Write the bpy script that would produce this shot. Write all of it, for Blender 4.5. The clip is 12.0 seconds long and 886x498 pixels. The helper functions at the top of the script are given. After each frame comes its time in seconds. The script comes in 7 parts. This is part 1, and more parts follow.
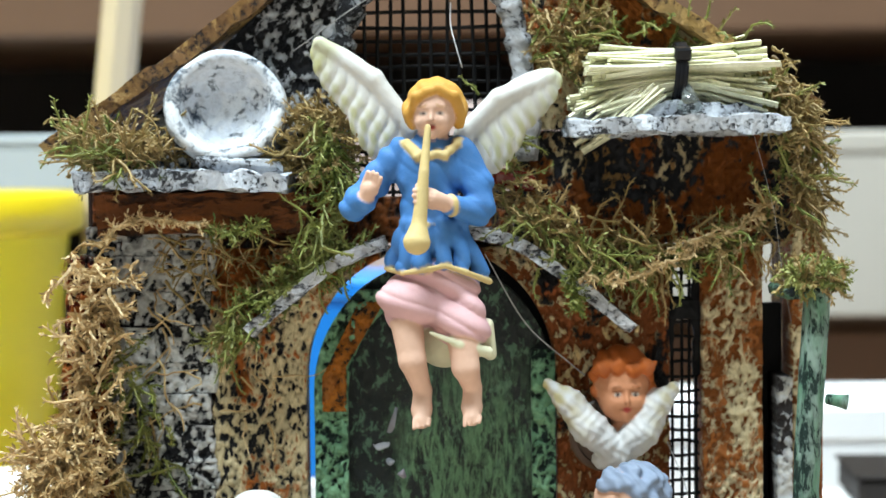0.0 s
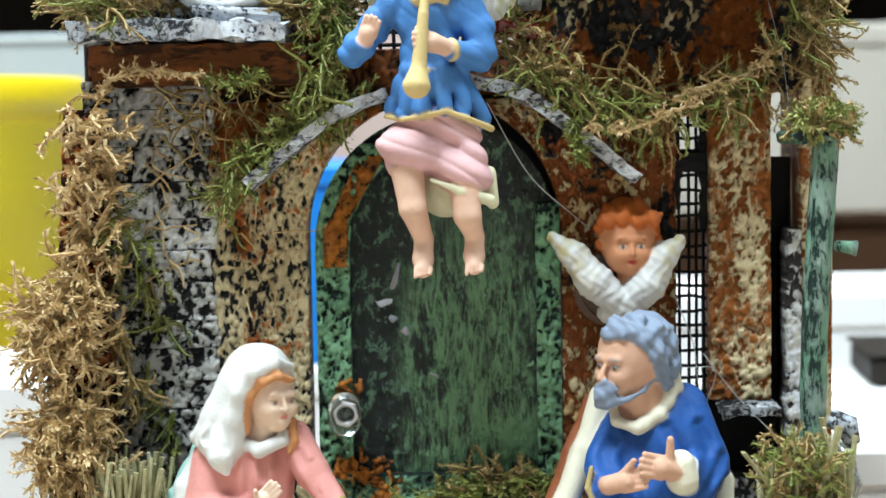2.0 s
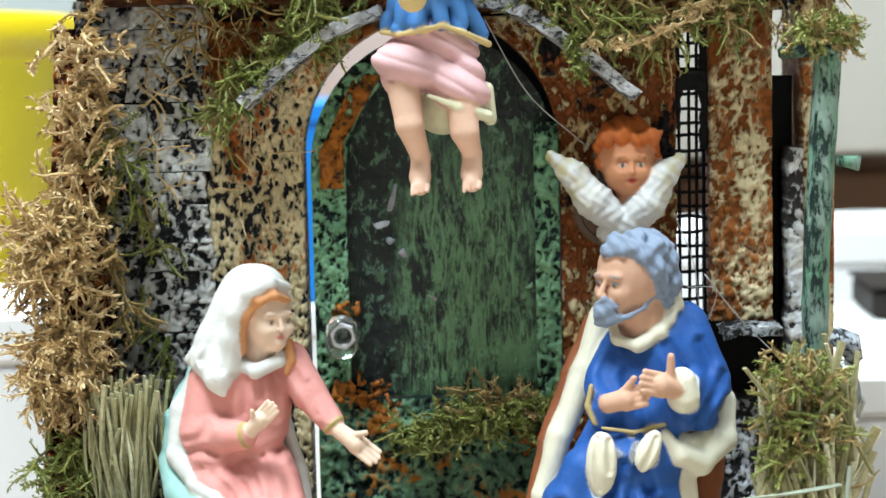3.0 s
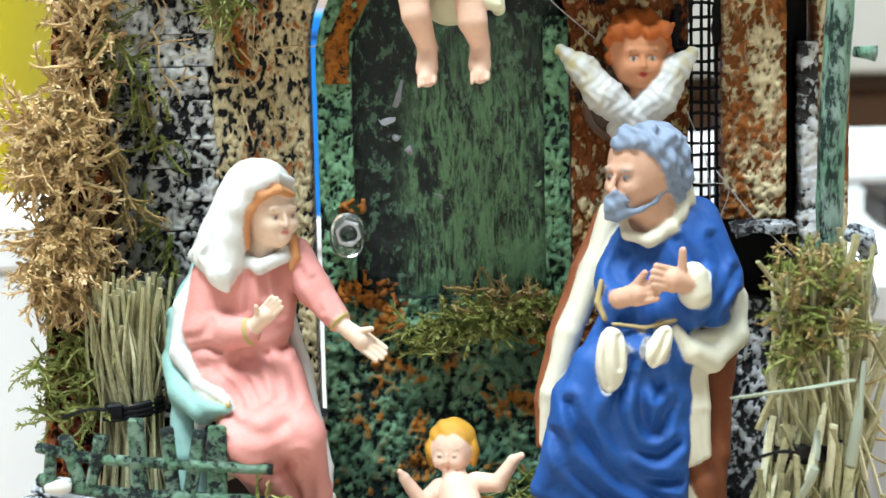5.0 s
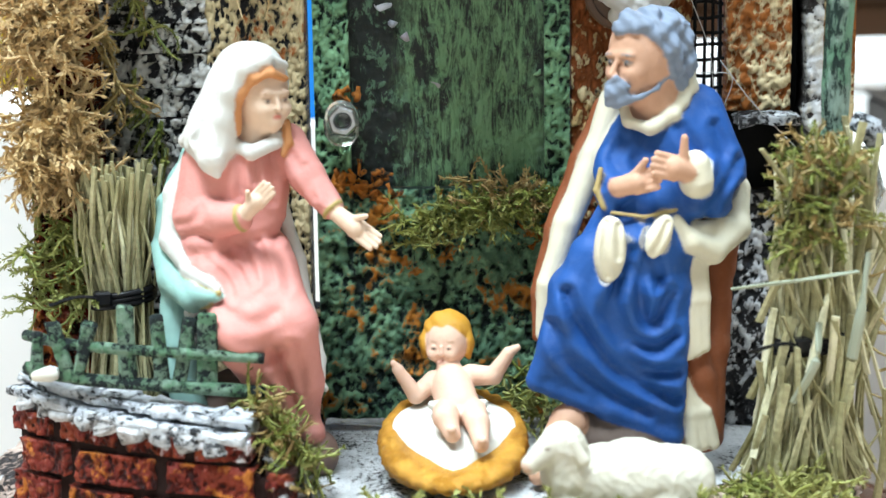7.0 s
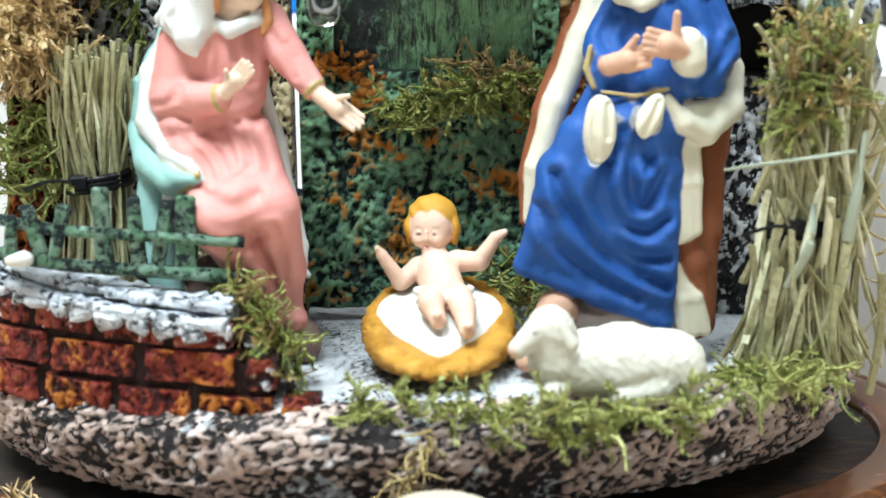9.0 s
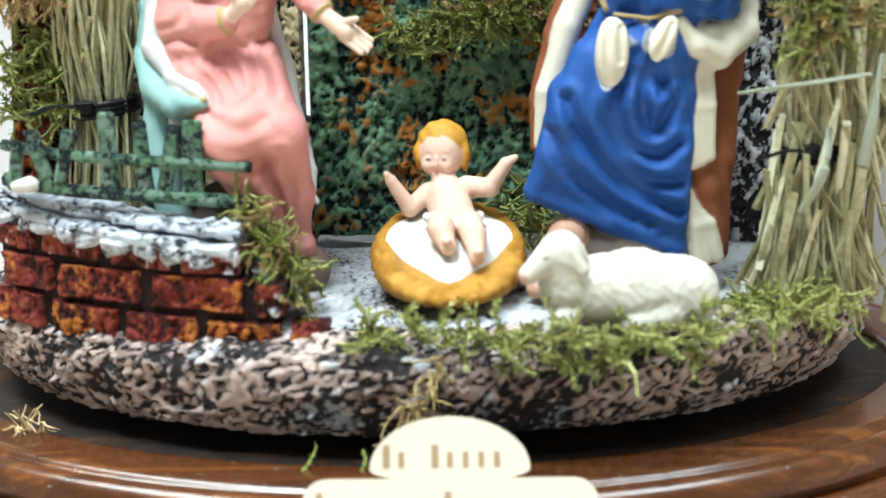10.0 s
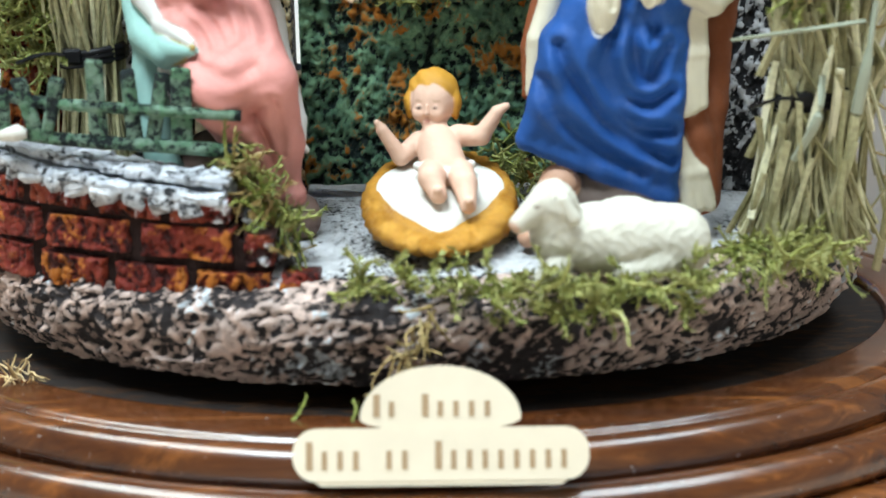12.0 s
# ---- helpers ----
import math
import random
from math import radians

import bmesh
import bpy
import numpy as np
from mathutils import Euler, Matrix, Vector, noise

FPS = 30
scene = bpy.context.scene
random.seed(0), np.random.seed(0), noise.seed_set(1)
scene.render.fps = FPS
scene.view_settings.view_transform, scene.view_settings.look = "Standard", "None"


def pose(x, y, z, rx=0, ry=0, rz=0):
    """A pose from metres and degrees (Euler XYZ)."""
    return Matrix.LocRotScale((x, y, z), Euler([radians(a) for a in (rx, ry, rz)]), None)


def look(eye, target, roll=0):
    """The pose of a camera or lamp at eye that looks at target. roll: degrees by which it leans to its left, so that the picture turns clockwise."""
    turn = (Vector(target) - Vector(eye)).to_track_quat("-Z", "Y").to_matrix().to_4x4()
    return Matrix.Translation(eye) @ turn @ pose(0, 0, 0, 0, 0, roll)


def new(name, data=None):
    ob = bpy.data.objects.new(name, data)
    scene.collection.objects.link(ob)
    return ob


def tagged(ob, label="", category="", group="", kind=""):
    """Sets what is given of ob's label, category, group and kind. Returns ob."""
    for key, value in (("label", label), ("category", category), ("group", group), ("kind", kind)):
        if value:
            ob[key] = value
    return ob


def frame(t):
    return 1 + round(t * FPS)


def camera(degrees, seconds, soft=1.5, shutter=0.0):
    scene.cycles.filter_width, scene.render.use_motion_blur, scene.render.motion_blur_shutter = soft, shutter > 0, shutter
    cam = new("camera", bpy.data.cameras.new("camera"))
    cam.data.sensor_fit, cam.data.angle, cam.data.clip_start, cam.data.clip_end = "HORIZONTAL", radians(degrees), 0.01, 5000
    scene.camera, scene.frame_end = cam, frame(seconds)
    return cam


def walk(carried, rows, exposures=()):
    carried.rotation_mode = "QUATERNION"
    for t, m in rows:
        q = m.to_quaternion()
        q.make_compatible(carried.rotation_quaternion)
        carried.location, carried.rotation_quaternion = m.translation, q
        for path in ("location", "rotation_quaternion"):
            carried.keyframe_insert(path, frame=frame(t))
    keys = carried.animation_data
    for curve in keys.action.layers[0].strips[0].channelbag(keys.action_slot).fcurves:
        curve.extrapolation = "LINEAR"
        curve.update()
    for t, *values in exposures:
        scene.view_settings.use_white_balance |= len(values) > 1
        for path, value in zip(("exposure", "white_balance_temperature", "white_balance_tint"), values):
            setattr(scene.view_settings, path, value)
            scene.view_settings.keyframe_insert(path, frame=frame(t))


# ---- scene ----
cam = camera(28.92, 12.0, soft=1.5)
cam.data.dof.use_dof = True
cam.data.dof.focus_distance = 0.322
cam.data.dof.aperture_fstop = 18.0
PATH = [
    (0.0, pose(0.00005, -0.34454, 0.13842, 87.344, 0.645, -0.009)),
    (0.5, pose(0.00040, -0.34398, 0.13352, 86.872, 0.656, -0.072)),
    (1.0, pose(0.00287, -0.34251, 0.12776, 86.434, 0.898, 0.215)),
    (1.5, pose(0.00331, -0.34149, 0.12449, 85.866, 1.078, 0.531)),
    (2.0, pose(0.00273, -0.33987, 0.12161, 85.227, 1.035, 0.536)),
    (2.5, pose(0.00320, -0.33797, 0.11717, 84.610, 1.191, 0.506)),
    (3.0, pose(0.00295, -0.33674, 0.11292, 84.004, 1.341, 0.499)),
    (5.0, pose(0.00241, -0.33199, 0.10379, 82.050, 1.364, 0.688)),
    (5.5, pose(0.00296, -0.33037, 0.10146, 81.282, 1.418, 0.724)),
    (6.0, pose(0.00271, -0.32901, 0.09885, 80.771, 1.332, 0.791)),
    (6.5, pose(0.00277, -0.32727, 0.09814, 80.047, 1.038, 0.654)),
    (7.0, pose(0.00244, -0.32643, 0.09588, 79.610, 0.863, 0.672)),
    (9.0, pose(0.00275, -0.31976, 0.08814, 76.896, 0.831, 0.270)),
    (9.5, pose(0.00276, -0.31778, 0.08655, 75.569, 0.768, 0.454)),
    (10.0, pose(0.00316, -0.31725, 0.08500, 74.904, 0.955, 0.672)),
    (10.5, pose(0.00342, -0.31665, 0.08492, 74.298, 1.171, 0.770)),
    (11.0, pose(0.00234, -0.31551, 0.08400, 73.930, 1.045, 0.650)),
    (11.5, pose(0.00191, -0.31458, 0.08417, 73.325, 0.791, 0.399)),
    (12.0, pose(0.00392, -0.31594, 0.08408, 73.302, 0.956, 0.516)),
]
EXPOSURES = [(0.0, -0.05), (2.5, 0.0), (5.0, 0.2), (7.5, 0.24), (9.5, 0.2), (12.0, -0.04)]
walk(cam, PATH, EXPOSURES)

# The workshop's light: a pale room and three unseen panels assumed overhead.
world = bpy.data.worlds.new("room_air")
scene.world = world
world.use_nodes = True
world.node_tree.nodes["Background"].inputs["Color"].default_value = (0.9, 0.95, 1.0, 1)
world.node_tree.nodes["Background"].inputs["Strength"].default_value = 0.06


def unseen_lamp(name, place, target, width, depth, watts, colour):
    data = bpy.data.lights.new(name, "AREA")
    data.shape, data.size, data.size_y = "RECTANGLE", width, depth
    data.energy, data.color = watts, colour
    lamp = new(name, data)
    lamp.matrix_world = look(place, target)
    tagged(lamp, "unseen white light panel assumed above the workshop table", "lamp", kind="structure")
    return lamp


unseen_lamp("unseen_light", (-0.28, -0.5, 1.48), (0.0, 0.0, 0.05), 0.6, 0.35, 35, (0.84, 0.98, 1.05))
unseen_lamp("unseen_light", (0.5, 0.1, 1.5), (0.0, 0.0, 0.05), 0.9, 0.5, 22, (0.84, 0.98, 1.05))
# Added lamp without a known source; it brightens the bucket and left background.
unseen_lamp("unseen_light", (-0.7, 0.1, 1.5), (-0.25, 0.35, 0.0), 0.9, 0.5, 26, (0.9, 1.0, 0.98))

# ---- building tools; all sizes below are millimetres ----
MM = 0.001
ORIGIN = {}
rng = random.Random(7)


class Geo:
    """A growing list of corners and faces."""

    def __init__(self):
        self.v, self.f, self.h = [], [], None

    def add(self, verts, faces):
        n = len(self.v)
        self.v.extend(tuple(p) for p in verts)
        self.f.extend(tuple(i + n for i in q) for q in faces)
        return self

    def box(self, c, size, turn=(0, 0, 0), cut=0.4, rough=0.0):
        """A box with chamfered edges."""
        sx, sy, sz = (a / 2 for a in size)
        k = min(cut, sx * 0.8, sy * 0.8, sz * 0.8)
        bm = bmesh.new()
        pts = []
        for x in (-1, 1):
            for y in (-1, 1):
                for z in (-1, 1):
                    pts += [(x * (sx - k), y * (sy - k), z * sz), (x * (sx - k), y * sy, z * (sz - k)), (x * sx, y * (sy - k), z * (sz - k))]
        vs = [bm.verts.new(p) for p in pts]
        bmesh.ops.convex_hull(bm, input=vs)
        bm.verts.index_update()
        m = Euler([radians(a) for a in turn]).to_matrix()
        out = []
        for v in bm.verts:
            p = Vector(v.co)
            if rough:
                p += noise.noise_vector((p + Vector(c)) * 0.35) * rough
            out.append(m @ p + Vector(c))
        self.add(out, [[v.index for v in f.verts] for f in bm.faces])
        bm.free()
        return self

    def tube(self, points, radii, sides=6, caps=True, flat=1.0):
        """A tube along points; radii is one number or one each."""
        pts = [Vector(p) for p in points]
        n = len(pts)
        if isinstance(radii, (int, float)):
            radii = [radii] * n
        verts, faces = [], []
        up = Vector((0.31, 0.2, 0.93))
        for i, p in enumerate(pts):
            d = (pts[min(i + 1, n - 1)] - pts[max(i - 1, 0)]).normalized()
            a = d.cross(up)
            if a.length < 0.05:
                a = d.cross(Vector((1, 0, 0)))
            a.normalize()
            b = d.cross(a)
            for k in range(sides):
                w = 2 * math.pi * k / sides
                verts.append(p + (a * math.cos(w) + b * math.sin(w) * flat) * radii[i])
        for i in range(n - 1):
            for k in range(sides):
                k2 = (k + 1) % sides
                faces.append((i * sides + k, i * sides + k2, (i + 1) * sides + k2, (i + 1) * sides + k))
        if caps:
            faces.append(tuple(range(sides))[::-1])
            faces.append(tuple((n - 1) * sides + k for k in range(sides)))
        return self.add(verts, faces)

    def lathe(self, profile, sx=1.0, sy=1.0, c=(0, 0, 0), sides=64, wobble=0.0):
        """Rings of (scale, height) round a centre; sx and sy stretch it to an oval."""
        verts, faces = [], []
        for r, z in profile:
            for k in range(sides):
                w = 2 * math.pi * k / sides
                q = 1.0 + wobble * noise.noise((math.cos(w) * 3, math.sin(w) * 3, z * 0.15))
                verts.append((c[0] + r * q * sx * math.cos(w), c[1] + r * q * sy * math.sin(w), c[2] + z))
        n = len(profile)
        for i in range(n - 1):
            for k in range(sides):
                k2 = (k + 1) % sides
                faces.append((i * sides + k, i * sides + k2, (i + 1) * sides + k2, (i + 1) * sides + k))
        faces.append(tuple(range(sides))[::-1])
        faces.append(tuple((n - 1) * sides + k for k in range(sides)))
        return self.add(verts, faces)

    def oval(self, profile, a, b, c=(0, 0, 0), sides=128):
        """Rings of (offset, height) parallel to an oval of half-widths a and b; open below."""
        n = len(self.v)
        for o, z in profile:
            for k in range(sides):
                w = 2 * math.pi * k / sides
                self.v.append((c[0] + (a + o) * math.cos(w), c[1] + (b + o) * math.sin(w), c[2] + z))
        for i in range(len(profile) - 1):
            for k in range(sides):
                k2 = (k + 1) % sides
                self.f.append((n + i * sides + k, n + i * sides + k2, n + (i + 1) * sides + k2, n + (i + 1) * sides + k))
        return self

    def panel(self, left, right, z0, z1, front, back, step=0.45, relief=0.5, grain=0.35, seed=0.0):
        """An upright slab between two edges left(z) and right(z), with a rough front and a flat back."""
        step = 0.36
        self.h = []
        nz = max(2, int((z1 - z0) / step))
        wide = max(right(z0 + (z1 - z0) * i / 8) - left(z0 + (z1 - z0) * i / 8) for i in range(9))
        nx = max(2, int(wide / step))
        verts, faces = [], []
        for j in range(nz + 1):
            z = z0 + (z1 - z0) * j / nz
            a, b = left(z), right(z)
            for i in range(nx + 1):
                x = a + (b - a) * i / nx
                lump = noise.noise((x * grain * 0.6 + seed, z * grain * 0.45, seed))
                dab = 0.9 * noise.fractal((x * 0.62 + seed, z * 0.48, seed + 3), 0.7, 2.1, 4)
                dab += 0.3 - 0.9 * abs(noise.noise((x * 1.1 + seed, z * 0.7, seed + 9))) + 0.25 * lump
                dab = max(-0.75, min(0.7, dab))
                self.h.append(0.5 + 0.42 * dab)
                verts.append((x, front - relief * (0.8 * lump + 0.95 * dab), z))
        m = len(verts)
        for j in range(nz + 1):
            z = z0 + (z1 - z0) * j / nz
            verts.append((left(z), back, z))
            verts.append((right(z), back, z))
            self.h += [0.3, 0.3]
        w = nx + 1
        for j in range(nz):
            for i in range(nx):
                faces.append((j * w + i, j * w + i + 1, (j + 1) * w + i + 1, (j + 1) * w + i))
            faces.append((m + 2 * j, j * w, (j + 1) * w, m + 2 * j + 2))
            faces.append((j * w + nx, m + 2 * j + 1, m + 2 * j + 3, (j + 1) * w + nx))
            faces.append((m + 2 * j + 1, m + 2 * j, m + 2 * j + 2, m + 2 * j + 3))
        faces.append((m, m + 1) + tuple(range(nx, -1, -1)))
        faces.append((m + 2 * nz + 1, m + 2 * nz) + tuple(range(nz * w, nz * w + nx + 1)))
        return self.add(verts, faces)

    def ribbon(self, line, thick, y0, y1, rough=0.3, step=2.0, seed=0.0):
        """A bent board: a line of (x, z), thickened upwards and drawn out from y0 to y1."""
        pts = [Vector((p[0], 0, p[1])) for p in line]
        fine = []
        for a, b in zip(pts, pts[1:]):
            n = max(1, int((b - a).length / step))
            fine += [a.lerp(b, i / n) for i in range(n)]
        fine.append(pts[-1])
        ny = max(2, int((y1 - y0) / step))
        loops = []
        verts, faces = [], []
        for i, p in enumerate(fine):
            d = (fine[min(i + 1, len(fine) - 1)] - fine[max(i - 1, 0)]).normalized()
            up = Vector((-d.z, 0, d.x))
            if up.z < 0:
                up = -up
            ring = []
            for side, off in ((0, 0.0), (1, thick)):
                order = range(ny + 1) if side == 0 else range(ny, -1, -1)
                for j in order:
                    y = y0 + (y1 - y0) * j / ny
                    q = p + up * off + Vector((0, y, 0))
                    q += noise.noise_vector(q * 0.3 + Vector((seed, 0, 0))) * rough
                    ring.append(len(verts))
                    verts.append(q)
            loops.append(ring)
        for r1, r2 in zip(loops, loops[1:]):
            n = len(r1)
            for k in range(n):
                faces.append((r1[k], r1[(k + 1) % n], r2[(k + 1) % n], r2[k]))
        faces.append(tuple(loops[0])[::-1])
        faces.append(tuple(loops[-1]))
        return self.add(verts, faces)


def mesh_of(name, geo, base, smooth):
    me = bpy.data.meshes.new(name)
    b = Vector(base)
    me.from_pydata([(Vector(p) - b) * MM for p in geo.v], [], geo.f)
    me.validate()
    if geo.h is not None and len(geo.h) == len(me.vertices):
        at = me.attributes.new("relief", "FLOAT", "POINT")
        at.data.foreach_set("value", geo.h)
    if smooth:
        me.polygons.foreach_set("use_smooth", [True] * len(me.polygons))
    bm = bmesh.new()
    bm.from_mesh(me)
    bmesh.ops.recalc_face_normals(bm, faces=bm.faces)
    bm.to_mesh(me)
    bm.free()
    return me


def solid(name, geo, material, label="", category="", group="", kind="", smooth=False, base=None):
    """One mesh as a thing of its own, with its origin at its base."""
    if base is None:
        a = np.array(geo.v)
        base = ((a[:, 0].min() + a[:, 0].max()) / 2, (a[:, 1].min() + a[:, 1].max()) / 2, a[:, 2].min())
    ob = new(name, mesh_of(name, geo, base, smooth))
    ob.location = Vector(base) * MM
    ob.data.materials.append(material)
    ORIGIN[ob] = Vector(base)
    return tagged(ob, label, category, group, kind)


def thing(name, base, label, category, group="", kind=""):
    ob = new(name)
    ob.empty_display_size = 0.005
    ob.location = Vector(base) * MM
    ORIGIN[ob] = Vector(base)
    return tagged(ob, label, category, group, kind)


def part(name, geo, material, parent, label="", smooth=False):
    """One mesh under a thing or under a part."""
    base = ORIGIN[parent]
    ob = new(name, mesh_of(name, geo, base, smooth))
    ob.data.materials.append(material)
    ob.parent = parent
    ORIGIN[ob] = base
    return tagged(ob, label)


def piece(name, data, parent, place, turn=(0, 0, 0), size=(1, 1, 1)):
    """One of many alike pieces that share a mesh."""
    ob = new(name, data)
    ob.parent = parent
    ob.location = (Vector(place) - ORIGIN[parent]) * MM
    ob.rotation_euler = [radians(a) for a in turn]
    ob.scale = size
    return ob


def bezier(points, n):
    """A smooth line through points."""
    pts = [Vector(p) for p in points]
    pts = [pts[0] * 2 - pts[1]] + pts + [pts[-1] * 2 - pts[-2]]
    out = []
    for i in range(1, len(pts) - 2):
        a, b, c, d = pts[i - 1 : i + 3]
        for k in range(n):
            t = k / n
            out.append(0.5 * (2 * b + (c - a) * t + (2 * a - 5 * b + 4 * c - d) * t * t + (3 * b - a - 3 * c + d) * t * t * t))
    out.append(pts[-2])
    return out


# ---- modelling figures as one skin round soft forms ----
class Sculpt:
    def __init__(self):
        self.forms = []

    def ball(self, c, r, col, turn=(0, 0, 0), k=1.0, fold=None, paint=False, within=None):
        r = (r, r, r) if isinstance(r, (int, float)) else r
        self.forms.append(("ball", np.array(c, float), np.array(r, float), Euler([radians(a) for a in turn]).to_matrix(), col, k, fold, paint, within))
        return self

    def limb(self, pts, radii, col, k=1.0, fold=None, paint=False, flat=None):
        for (a, ra), (b, rb) in zip(zip(pts, radii), zip(pts[1:], radii[1:])):
            self.forms.append(("limb", np.array(a, float), np.array(b, float), (ra, rb), col, k, fold, paint, flat))
        return self

    def groove(self, pts, radii, k=0.8):
        """A furrow cut into what has been modelled so far."""
        for (a, ra), (b, rb) in zip(zip(pts, radii), zip(pts[1:], radii[1:])):
            self.forms.append(("limb", np.array(a, float), np.array(b, float), (ra, rb), 0, k, None, "cut", None))
        return self

    def span(self, f):
        if f[0] == "ball":
            r = max(f[2])
            return f[1] - r, f[1] + r
        r = max(f[3])
        return np.minimum(f[1], f[2]) - r, np.maximum(f[1], f[2]) + r

    def build(self, name, res, colours, material, label, category, folds=None, blend=0.55, shrink=0.15, wash=None):
        lo = np.min([self.span(f)[0] for f in self.forms], axis=0) - 3 * res - 1
        hi = np.max([self.span(f)[1] for f in self.forms], axis=0) + 3 * res + 1
        n = np.ceil((hi - lo) / res).astype(int) + 1
        dist = np.full(n, 50.0, np.float32)
        hue = np.zeros(n, np.int8)
        axes = [(lo[i] + res * np.arange(n[i])).astype(np.float32) for i in range(3)]
        for f in self.forms:
            a, b = self.span(f)
            pad = f[5] * blend + 2.5
            cut = [slice(max(0, int((a[i] - pad - lo[i]) / res)), min(n[i], int((b[i] + pad - lo[i]) / res) + 2)) for i in range(3)]
            X, Y, Z = np.meshgrid(*[axes[i][cut[i]] for i in range(3)], indexing="ij")
            if f[0] == "ball":
                m = np.array(f[3].transposed())
                p = [X - f[1][0], Y - f[1][1], Z - f[1][2]]
                q = [m[i, 0] * p[0] + m[i, 1] * p[1] + m[i, 2] * p[2] for i in range(3)]
                r = f[2]
                k0 = np.sqrt(sum((q[i] / r[i]) ** 2 for i in range(3)))
                k1 = np.sqrt(sum((q[i] / r[i] ** 2) ** 2 for i in range(3))) + 1e-6
                d = k0 * (k0 - 1) / k1
            else:
                ba = f[2] - f[1]
                p = [X - f[1][0], Y - f[1][1], Z - f[1][2]]
                t = np.clip((p[0] * ba[0] + p[1] * ba[1] + p[2] * ba[2]) / (ba @ ba + 1e-9), 0, 1)
                d = np.sqrt(sum((p[i] - ba[i] * t) ** 2 for i in range(3))) - (f[3][0] + (f[3][1] - f[3][0]) * t)
            if f[6] is not None:
                d = d + f[6](X, Y, Z)
            D, C = dist[cut[0], cut[1], cut[2]], hue[cut[0], cut[1], cut[2]]
            if f[7] == "cut":
                k = f[5] * blend
                h = np.clip(0.5 - 0.5 * (D + d) / k, 0, 1)
                D[...] = D * (1 - h) - d * h + k * h * (1 - h)
                continue
            if f[7]:
                C[(d < 0)] = f[4]
                continue
            near = d < D
            k = f[5] * blend
            h = np.clip(0.5 + 0.5 * (D - d) / k, 0, 1)
            D[...] = D * (1 - h) + d * h - k * h * (1 - h)
            C[near] = f[4]
        X, Y, Z = np.meshgrid(*axes, indexing="ij")
        for col, fn in (folds or {}).items():
            on = (hue == col) & (np.abs(dist) < 4)
            dist[on] += fn(X[on], Y[on], Z[on])
        dist += shrink
        # one corner in each cell that the skin crosses
        s = dist < 0
        cells = np.zeros(n - 1, np.int32)
        for i in (0, 1):
            for j in (0, 1):
                for k in (0, 1):
                    cells += s[i : n[0] - 1 + i, j : n[1] - 1 + j, k : n[2] - 1 + k]
        live = (cells > 0) & (cells < 8)
        idx = np.full(n - 1, -1, np.int32)
        where = np.argwhere(live)
        idx[live] = np.arange(len(where))
        total, count = np.zeros((len(where), 3)), np.zeros(len(where))
        tint = np.zeros((len(where), 3))
        table = np.array(colours, float)
        corner = [np.array((i, j, k)) for i in (0, 1) for j in (0, 1) for k in (0, 1)]
        val = [dist[tuple((where + c).T)] for c in corner]
        for c in corner:
            tint += table[hue[tuple((where + c).T)]] / 8
        for a in range(8):
            for b in range(a + 1, 8):
                if np.abs(corner[a] - corner[b]).sum() != 1:
                    continue
                hit = (val[a] < 0) != (val[b] < 0)
                t = np.where(hit, val[a] / (val[a] - val[b] + 1e-12), 0)
                total += np.where(hit[:, None], corner[a] + (corner[b] - corner[a]) * t[:, None], 0)
                count += hit
        verts = lo + (where + total / np.maximum(count, 1)[:, None]) * res
        if wash is not None:
            tint = wash(verts, tint)
        quads = []
        for ax in range(3):
            o1, o2 = (ax + 1) % 3, (ax + 2) % 3
            sl0, sl1 = [slice(None)] * 3, [slice(None)] * 3
            sl0[ax], sl1[ax] = slice(0, -1), slice(1, None)
            change = s[tuple(sl0)] != s[tuple(sl1)]
            e = np.argwhere(change)
            e = e[(e[:, o1] > 0) & (e[:, o2] > 0) & (e[:, o1] < n[o1] - 1) & (e[:, o2] < n[o2] - 1)]
            inside = s[tuple(e.T)]
            u, v = np.eye(3, dtype=int)[o1], np.eye(3, dtype=int)[o2]
            q = np.stack([idx[tuple((e - d).T)] for d in (u + v, v, 0 * u, u)], axis=1)
            q[~inside] = q[~inside][:, ::-1]
            quads.append(q)
        quads = np.concatenate(quads)
        quads = quads[(quads >= 0).all(axis=1)]
        base = np.array(((lo[0] + hi[0]) / 2, (lo[1] + hi[1]) / 2, verts[:, 2].min()))
        me = bpy.data.meshes.new(name)
        me.from_pydata(((verts - base) * MM).tolist(), [], quads.tolist())
        me.polygons.foreach_set("use_smooth", [True] * len(me.polygons))
        paint = me.color_attributes.new("paint", "FLOAT_COLOR", "POINT")
        paint.data.foreach_set("color", np.c_[tint, np.ones(len(tint))].ravel())
        me.materials.append(material)
        ob = new(name, me)
        ob.location = Vector(base) * MM
        return tagged(ob, label, category)

# ---- materials ----
def nodes_of(name):
    m = bpy.data.materials.new(name)
    m.use_nodes = True
    return m, m.node_tree.nodes, m.node_tree.links, m.node_tree.nodes["Principled BSDF"]


def add_noise(nt, links, coord, scale, detail=5.0, rough=0.6, warp=0.0):
    n = nt.new("ShaderNodeTexNoise")
    n.inputs["Scale"].default_value = scale
    n.inputs["Detail"].default_value = detail
    n.inputs["Roughness"].default_value = rough
    n.inputs["Distortion"].default_value = warp
    links.new(coord, n.inputs["Vector"])
    return n.outputs["Fac"]


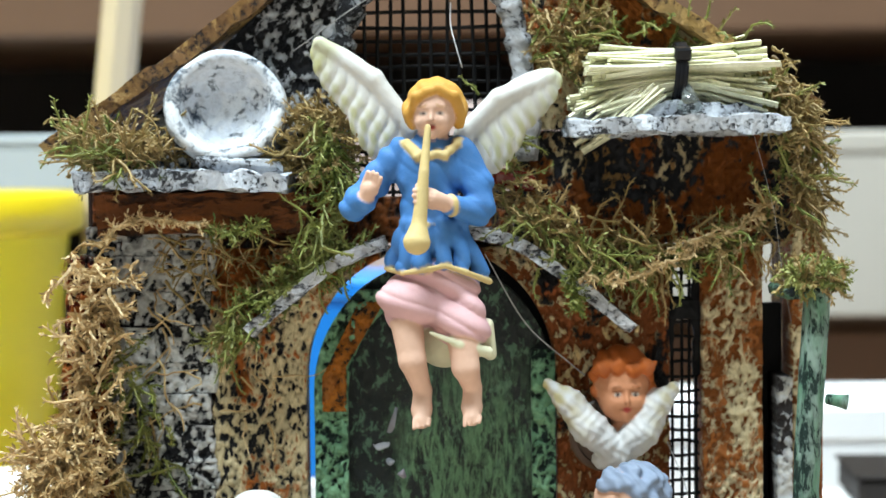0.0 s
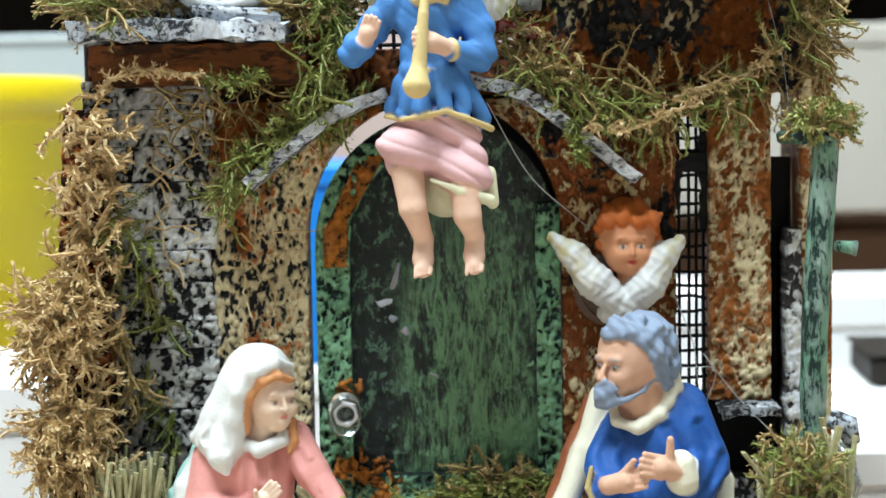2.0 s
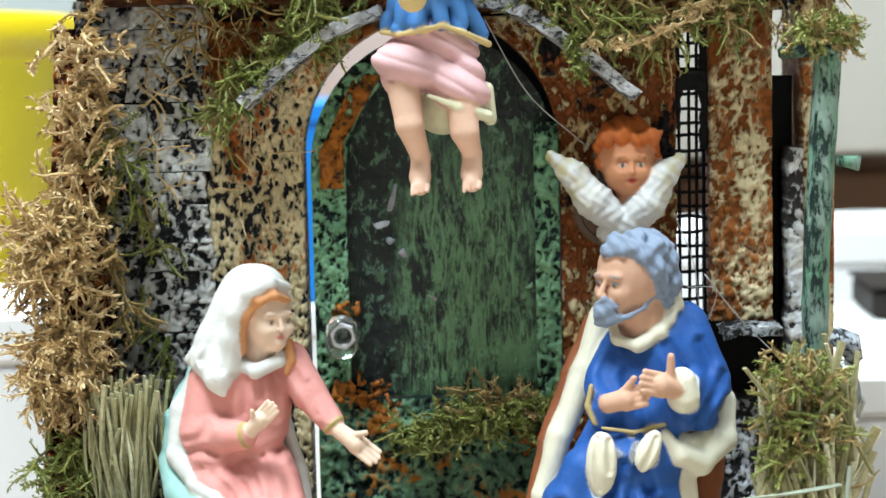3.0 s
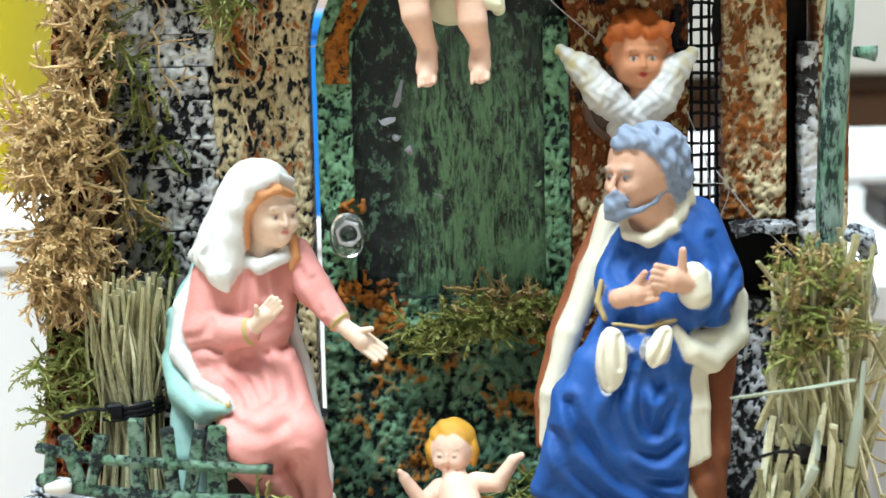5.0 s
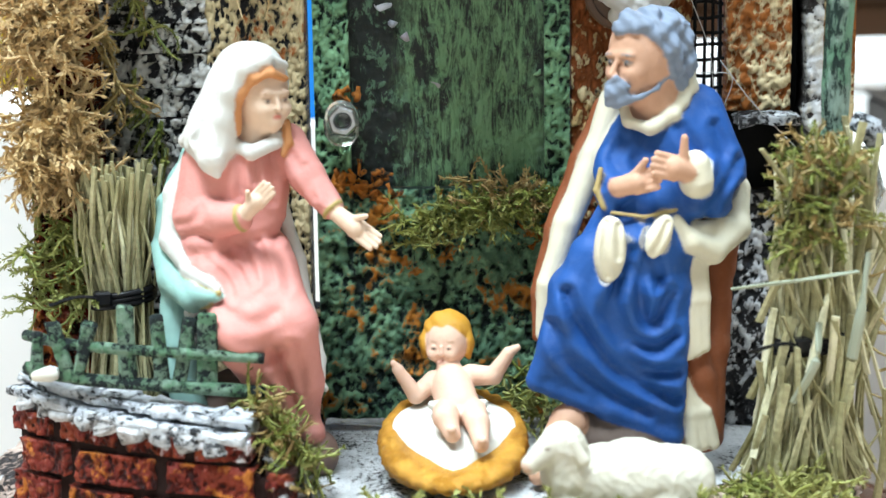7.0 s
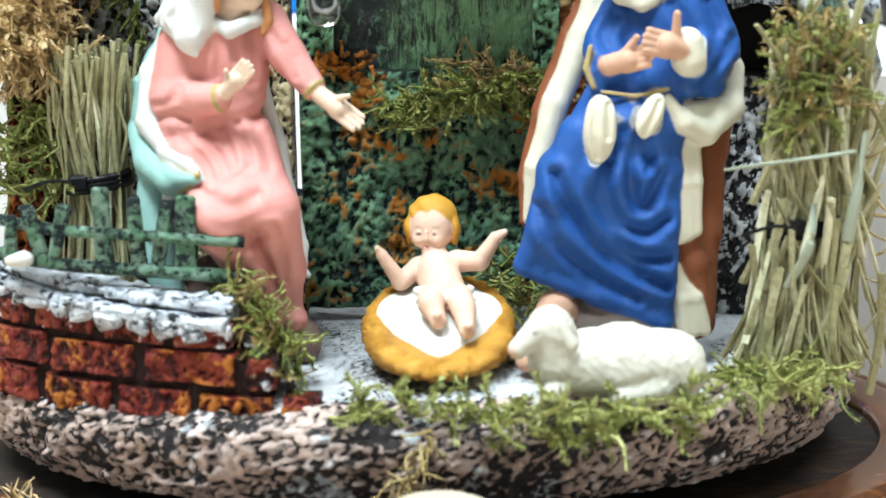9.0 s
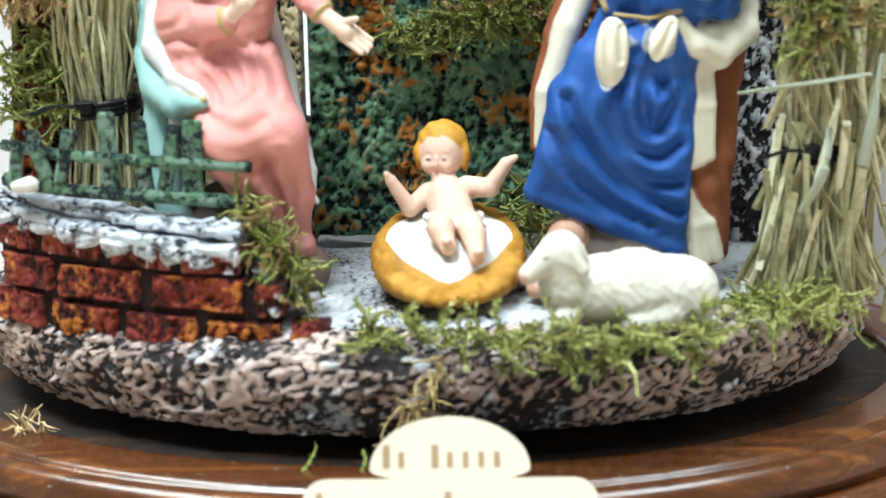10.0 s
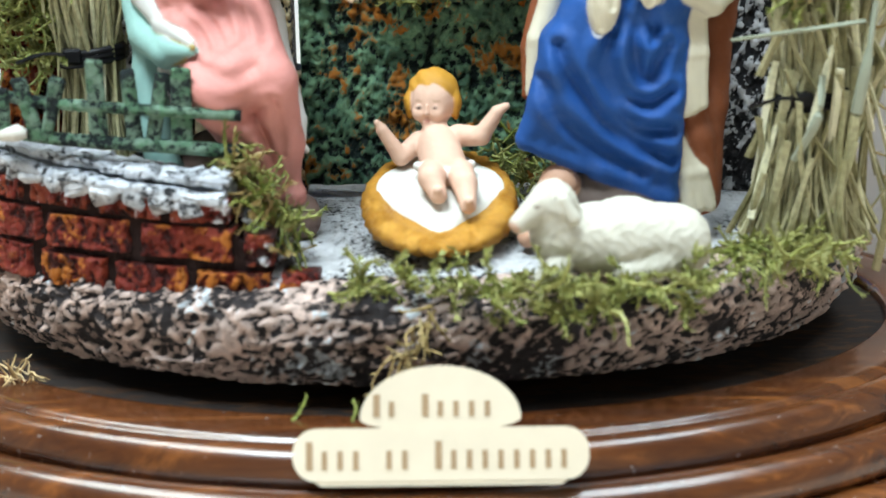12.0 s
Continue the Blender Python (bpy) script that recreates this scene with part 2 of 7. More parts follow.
def add_ramp(nt, links, fac, stops):
    r = nt.new("ShaderNodeValToRGB")
    e = r.color_ramp.elements
    while len(e) < len(stops):
        e.new(0.5)
    for el, (p, c) in zip(e, stops):
        el.position = p
        el.color = (*c, 1) if len(c) == 3 else c
    links.new(fac, r.inputs["Fac"])
    return r.outputs["Color"]


def add_mix(nt, links, fac, a, b):
    m = nt.new("ShaderNodeMix")
    m.data_type = "RGBA"
    for value, socket in ((fac, m.inputs[0]), (a, m.inputs[6]), (b, m.inputs[7])):
        if isinstance(value, (int, float)):
            socket.default_value = value
        elif isinstance(value, tuple):
            socket.default_value = (*value, 1)
        else:
            links.new(value, socket)
    return m.outputs[2]


def add_bump(nt, links, height, strength, distance, bsdf):
    b = nt.new("ShaderNodeBump")
    b.inputs["Strength"].default_value = strength
    b.inputs["Distance"].default_value = distance * MM
    links.new(height, b.inputs["Height"])
    links.new(b.outputs["Normal"], bsdf.inputs["Normal"])


def place_coord(nt, links, stretch=(1, 1, 1)):
    """World place, so that neighbouring pieces differ; in metres."""
    g = nt.new("ShaderNodeNewGeometry")
    m = nt.new("ShaderNodeMapping")
    m.inputs["Scale"].default_value = stretch
    links.new(g.outputs["Position"], m.inputs["Vector"])
    return m.outputs["Vector"]


def dabbed(name, ground, dabs, scale=420.0, cover=0.5, patch=60.0, stretch=(1, 1, 1), rough=0.55, bump=0.7, edge=0.016, top=None, raised=False, top_level=0.78, rise=None):
    """Rough craft surface: a dark ground with thick dabs of one or two paints on the high spots; top: a third colour in
    larger patches, more of it with height where rise is set.
    """
    m, nt, links, bsdf = nodes_of(name)
    co = place_coord(nt, links, stretch)
    fine = add_noise(nt, links, co, scale * 1.7, 9, 0.76, 0.25)
    if raised:
        a = nt.new("ShaderNodeAttribute")
        a.attribute_name = "relief"
        both = nt.new("ShaderNodeMix")
        both.inputs[0].default_value = 0.5
        links.new(fine, both.inputs[2])
        links.new(a.outputs["Fac"], both.inputs[3])
        fine = both.outputs[0]
    wide = add_noise(nt, links, co, patch, 3, 0.55)
    second = add_noise(nt, links, co, patch * 2.3, 4, 0.6, 0.8)
    sum1 = nt.new("ShaderNodeMath")
    sum1.operation = "MULTIPLY_ADD"
    links.new(wide, sum1.inputs[0])
    sum1.inputs[1].default_value = 0.5
    links.new(fine, sum1.inputs[2])
    level = 0.75 - (cover - 0.5) * 0.5
    mask = add_ramp(nt, links, sum1.outputs[0], [(level - edge, (0, 0, 0)), (level + edge, (1, 1, 1))])
    hue = add_ramp(nt, links, second, [(0.43, dabs[0]), (0.57, dabs[-1])])
    tone = add_noise(nt, links, co, scale * 3.5, 4, 0.6)
    hue2 = add_mix(nt, links, add_ramp(nt, links, tone, [(0.32, (0.3, 0.3, 0.3)), (0.55, (0, 0, 0))]), hue, tuple(c * 0.4 for c in dabs[0]))
    dark = add_mix(nt, links, tone, ground, tuple(min(1, c * 2.2 + 0.008) for c in ground))
    col = add_mix(nt, links, mask, dark, hue2)
    if top is not None:
        over = add_noise(nt, links, co, patch * 1.4, 5, 0.62, 0.5)
        s2 = nt.new("ShaderNodeMath")
        s2.operation = "MULTIPLY_ADD"
        links.new(fine, s2.inputs[0])
        s2.inputs[1].default_value = 0.5
        links.new(over, s2.inputs[2])
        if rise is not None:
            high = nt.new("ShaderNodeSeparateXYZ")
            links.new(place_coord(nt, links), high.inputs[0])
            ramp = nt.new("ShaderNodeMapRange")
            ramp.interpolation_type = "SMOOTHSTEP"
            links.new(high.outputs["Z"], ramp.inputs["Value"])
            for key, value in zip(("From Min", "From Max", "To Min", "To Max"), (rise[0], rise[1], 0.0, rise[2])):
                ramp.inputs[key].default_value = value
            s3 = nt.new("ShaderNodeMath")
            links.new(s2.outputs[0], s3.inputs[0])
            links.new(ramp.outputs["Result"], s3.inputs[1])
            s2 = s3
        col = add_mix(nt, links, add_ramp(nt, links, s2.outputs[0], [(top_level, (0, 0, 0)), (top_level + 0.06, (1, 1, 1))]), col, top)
    links.new(col, bsdf.inputs["Base Color"])
    bsdf.inputs["Roughness"].default_value = rough
    bsdf.inputs["Specular IOR Level"].default_value = 0.22
    add_bump(nt, links, add_ramp(nt, links, sum1.outputs[0], [(level - 0.16, (0, 0, 0)), (level - 0.01, (0.5, 0.5, 0.5)), (level + 0.05, (0.85, 0.85, 0.85)), (level + 0.25, (1, 1, 1))]), min(1.0, bump * 1.3), 1.3, bsdf)
    return m


def painted(name, colour, rough=0.5, spread=0.12, scale=260.0, bump=0.15):
    """Paint or plaster with slight mottling."""
    m, nt, links, bsdf = nodes_of(name)
    co = place_coord(nt, links)
    n1 = add_noise(nt, links, co, scale, 5)
    n2 = add_noise(nt, links, co, scale * 0.12, 3)
    a = add_mix(nt, links, n1, tuple(c * (1 - spread) for c in colour), tuple(min(1, c * (1 + spread)) for c in colour))
    b = add_mix(nt, links, add_ramp(nt, links, n2, [(0.35, (0.25, 0.25, 0.25)), (0.65, (0, 0, 0))]), a, tuple(c * 0.6 for c in colour))
    links.new(b, bsdf.inputs["Base Color"])
    bsdf.inputs["Roughness"].default_value = rough
    if max(colour) < 0.03:
        bsdf.inputs["Specular IOR Level"].default_value = 0.15
    add_bump(nt, links, n1, bump, 0.6, bsdf)
    return m


def strawlike(name, colours, rough=0.6, grain=900.0):
    """Plant matter: every stem or leaf has a tone of its own."""
    m, nt, links, bsdf = nodes_of(name)
    g = nt.new("ShaderNodeNewGeometry")
    step = 1.0 / max(1, len(colours) - 1)
    hue = add_ramp(nt, links, g.outputs["Random Per Island"], [(i * step, c) for i, c in enumerate(colours)])
    co = place_coord(nt, links)
    n1 = add_noise(nt, links, co, grain, 4)
    n2 = add_noise(nt, links, co, 90.0, 3)
    col = add_mix(nt, links, add_ramp(nt, links, n1, [(0.35, (0.45, 0.45, 0.45)), (0.6, (0, 0, 0))]), hue, tuple(c * 0.45 for c in colours[0]))
    col = add_mix(nt, links, add_ramp(nt, links, n2, [(0.42, (0, 0, 0)), (0.62, (0.6, 0.6, 0.6))]), col, colours[-1])
    links.new(col, bsdf.inputs["Base Color"])
    bsdf.inputs["Roughness"].default_value = rough
    add_bump(nt, links, n1, 0.4, 0.3, bsdf)
    return m


def figure_paint(name):
    """Hand-painted terracotta: the paint's own colours, slightly uneven, satin."""
    m, nt, links, bsdf = nodes_of(name)
    a = nt.new("ShaderNodeAttribute")
    a.attribute_name = "paint"
    co = place_coord(nt, links)
    n1 = add_noise(nt, links, co, 500.0, 5)
    n2 = add_noise(nt, links, co, 90.0, 4)
    tone = nt.new("ShaderNodeMix")
    tone.data_type, tone.blend_type = "RGBA", "MULTIPLY"
    tone.inputs[0].default_value = 1.0
    links.new(a.outputs["Color"], tone.inputs[6])
    links.new(add_ramp(nt, links, n2, [(0.3, (0.84, 0.84, 0.84)), (0.65, (1, 1, 1))]), tone.inputs[7])
    scuff = add_noise(nt, links, co, 260.0, 6, 0.7, 0.6)
    worn = nt.new("ShaderNodeMix")
    worn.data_type, worn.blend_type = "RGBA", "SCREEN"
    links.new(add_ramp(nt, links, scuff, [(0.5, (0, 0, 0)), (0.75, (0.05, 0.05, 0.05))]), worn.inputs[7])
    worn.inputs[0].default_value = 0.6
    links.new(tone.outputs[2], worn.inputs[6])
    links.new(worn.outputs[2], bsdf.inputs["Base Color"])
    links.new(add_ramp(nt, links, n1, [(0.3, (0.55, 0.55, 0.55)), (0.7, (0.75, 0.75, 0.75))]), bsdf.inputs["Roughness"])
    bsdf.inputs["Specular IOR Level"].default_value = 0.32
    add_bump(nt, links, n1, 0.5, 0.45, bsdf)
    return m


def varnished_wood(name):
    m, nt, links, bsdf = nodes_of(name)
    co = place_coord(nt, links, (1, 7, 7))
    grain = add_noise(nt, links, co, 22.0, 8, 0.65, 1.2)
    spots = add_noise(nt, links, place_coord(nt, links), 700.0, 2)
    col = add_ramp(nt, links, grain, [(0.3, (0.03, 0.009, 0.004)), (0.55, (0.09, 0.028, 0.008)), (0.72, (0.22, 0.075, 0.018))])
    dust = add_mix(nt, links, add_ramp(nt, links, spots, [(0.7, (0, 0, 0)), (0.78, (0.6, 0.6, 0.6))]), col, (0.45, 0.42, 0.4))
    links.new(dust, bsdf.inputs["Base Color"])
    bsdf.inputs["Roughness"].default_value = 0.24
    bsdf.inputs["Coat Weight"].default_value = 0.4
    bsdf.inputs["Coat Roughness"].default_value = 0.12
    add_bump(nt, links, grain, 0.12, 0.5, bsdf)
    return m


def metal(name, colour, rough):
    m, nt, links, bsdf = nodes_of(name)
    n1 = add_noise(nt, links, place_coord(nt, links), 400.0, 5)
    links.new(add_mix(nt, links, n1, tuple(c * 0.7 for c in colour), colour), bsdf.inputs["Base Color"])
    bsdf.inputs["Metallic"].default_value = 1.0
    bsdf.inputs["Roughness"].default_value = rough
    return m


BLACK = (0.012, 0.012, 0.014)
WHITE, CREAM, TAN = (0.78, 0.8, 0.82), (0.72, 0.6, 0.36), (0.42, 0.27, 0.12)
ORANGE, GREEN = (0.42, 0.13, 0.022), (0.1, 0.21, 0.1)

M_STONE = dabbed("grey_stone_paint", BLACK, [(0.7, 0.71, 0.7), (0.5, 0.5, 0.48)], 460, 0.56, 60, (0.7, 1, 1.2), raised=True)
M_PLASTER = dabbed("cream_orange_plaster", BLACK, [CREAM, (0.6, 0.5, 0.3)], 440, 0.57, 60, (1, 1, 0.6), top=(0.34, 0.1, 0.018), raised=True, top_level=0.82, rise=(0.08, 0.118, 0.12))
# Black patches grow denser towards the top of this plaster.
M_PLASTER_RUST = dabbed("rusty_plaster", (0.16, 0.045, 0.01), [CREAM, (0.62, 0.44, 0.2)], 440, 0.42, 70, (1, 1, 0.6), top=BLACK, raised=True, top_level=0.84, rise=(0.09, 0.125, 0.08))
M_PLASTER_R = dabbed("cream_plaster", (0.2, 0.062, 0.012), [CREAM, (0.74, 0.62, 0.38)], 300, 0.5, 60, (1, 1, 0.55), top=(0.3, 0.095, 0.018), raised=True, top_level=0.8)
# Thinner cream cover puts the right ledge's shade into this plaster's colour.
M_PLASTER_SHADED = dabbed("shaded_plaster", BLACK, [CREAM, (0.36, 0.2, 0.07)], 440, 0.36, 50, (1, 1, 0.6), top=(0.3, 0.085, 0.015), raised=True)
M_SNOW = dabbed("snow_paint", (0.03, 0.032, 0.038), [(0.72, 0.76, 0.82), (0.56, 0.6, 0.67)], 420, 0.62, 90, rough=0.5)
M_SNOW_THIN = dabbed("thin_snow_paint", (0.05, 0.05, 0.055), [(0.72, 0.74, 0.78), (0.45, 0.45, 0.46)], 500, 0.6, 110, (0.6, 1, 1))
M_SLATE = dabbed("black_white_speckle", BLACK, [(0.7, 0.72, 0.75), (0.45, 0.46, 0.48)], 560, 0.42, 70, rough=0.4, raised=True)
M_STRIP = dabbed("snowy_strip_paint", (0.03, 0.026, 0.026), [(0.72, 0.74, 0.77), (0.6, 0.58, 0.52)], 520, 0.5, 80, rough=0.45, raised=True)
M_FLOOR = dabbed("snowy_ground_paint", (0.03, 0.03, 0.035), [(0.76, 0.78, 0.81), (0.6, 0.62, 0.64)], 620, 0.66, 60, rough=0.6)
M_CORK = dabbed("pink_cork_edge", (0.03, 0.026, 0.028), [(0.66, 0.5, 0.44), (0.5, 0.39, 0.35)], 520, 0.5, 90, top=(0.6, 0.66, 0.72), top_level=0.86, raised=True)
M_GREEN_FRAME = dabbed("thick_green_paint", (0.01, 0.02, 0.016), [(0.22, 0.42, 0.24), (0.13, 0.27, 0.15)], 480, 0.58, 90, rough=0.4, raised=True)
M_GREEN_LOW = dabbed("green_orange_door_paint", (0.014, 0.026, 0.024), [(0.2, 0.37, 0.22), (0.09, 0.19, 0.12)], 680, 0.55, 70, rough=0.35, top=(0.42, 0.16, 0.025), top_level=0.83, bump=0.9, raised=True)


def brushed_door(name):
    """Black green boards with specks; a broad patch smeared with green strokes."""
    m, nt, links, bsdf = nodes_of(name)
    co = place_coord(nt, links)
    sep = nt.new("ShaderNodeSeparateXYZ")
    links.new(co, sep.inputs[0])
    warp = add_noise(nt, links, co, 120.0, 5, 0.7)

    def falls(value, mid, inner, outer):
        """1 within inner of mid, 0 beyond outer, with a ragged edge."""
        nodes = [nt.new("ShaderNodeMath") for _ in range(3)]
        for n, op in zip(nodes, ("SUBTRACT", "ABSOLUTE", "MULTIPLY_ADD")):
            n.operation = op
        links.new(value, nodes[0].inputs[0])
        nodes[0].inputs[1].default_value = mid
        links.new(nodes[0].outputs[0], nodes[1].inputs[0])
        links.new(warp, nodes[2].inputs[0])
        nodes[2].inputs[1].default_value = 0.016
        links.new(nodes[1].outputs[0], nodes[2].inputs[2])
        r = nt.new("ShaderNodeMapRange")
        links.new(nodes[2].outputs[0], r.inputs["Value"])
        for key, v in zip(("From Min", "From Max", "To Min", "To Max"), (inner + 0.008, outer + 0.008, 1.0, 0.0)):
            r.inputs[key].default_value = v
        return r.outputs["Result"]

    patch = nt.new("ShaderNodeMath")
    patch.operation = "MULTIPLY"
    links.new(falls(sep.outputs["X"], 0.0045, 0.010, 0.016), patch.inputs[0])
    links.new(falls(sep.outputs["Z"], 0.068, 0.016, 0.036), patch.inputs[1])
    stroke = add_noise(nt, links, place_coord(nt, links, (1.0, 1.0, 0.16)), 620.0, 9, 0.74, 2.2)
    broad = add_noise(nt, links, place_coord(nt, links, (1.0, 1.0, 0.5)), 110.0, 6, 0.62, 1.5)
    way = add_mix(nt, links, 0.45, stroke, broad)
    cover = nt.new("ShaderNodeMath")
    cover.operation = "MULTIPLY"
    links.new(patch.outputs[0], cover.inputs[0])
    links.new(add_ramp(nt, links, way, [(0.44, (0, 0, 0)), (0.54, (1, 1, 1))]), cover.inputs[1])
    fleck = add_noise(nt, links, place_coord(nt, links, (1, 1, 0.6)), 420.0, 9, 0.75, 0.3)
    dark = add_mix(nt, links, add_ramp(nt, links, fleck, [(0.54, (0, 0, 0)), (0.58, (0.8, 0.8, 0.8))]), (0.011, 0.016, 0.015), (0.1, 0.19, 0.12))
    green = add_mix(nt, links, stroke, (0.06, 0.15, 0.075), (0.2, 0.36, 0.19))
    links.new(add_mix(nt, links, cover.outputs[0], dark, green), bsdf.inputs["Base Color"])
    bsdf.inputs["Roughness"].default_value = 0.3
    bsdf.inputs["Specular IOR Level"].default_value = 0.35
    add_bump(nt, links, add_mix(nt, links, patch.outputs[0], fleck, way), 0.9, 0.8, bsdf)
    return m


M_PANEL = brushed_door("brushed_green_panel")
M_POST = dabbed("green_post_paint", (0.012, 0.03, 0.025), [(0.17, 0.34, 0.23), (0.3, 0.42, 0.36)], 380, 0.6, 90, (1, 1, 0.35), rough=0.4)
M_REDWALL = dabbed("dark_red_paint", (0.02, 0.008, 0.006), [(0.16, 0.022, 0.014), (0.1, 0.02, 0.012)], 260, 0.55, 70, rough=0.25, top=(0.3, 0.09, 0.02), raised=True)
M_BRICK = dabbed("red_orange_brick", (0.035, 0.008, 0.008), [(0.17, 0.022, 0.016), (0.22, 0.035, 0.018)], 330, 0.62, 95, rough=0.4, top=(0.4, 0.13, 0.022), top_level=0.8, raised=True)
M_BRICK_SNOW = dabbed("snow_dusted_brick", (0.03, 0.01, 0.01), [(0.17, 0.022, 0.016), (0.24, 0.05, 0.02)], 330, 0.6, 95, rough=0.4, top=(0.66, 0.68, 0.74), top_level=0.84, raised=True)
M_MORTAR = painted("black_mortar", (0.02, 0.01, 0.009), 0.8, 0.3, 700, 0.6)
M_BARK = dabbed("brown_bark", (0.03, 0.016, 0.008), [(0.3, 0.16, 0.05), (0.2, 0.1, 0.035)], 380, 0.55, 80, top=(0.45, 0.28, 0.1))
M_FASCIA = dabbed("orange_black_board", (0.012, 0.01, 0.01), [(0.26, 0.075, 0.014), (0.16, 0.05, 0.012)], 300, 0.5, 55, (0.35, 1, 1), edge=0.12, rough=0.4, raised=True)
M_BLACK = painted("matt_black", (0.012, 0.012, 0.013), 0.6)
M_FASCIA_FLAT = dabbed("rust_brown_board", (0.012, 0.01, 0.01), [(0.28, 0.085, 0.016), (0.16, 0.05, 0.012)], 260, 0.52, 45, (0.35, 1, 1), edge=0.1, rough=0.45)
M_SLATE_FLAT = dabbed("snow_dusted_stone", BLACK, [(0.7, 0.73, 0.77), (0.45, 0.47, 0.5)], 420, 0.46, 80, rough=0.45)
M_FENCE = dabbed("mossy_green_paint", (0.01, 0.018, 0.02), [(0.12, 0.25, 0.15), (0.22, 0.34, 0.26)], 330, 0.5, 110, rough=0.5)
M_BOWL = dabbed("white_painted_clay", (0.05, 0.07, 0.1), [(0.82, 0.85, 0.88), (0.7, 0.75, 0.82)], 200, 0.68, 60, rough=0.45, edge=0.07, bump=0.6)
M_FIGURE = figure_paint("hand_painted_terracotta")
M_MOSS_GREEN = strawlike("green_moss", [(0.07, 0.1, 0.012), (0.17, 0.22, 0.035), (0.3, 0.34, 0.08), (0.25, 0.24, 0.07)])
M_MOSS_FRESH = strawlike("fresh_green_moss", [(0.13, 0.16, 0.03), (0.25, 0.29, 0.06), (0.37, 0.39, 0.12), (0.31, 0.3, 0.1)])
M_MOSS_BROWN = strawlike("dry_brown_moss", [(0.24, 0.14, 0.045), (0.46, 0.32, 0.14), (0.36, 0.26, 0.1), (0.3, 0.23, 0.08)])
M_MOSS_TAN = strawlike("dry_tan_fibre", [(0.36, 0.22, 0.085), (0.64, 0.45, 0.22), (0.76, 0.59, 0.34), (0.5, 0.35, 0.15)])
M_STRAW = strawlike("pale_straw", [(0.6, 0.57, 0.34), (0.78, 0.74, 0.52), (0.7, 0.7, 0.46), (0.84, 0.8, 0.62)], 0.45)
M_STRAW_OLD = strawlike("greenish_straw", [(0.13, 0.12, 0.045), (0.3, 0.28, 0.13), (0.48, 0.45, 0.27), (0.22, 0.2, 0.08)], 0.45)
M_TIE = painted("black_plastic", (0.012, 0.012, 0.014), 0.25, bump=0.0)
M_NUT = metal("zinc_steel", (0.6, 0.62, 0.64), 0.28)
M_WIRE = painted("black_wire", (0.015, 0.015, 0.016), 0.4)
M_THREAD = painted("glue_thread", (0.4, 0.4, 0.4), 0.3)
M_WOOD = varnished_wood("dark_varnished_wood")
M_PLAQUE = painted("pale_plywood", (0.68, 0.6, 0.47), 0.5, 0.05)
M_ENGRAVED = painted("burnt_engraving", (0.34, 0.23, 0.13), 0.6)
M_BASKET = dabbed("ochre_paint", (0.22, 0.09, 0.008), [(0.54, 0.28, 0.045), (0.46, 0.22, 0.03)], 300, 0.66, 100, rough=0.4, edge=0.15, bump=0.4)
M_CLOTH = painted("white_swaddling_paint", (0.68, 0.68, 0.63), 0.5, 0.05)

# ---- the table and the workshop behind ----
M_TABLE = painted("pale_work_table", (0.62, 0.5, 0.4), 0.45, 0.1, 60)
M_ROOM = painted("room_wall_paint", (0.55, 0.53, 0.5), 0.8, 0.05, 4)
table = solid("table_top", Geo().box((0, 300, -62), (2400, 1700, 26), cut=3), M_TABLE, "pale wooden work table under the crib", "table", kind="structure")
for nm, c, s in (("floor", (0, 200, -830), (4000, 4000, 40)), ("ceiling", (0, 200, 1700), (4000, 4000, 40)),
                 ("wall_north", (0, 2200, 430), (4000, 60, 2560)), ("wall_south", (0, -1800, 430), (4000, 60, 2560)),
                 ("wall_east", (2000, 200, 430), (60, 3940, 2560)), ("wall_west", (-2000, 200, 430), (60, 3940, 2560))):
    solid(nm, Geo().box(c, s, cut=1), M_ROOM, "plain pale workshop " + nm.split("_")[0], nm.split("_")[0], kind="structure")

# Clutter behind the crib, on the same table.
bucket = thing("plastic_bucket", (-205, 215, -49), "bright yellow plastic bucket standing behind the crib", "bucket")
part("body", Geo().lathe([(66, 0), (68, 2), (82, 176), (84, 178), (84, 182), (80, 182), (66, 6)], c=(-205, 215, -49), sides=48), painted("yellow_plastic", (0.92, 0.76, 0.004), 0.35, 0.04, 30, 0.02), bucket, smooth=True)
part("rim", Geo().lathe([(84, 168), (86.5, 170), (86.5, 180), (84, 182)], c=(-205, 215, -49), sides=48), painted("yellow_rim", (0.8, 0.6, 0.008), 0.35, 0.04, 30, 0.02), bucket, smooth=True)

M_CARD_WHITE = painted("white_card", (0.88, 0.89, 0.9), 0.6, 0.03, 20)
M_DARKBOARD = painted("dark_shelf_board", (0.02, 0.016, 0.014), 0.6, 0.1, 20)
M_BROWNBOARD = painted("brown_board", (0.12, 0.06, 0.03), 0.55, 0.15, 25)
M_BEIGE = painted("beige_carton", (0.44, 0.41, 0.36), 0.7, 0.06, 15)
M_GREYBLUE = painted("grey_blue_carton", (0.45, 0.5, 0.52), 0.6, 0.06, 15)
M_BLUE = painted("blue_plastic", (0.012, 0.23, 0.75), 0.35, 0.05, 30)
M_TANBOX = painted("tan_carton", (0.42, 0.27, 0.18), 0.7, 0.12, 25)


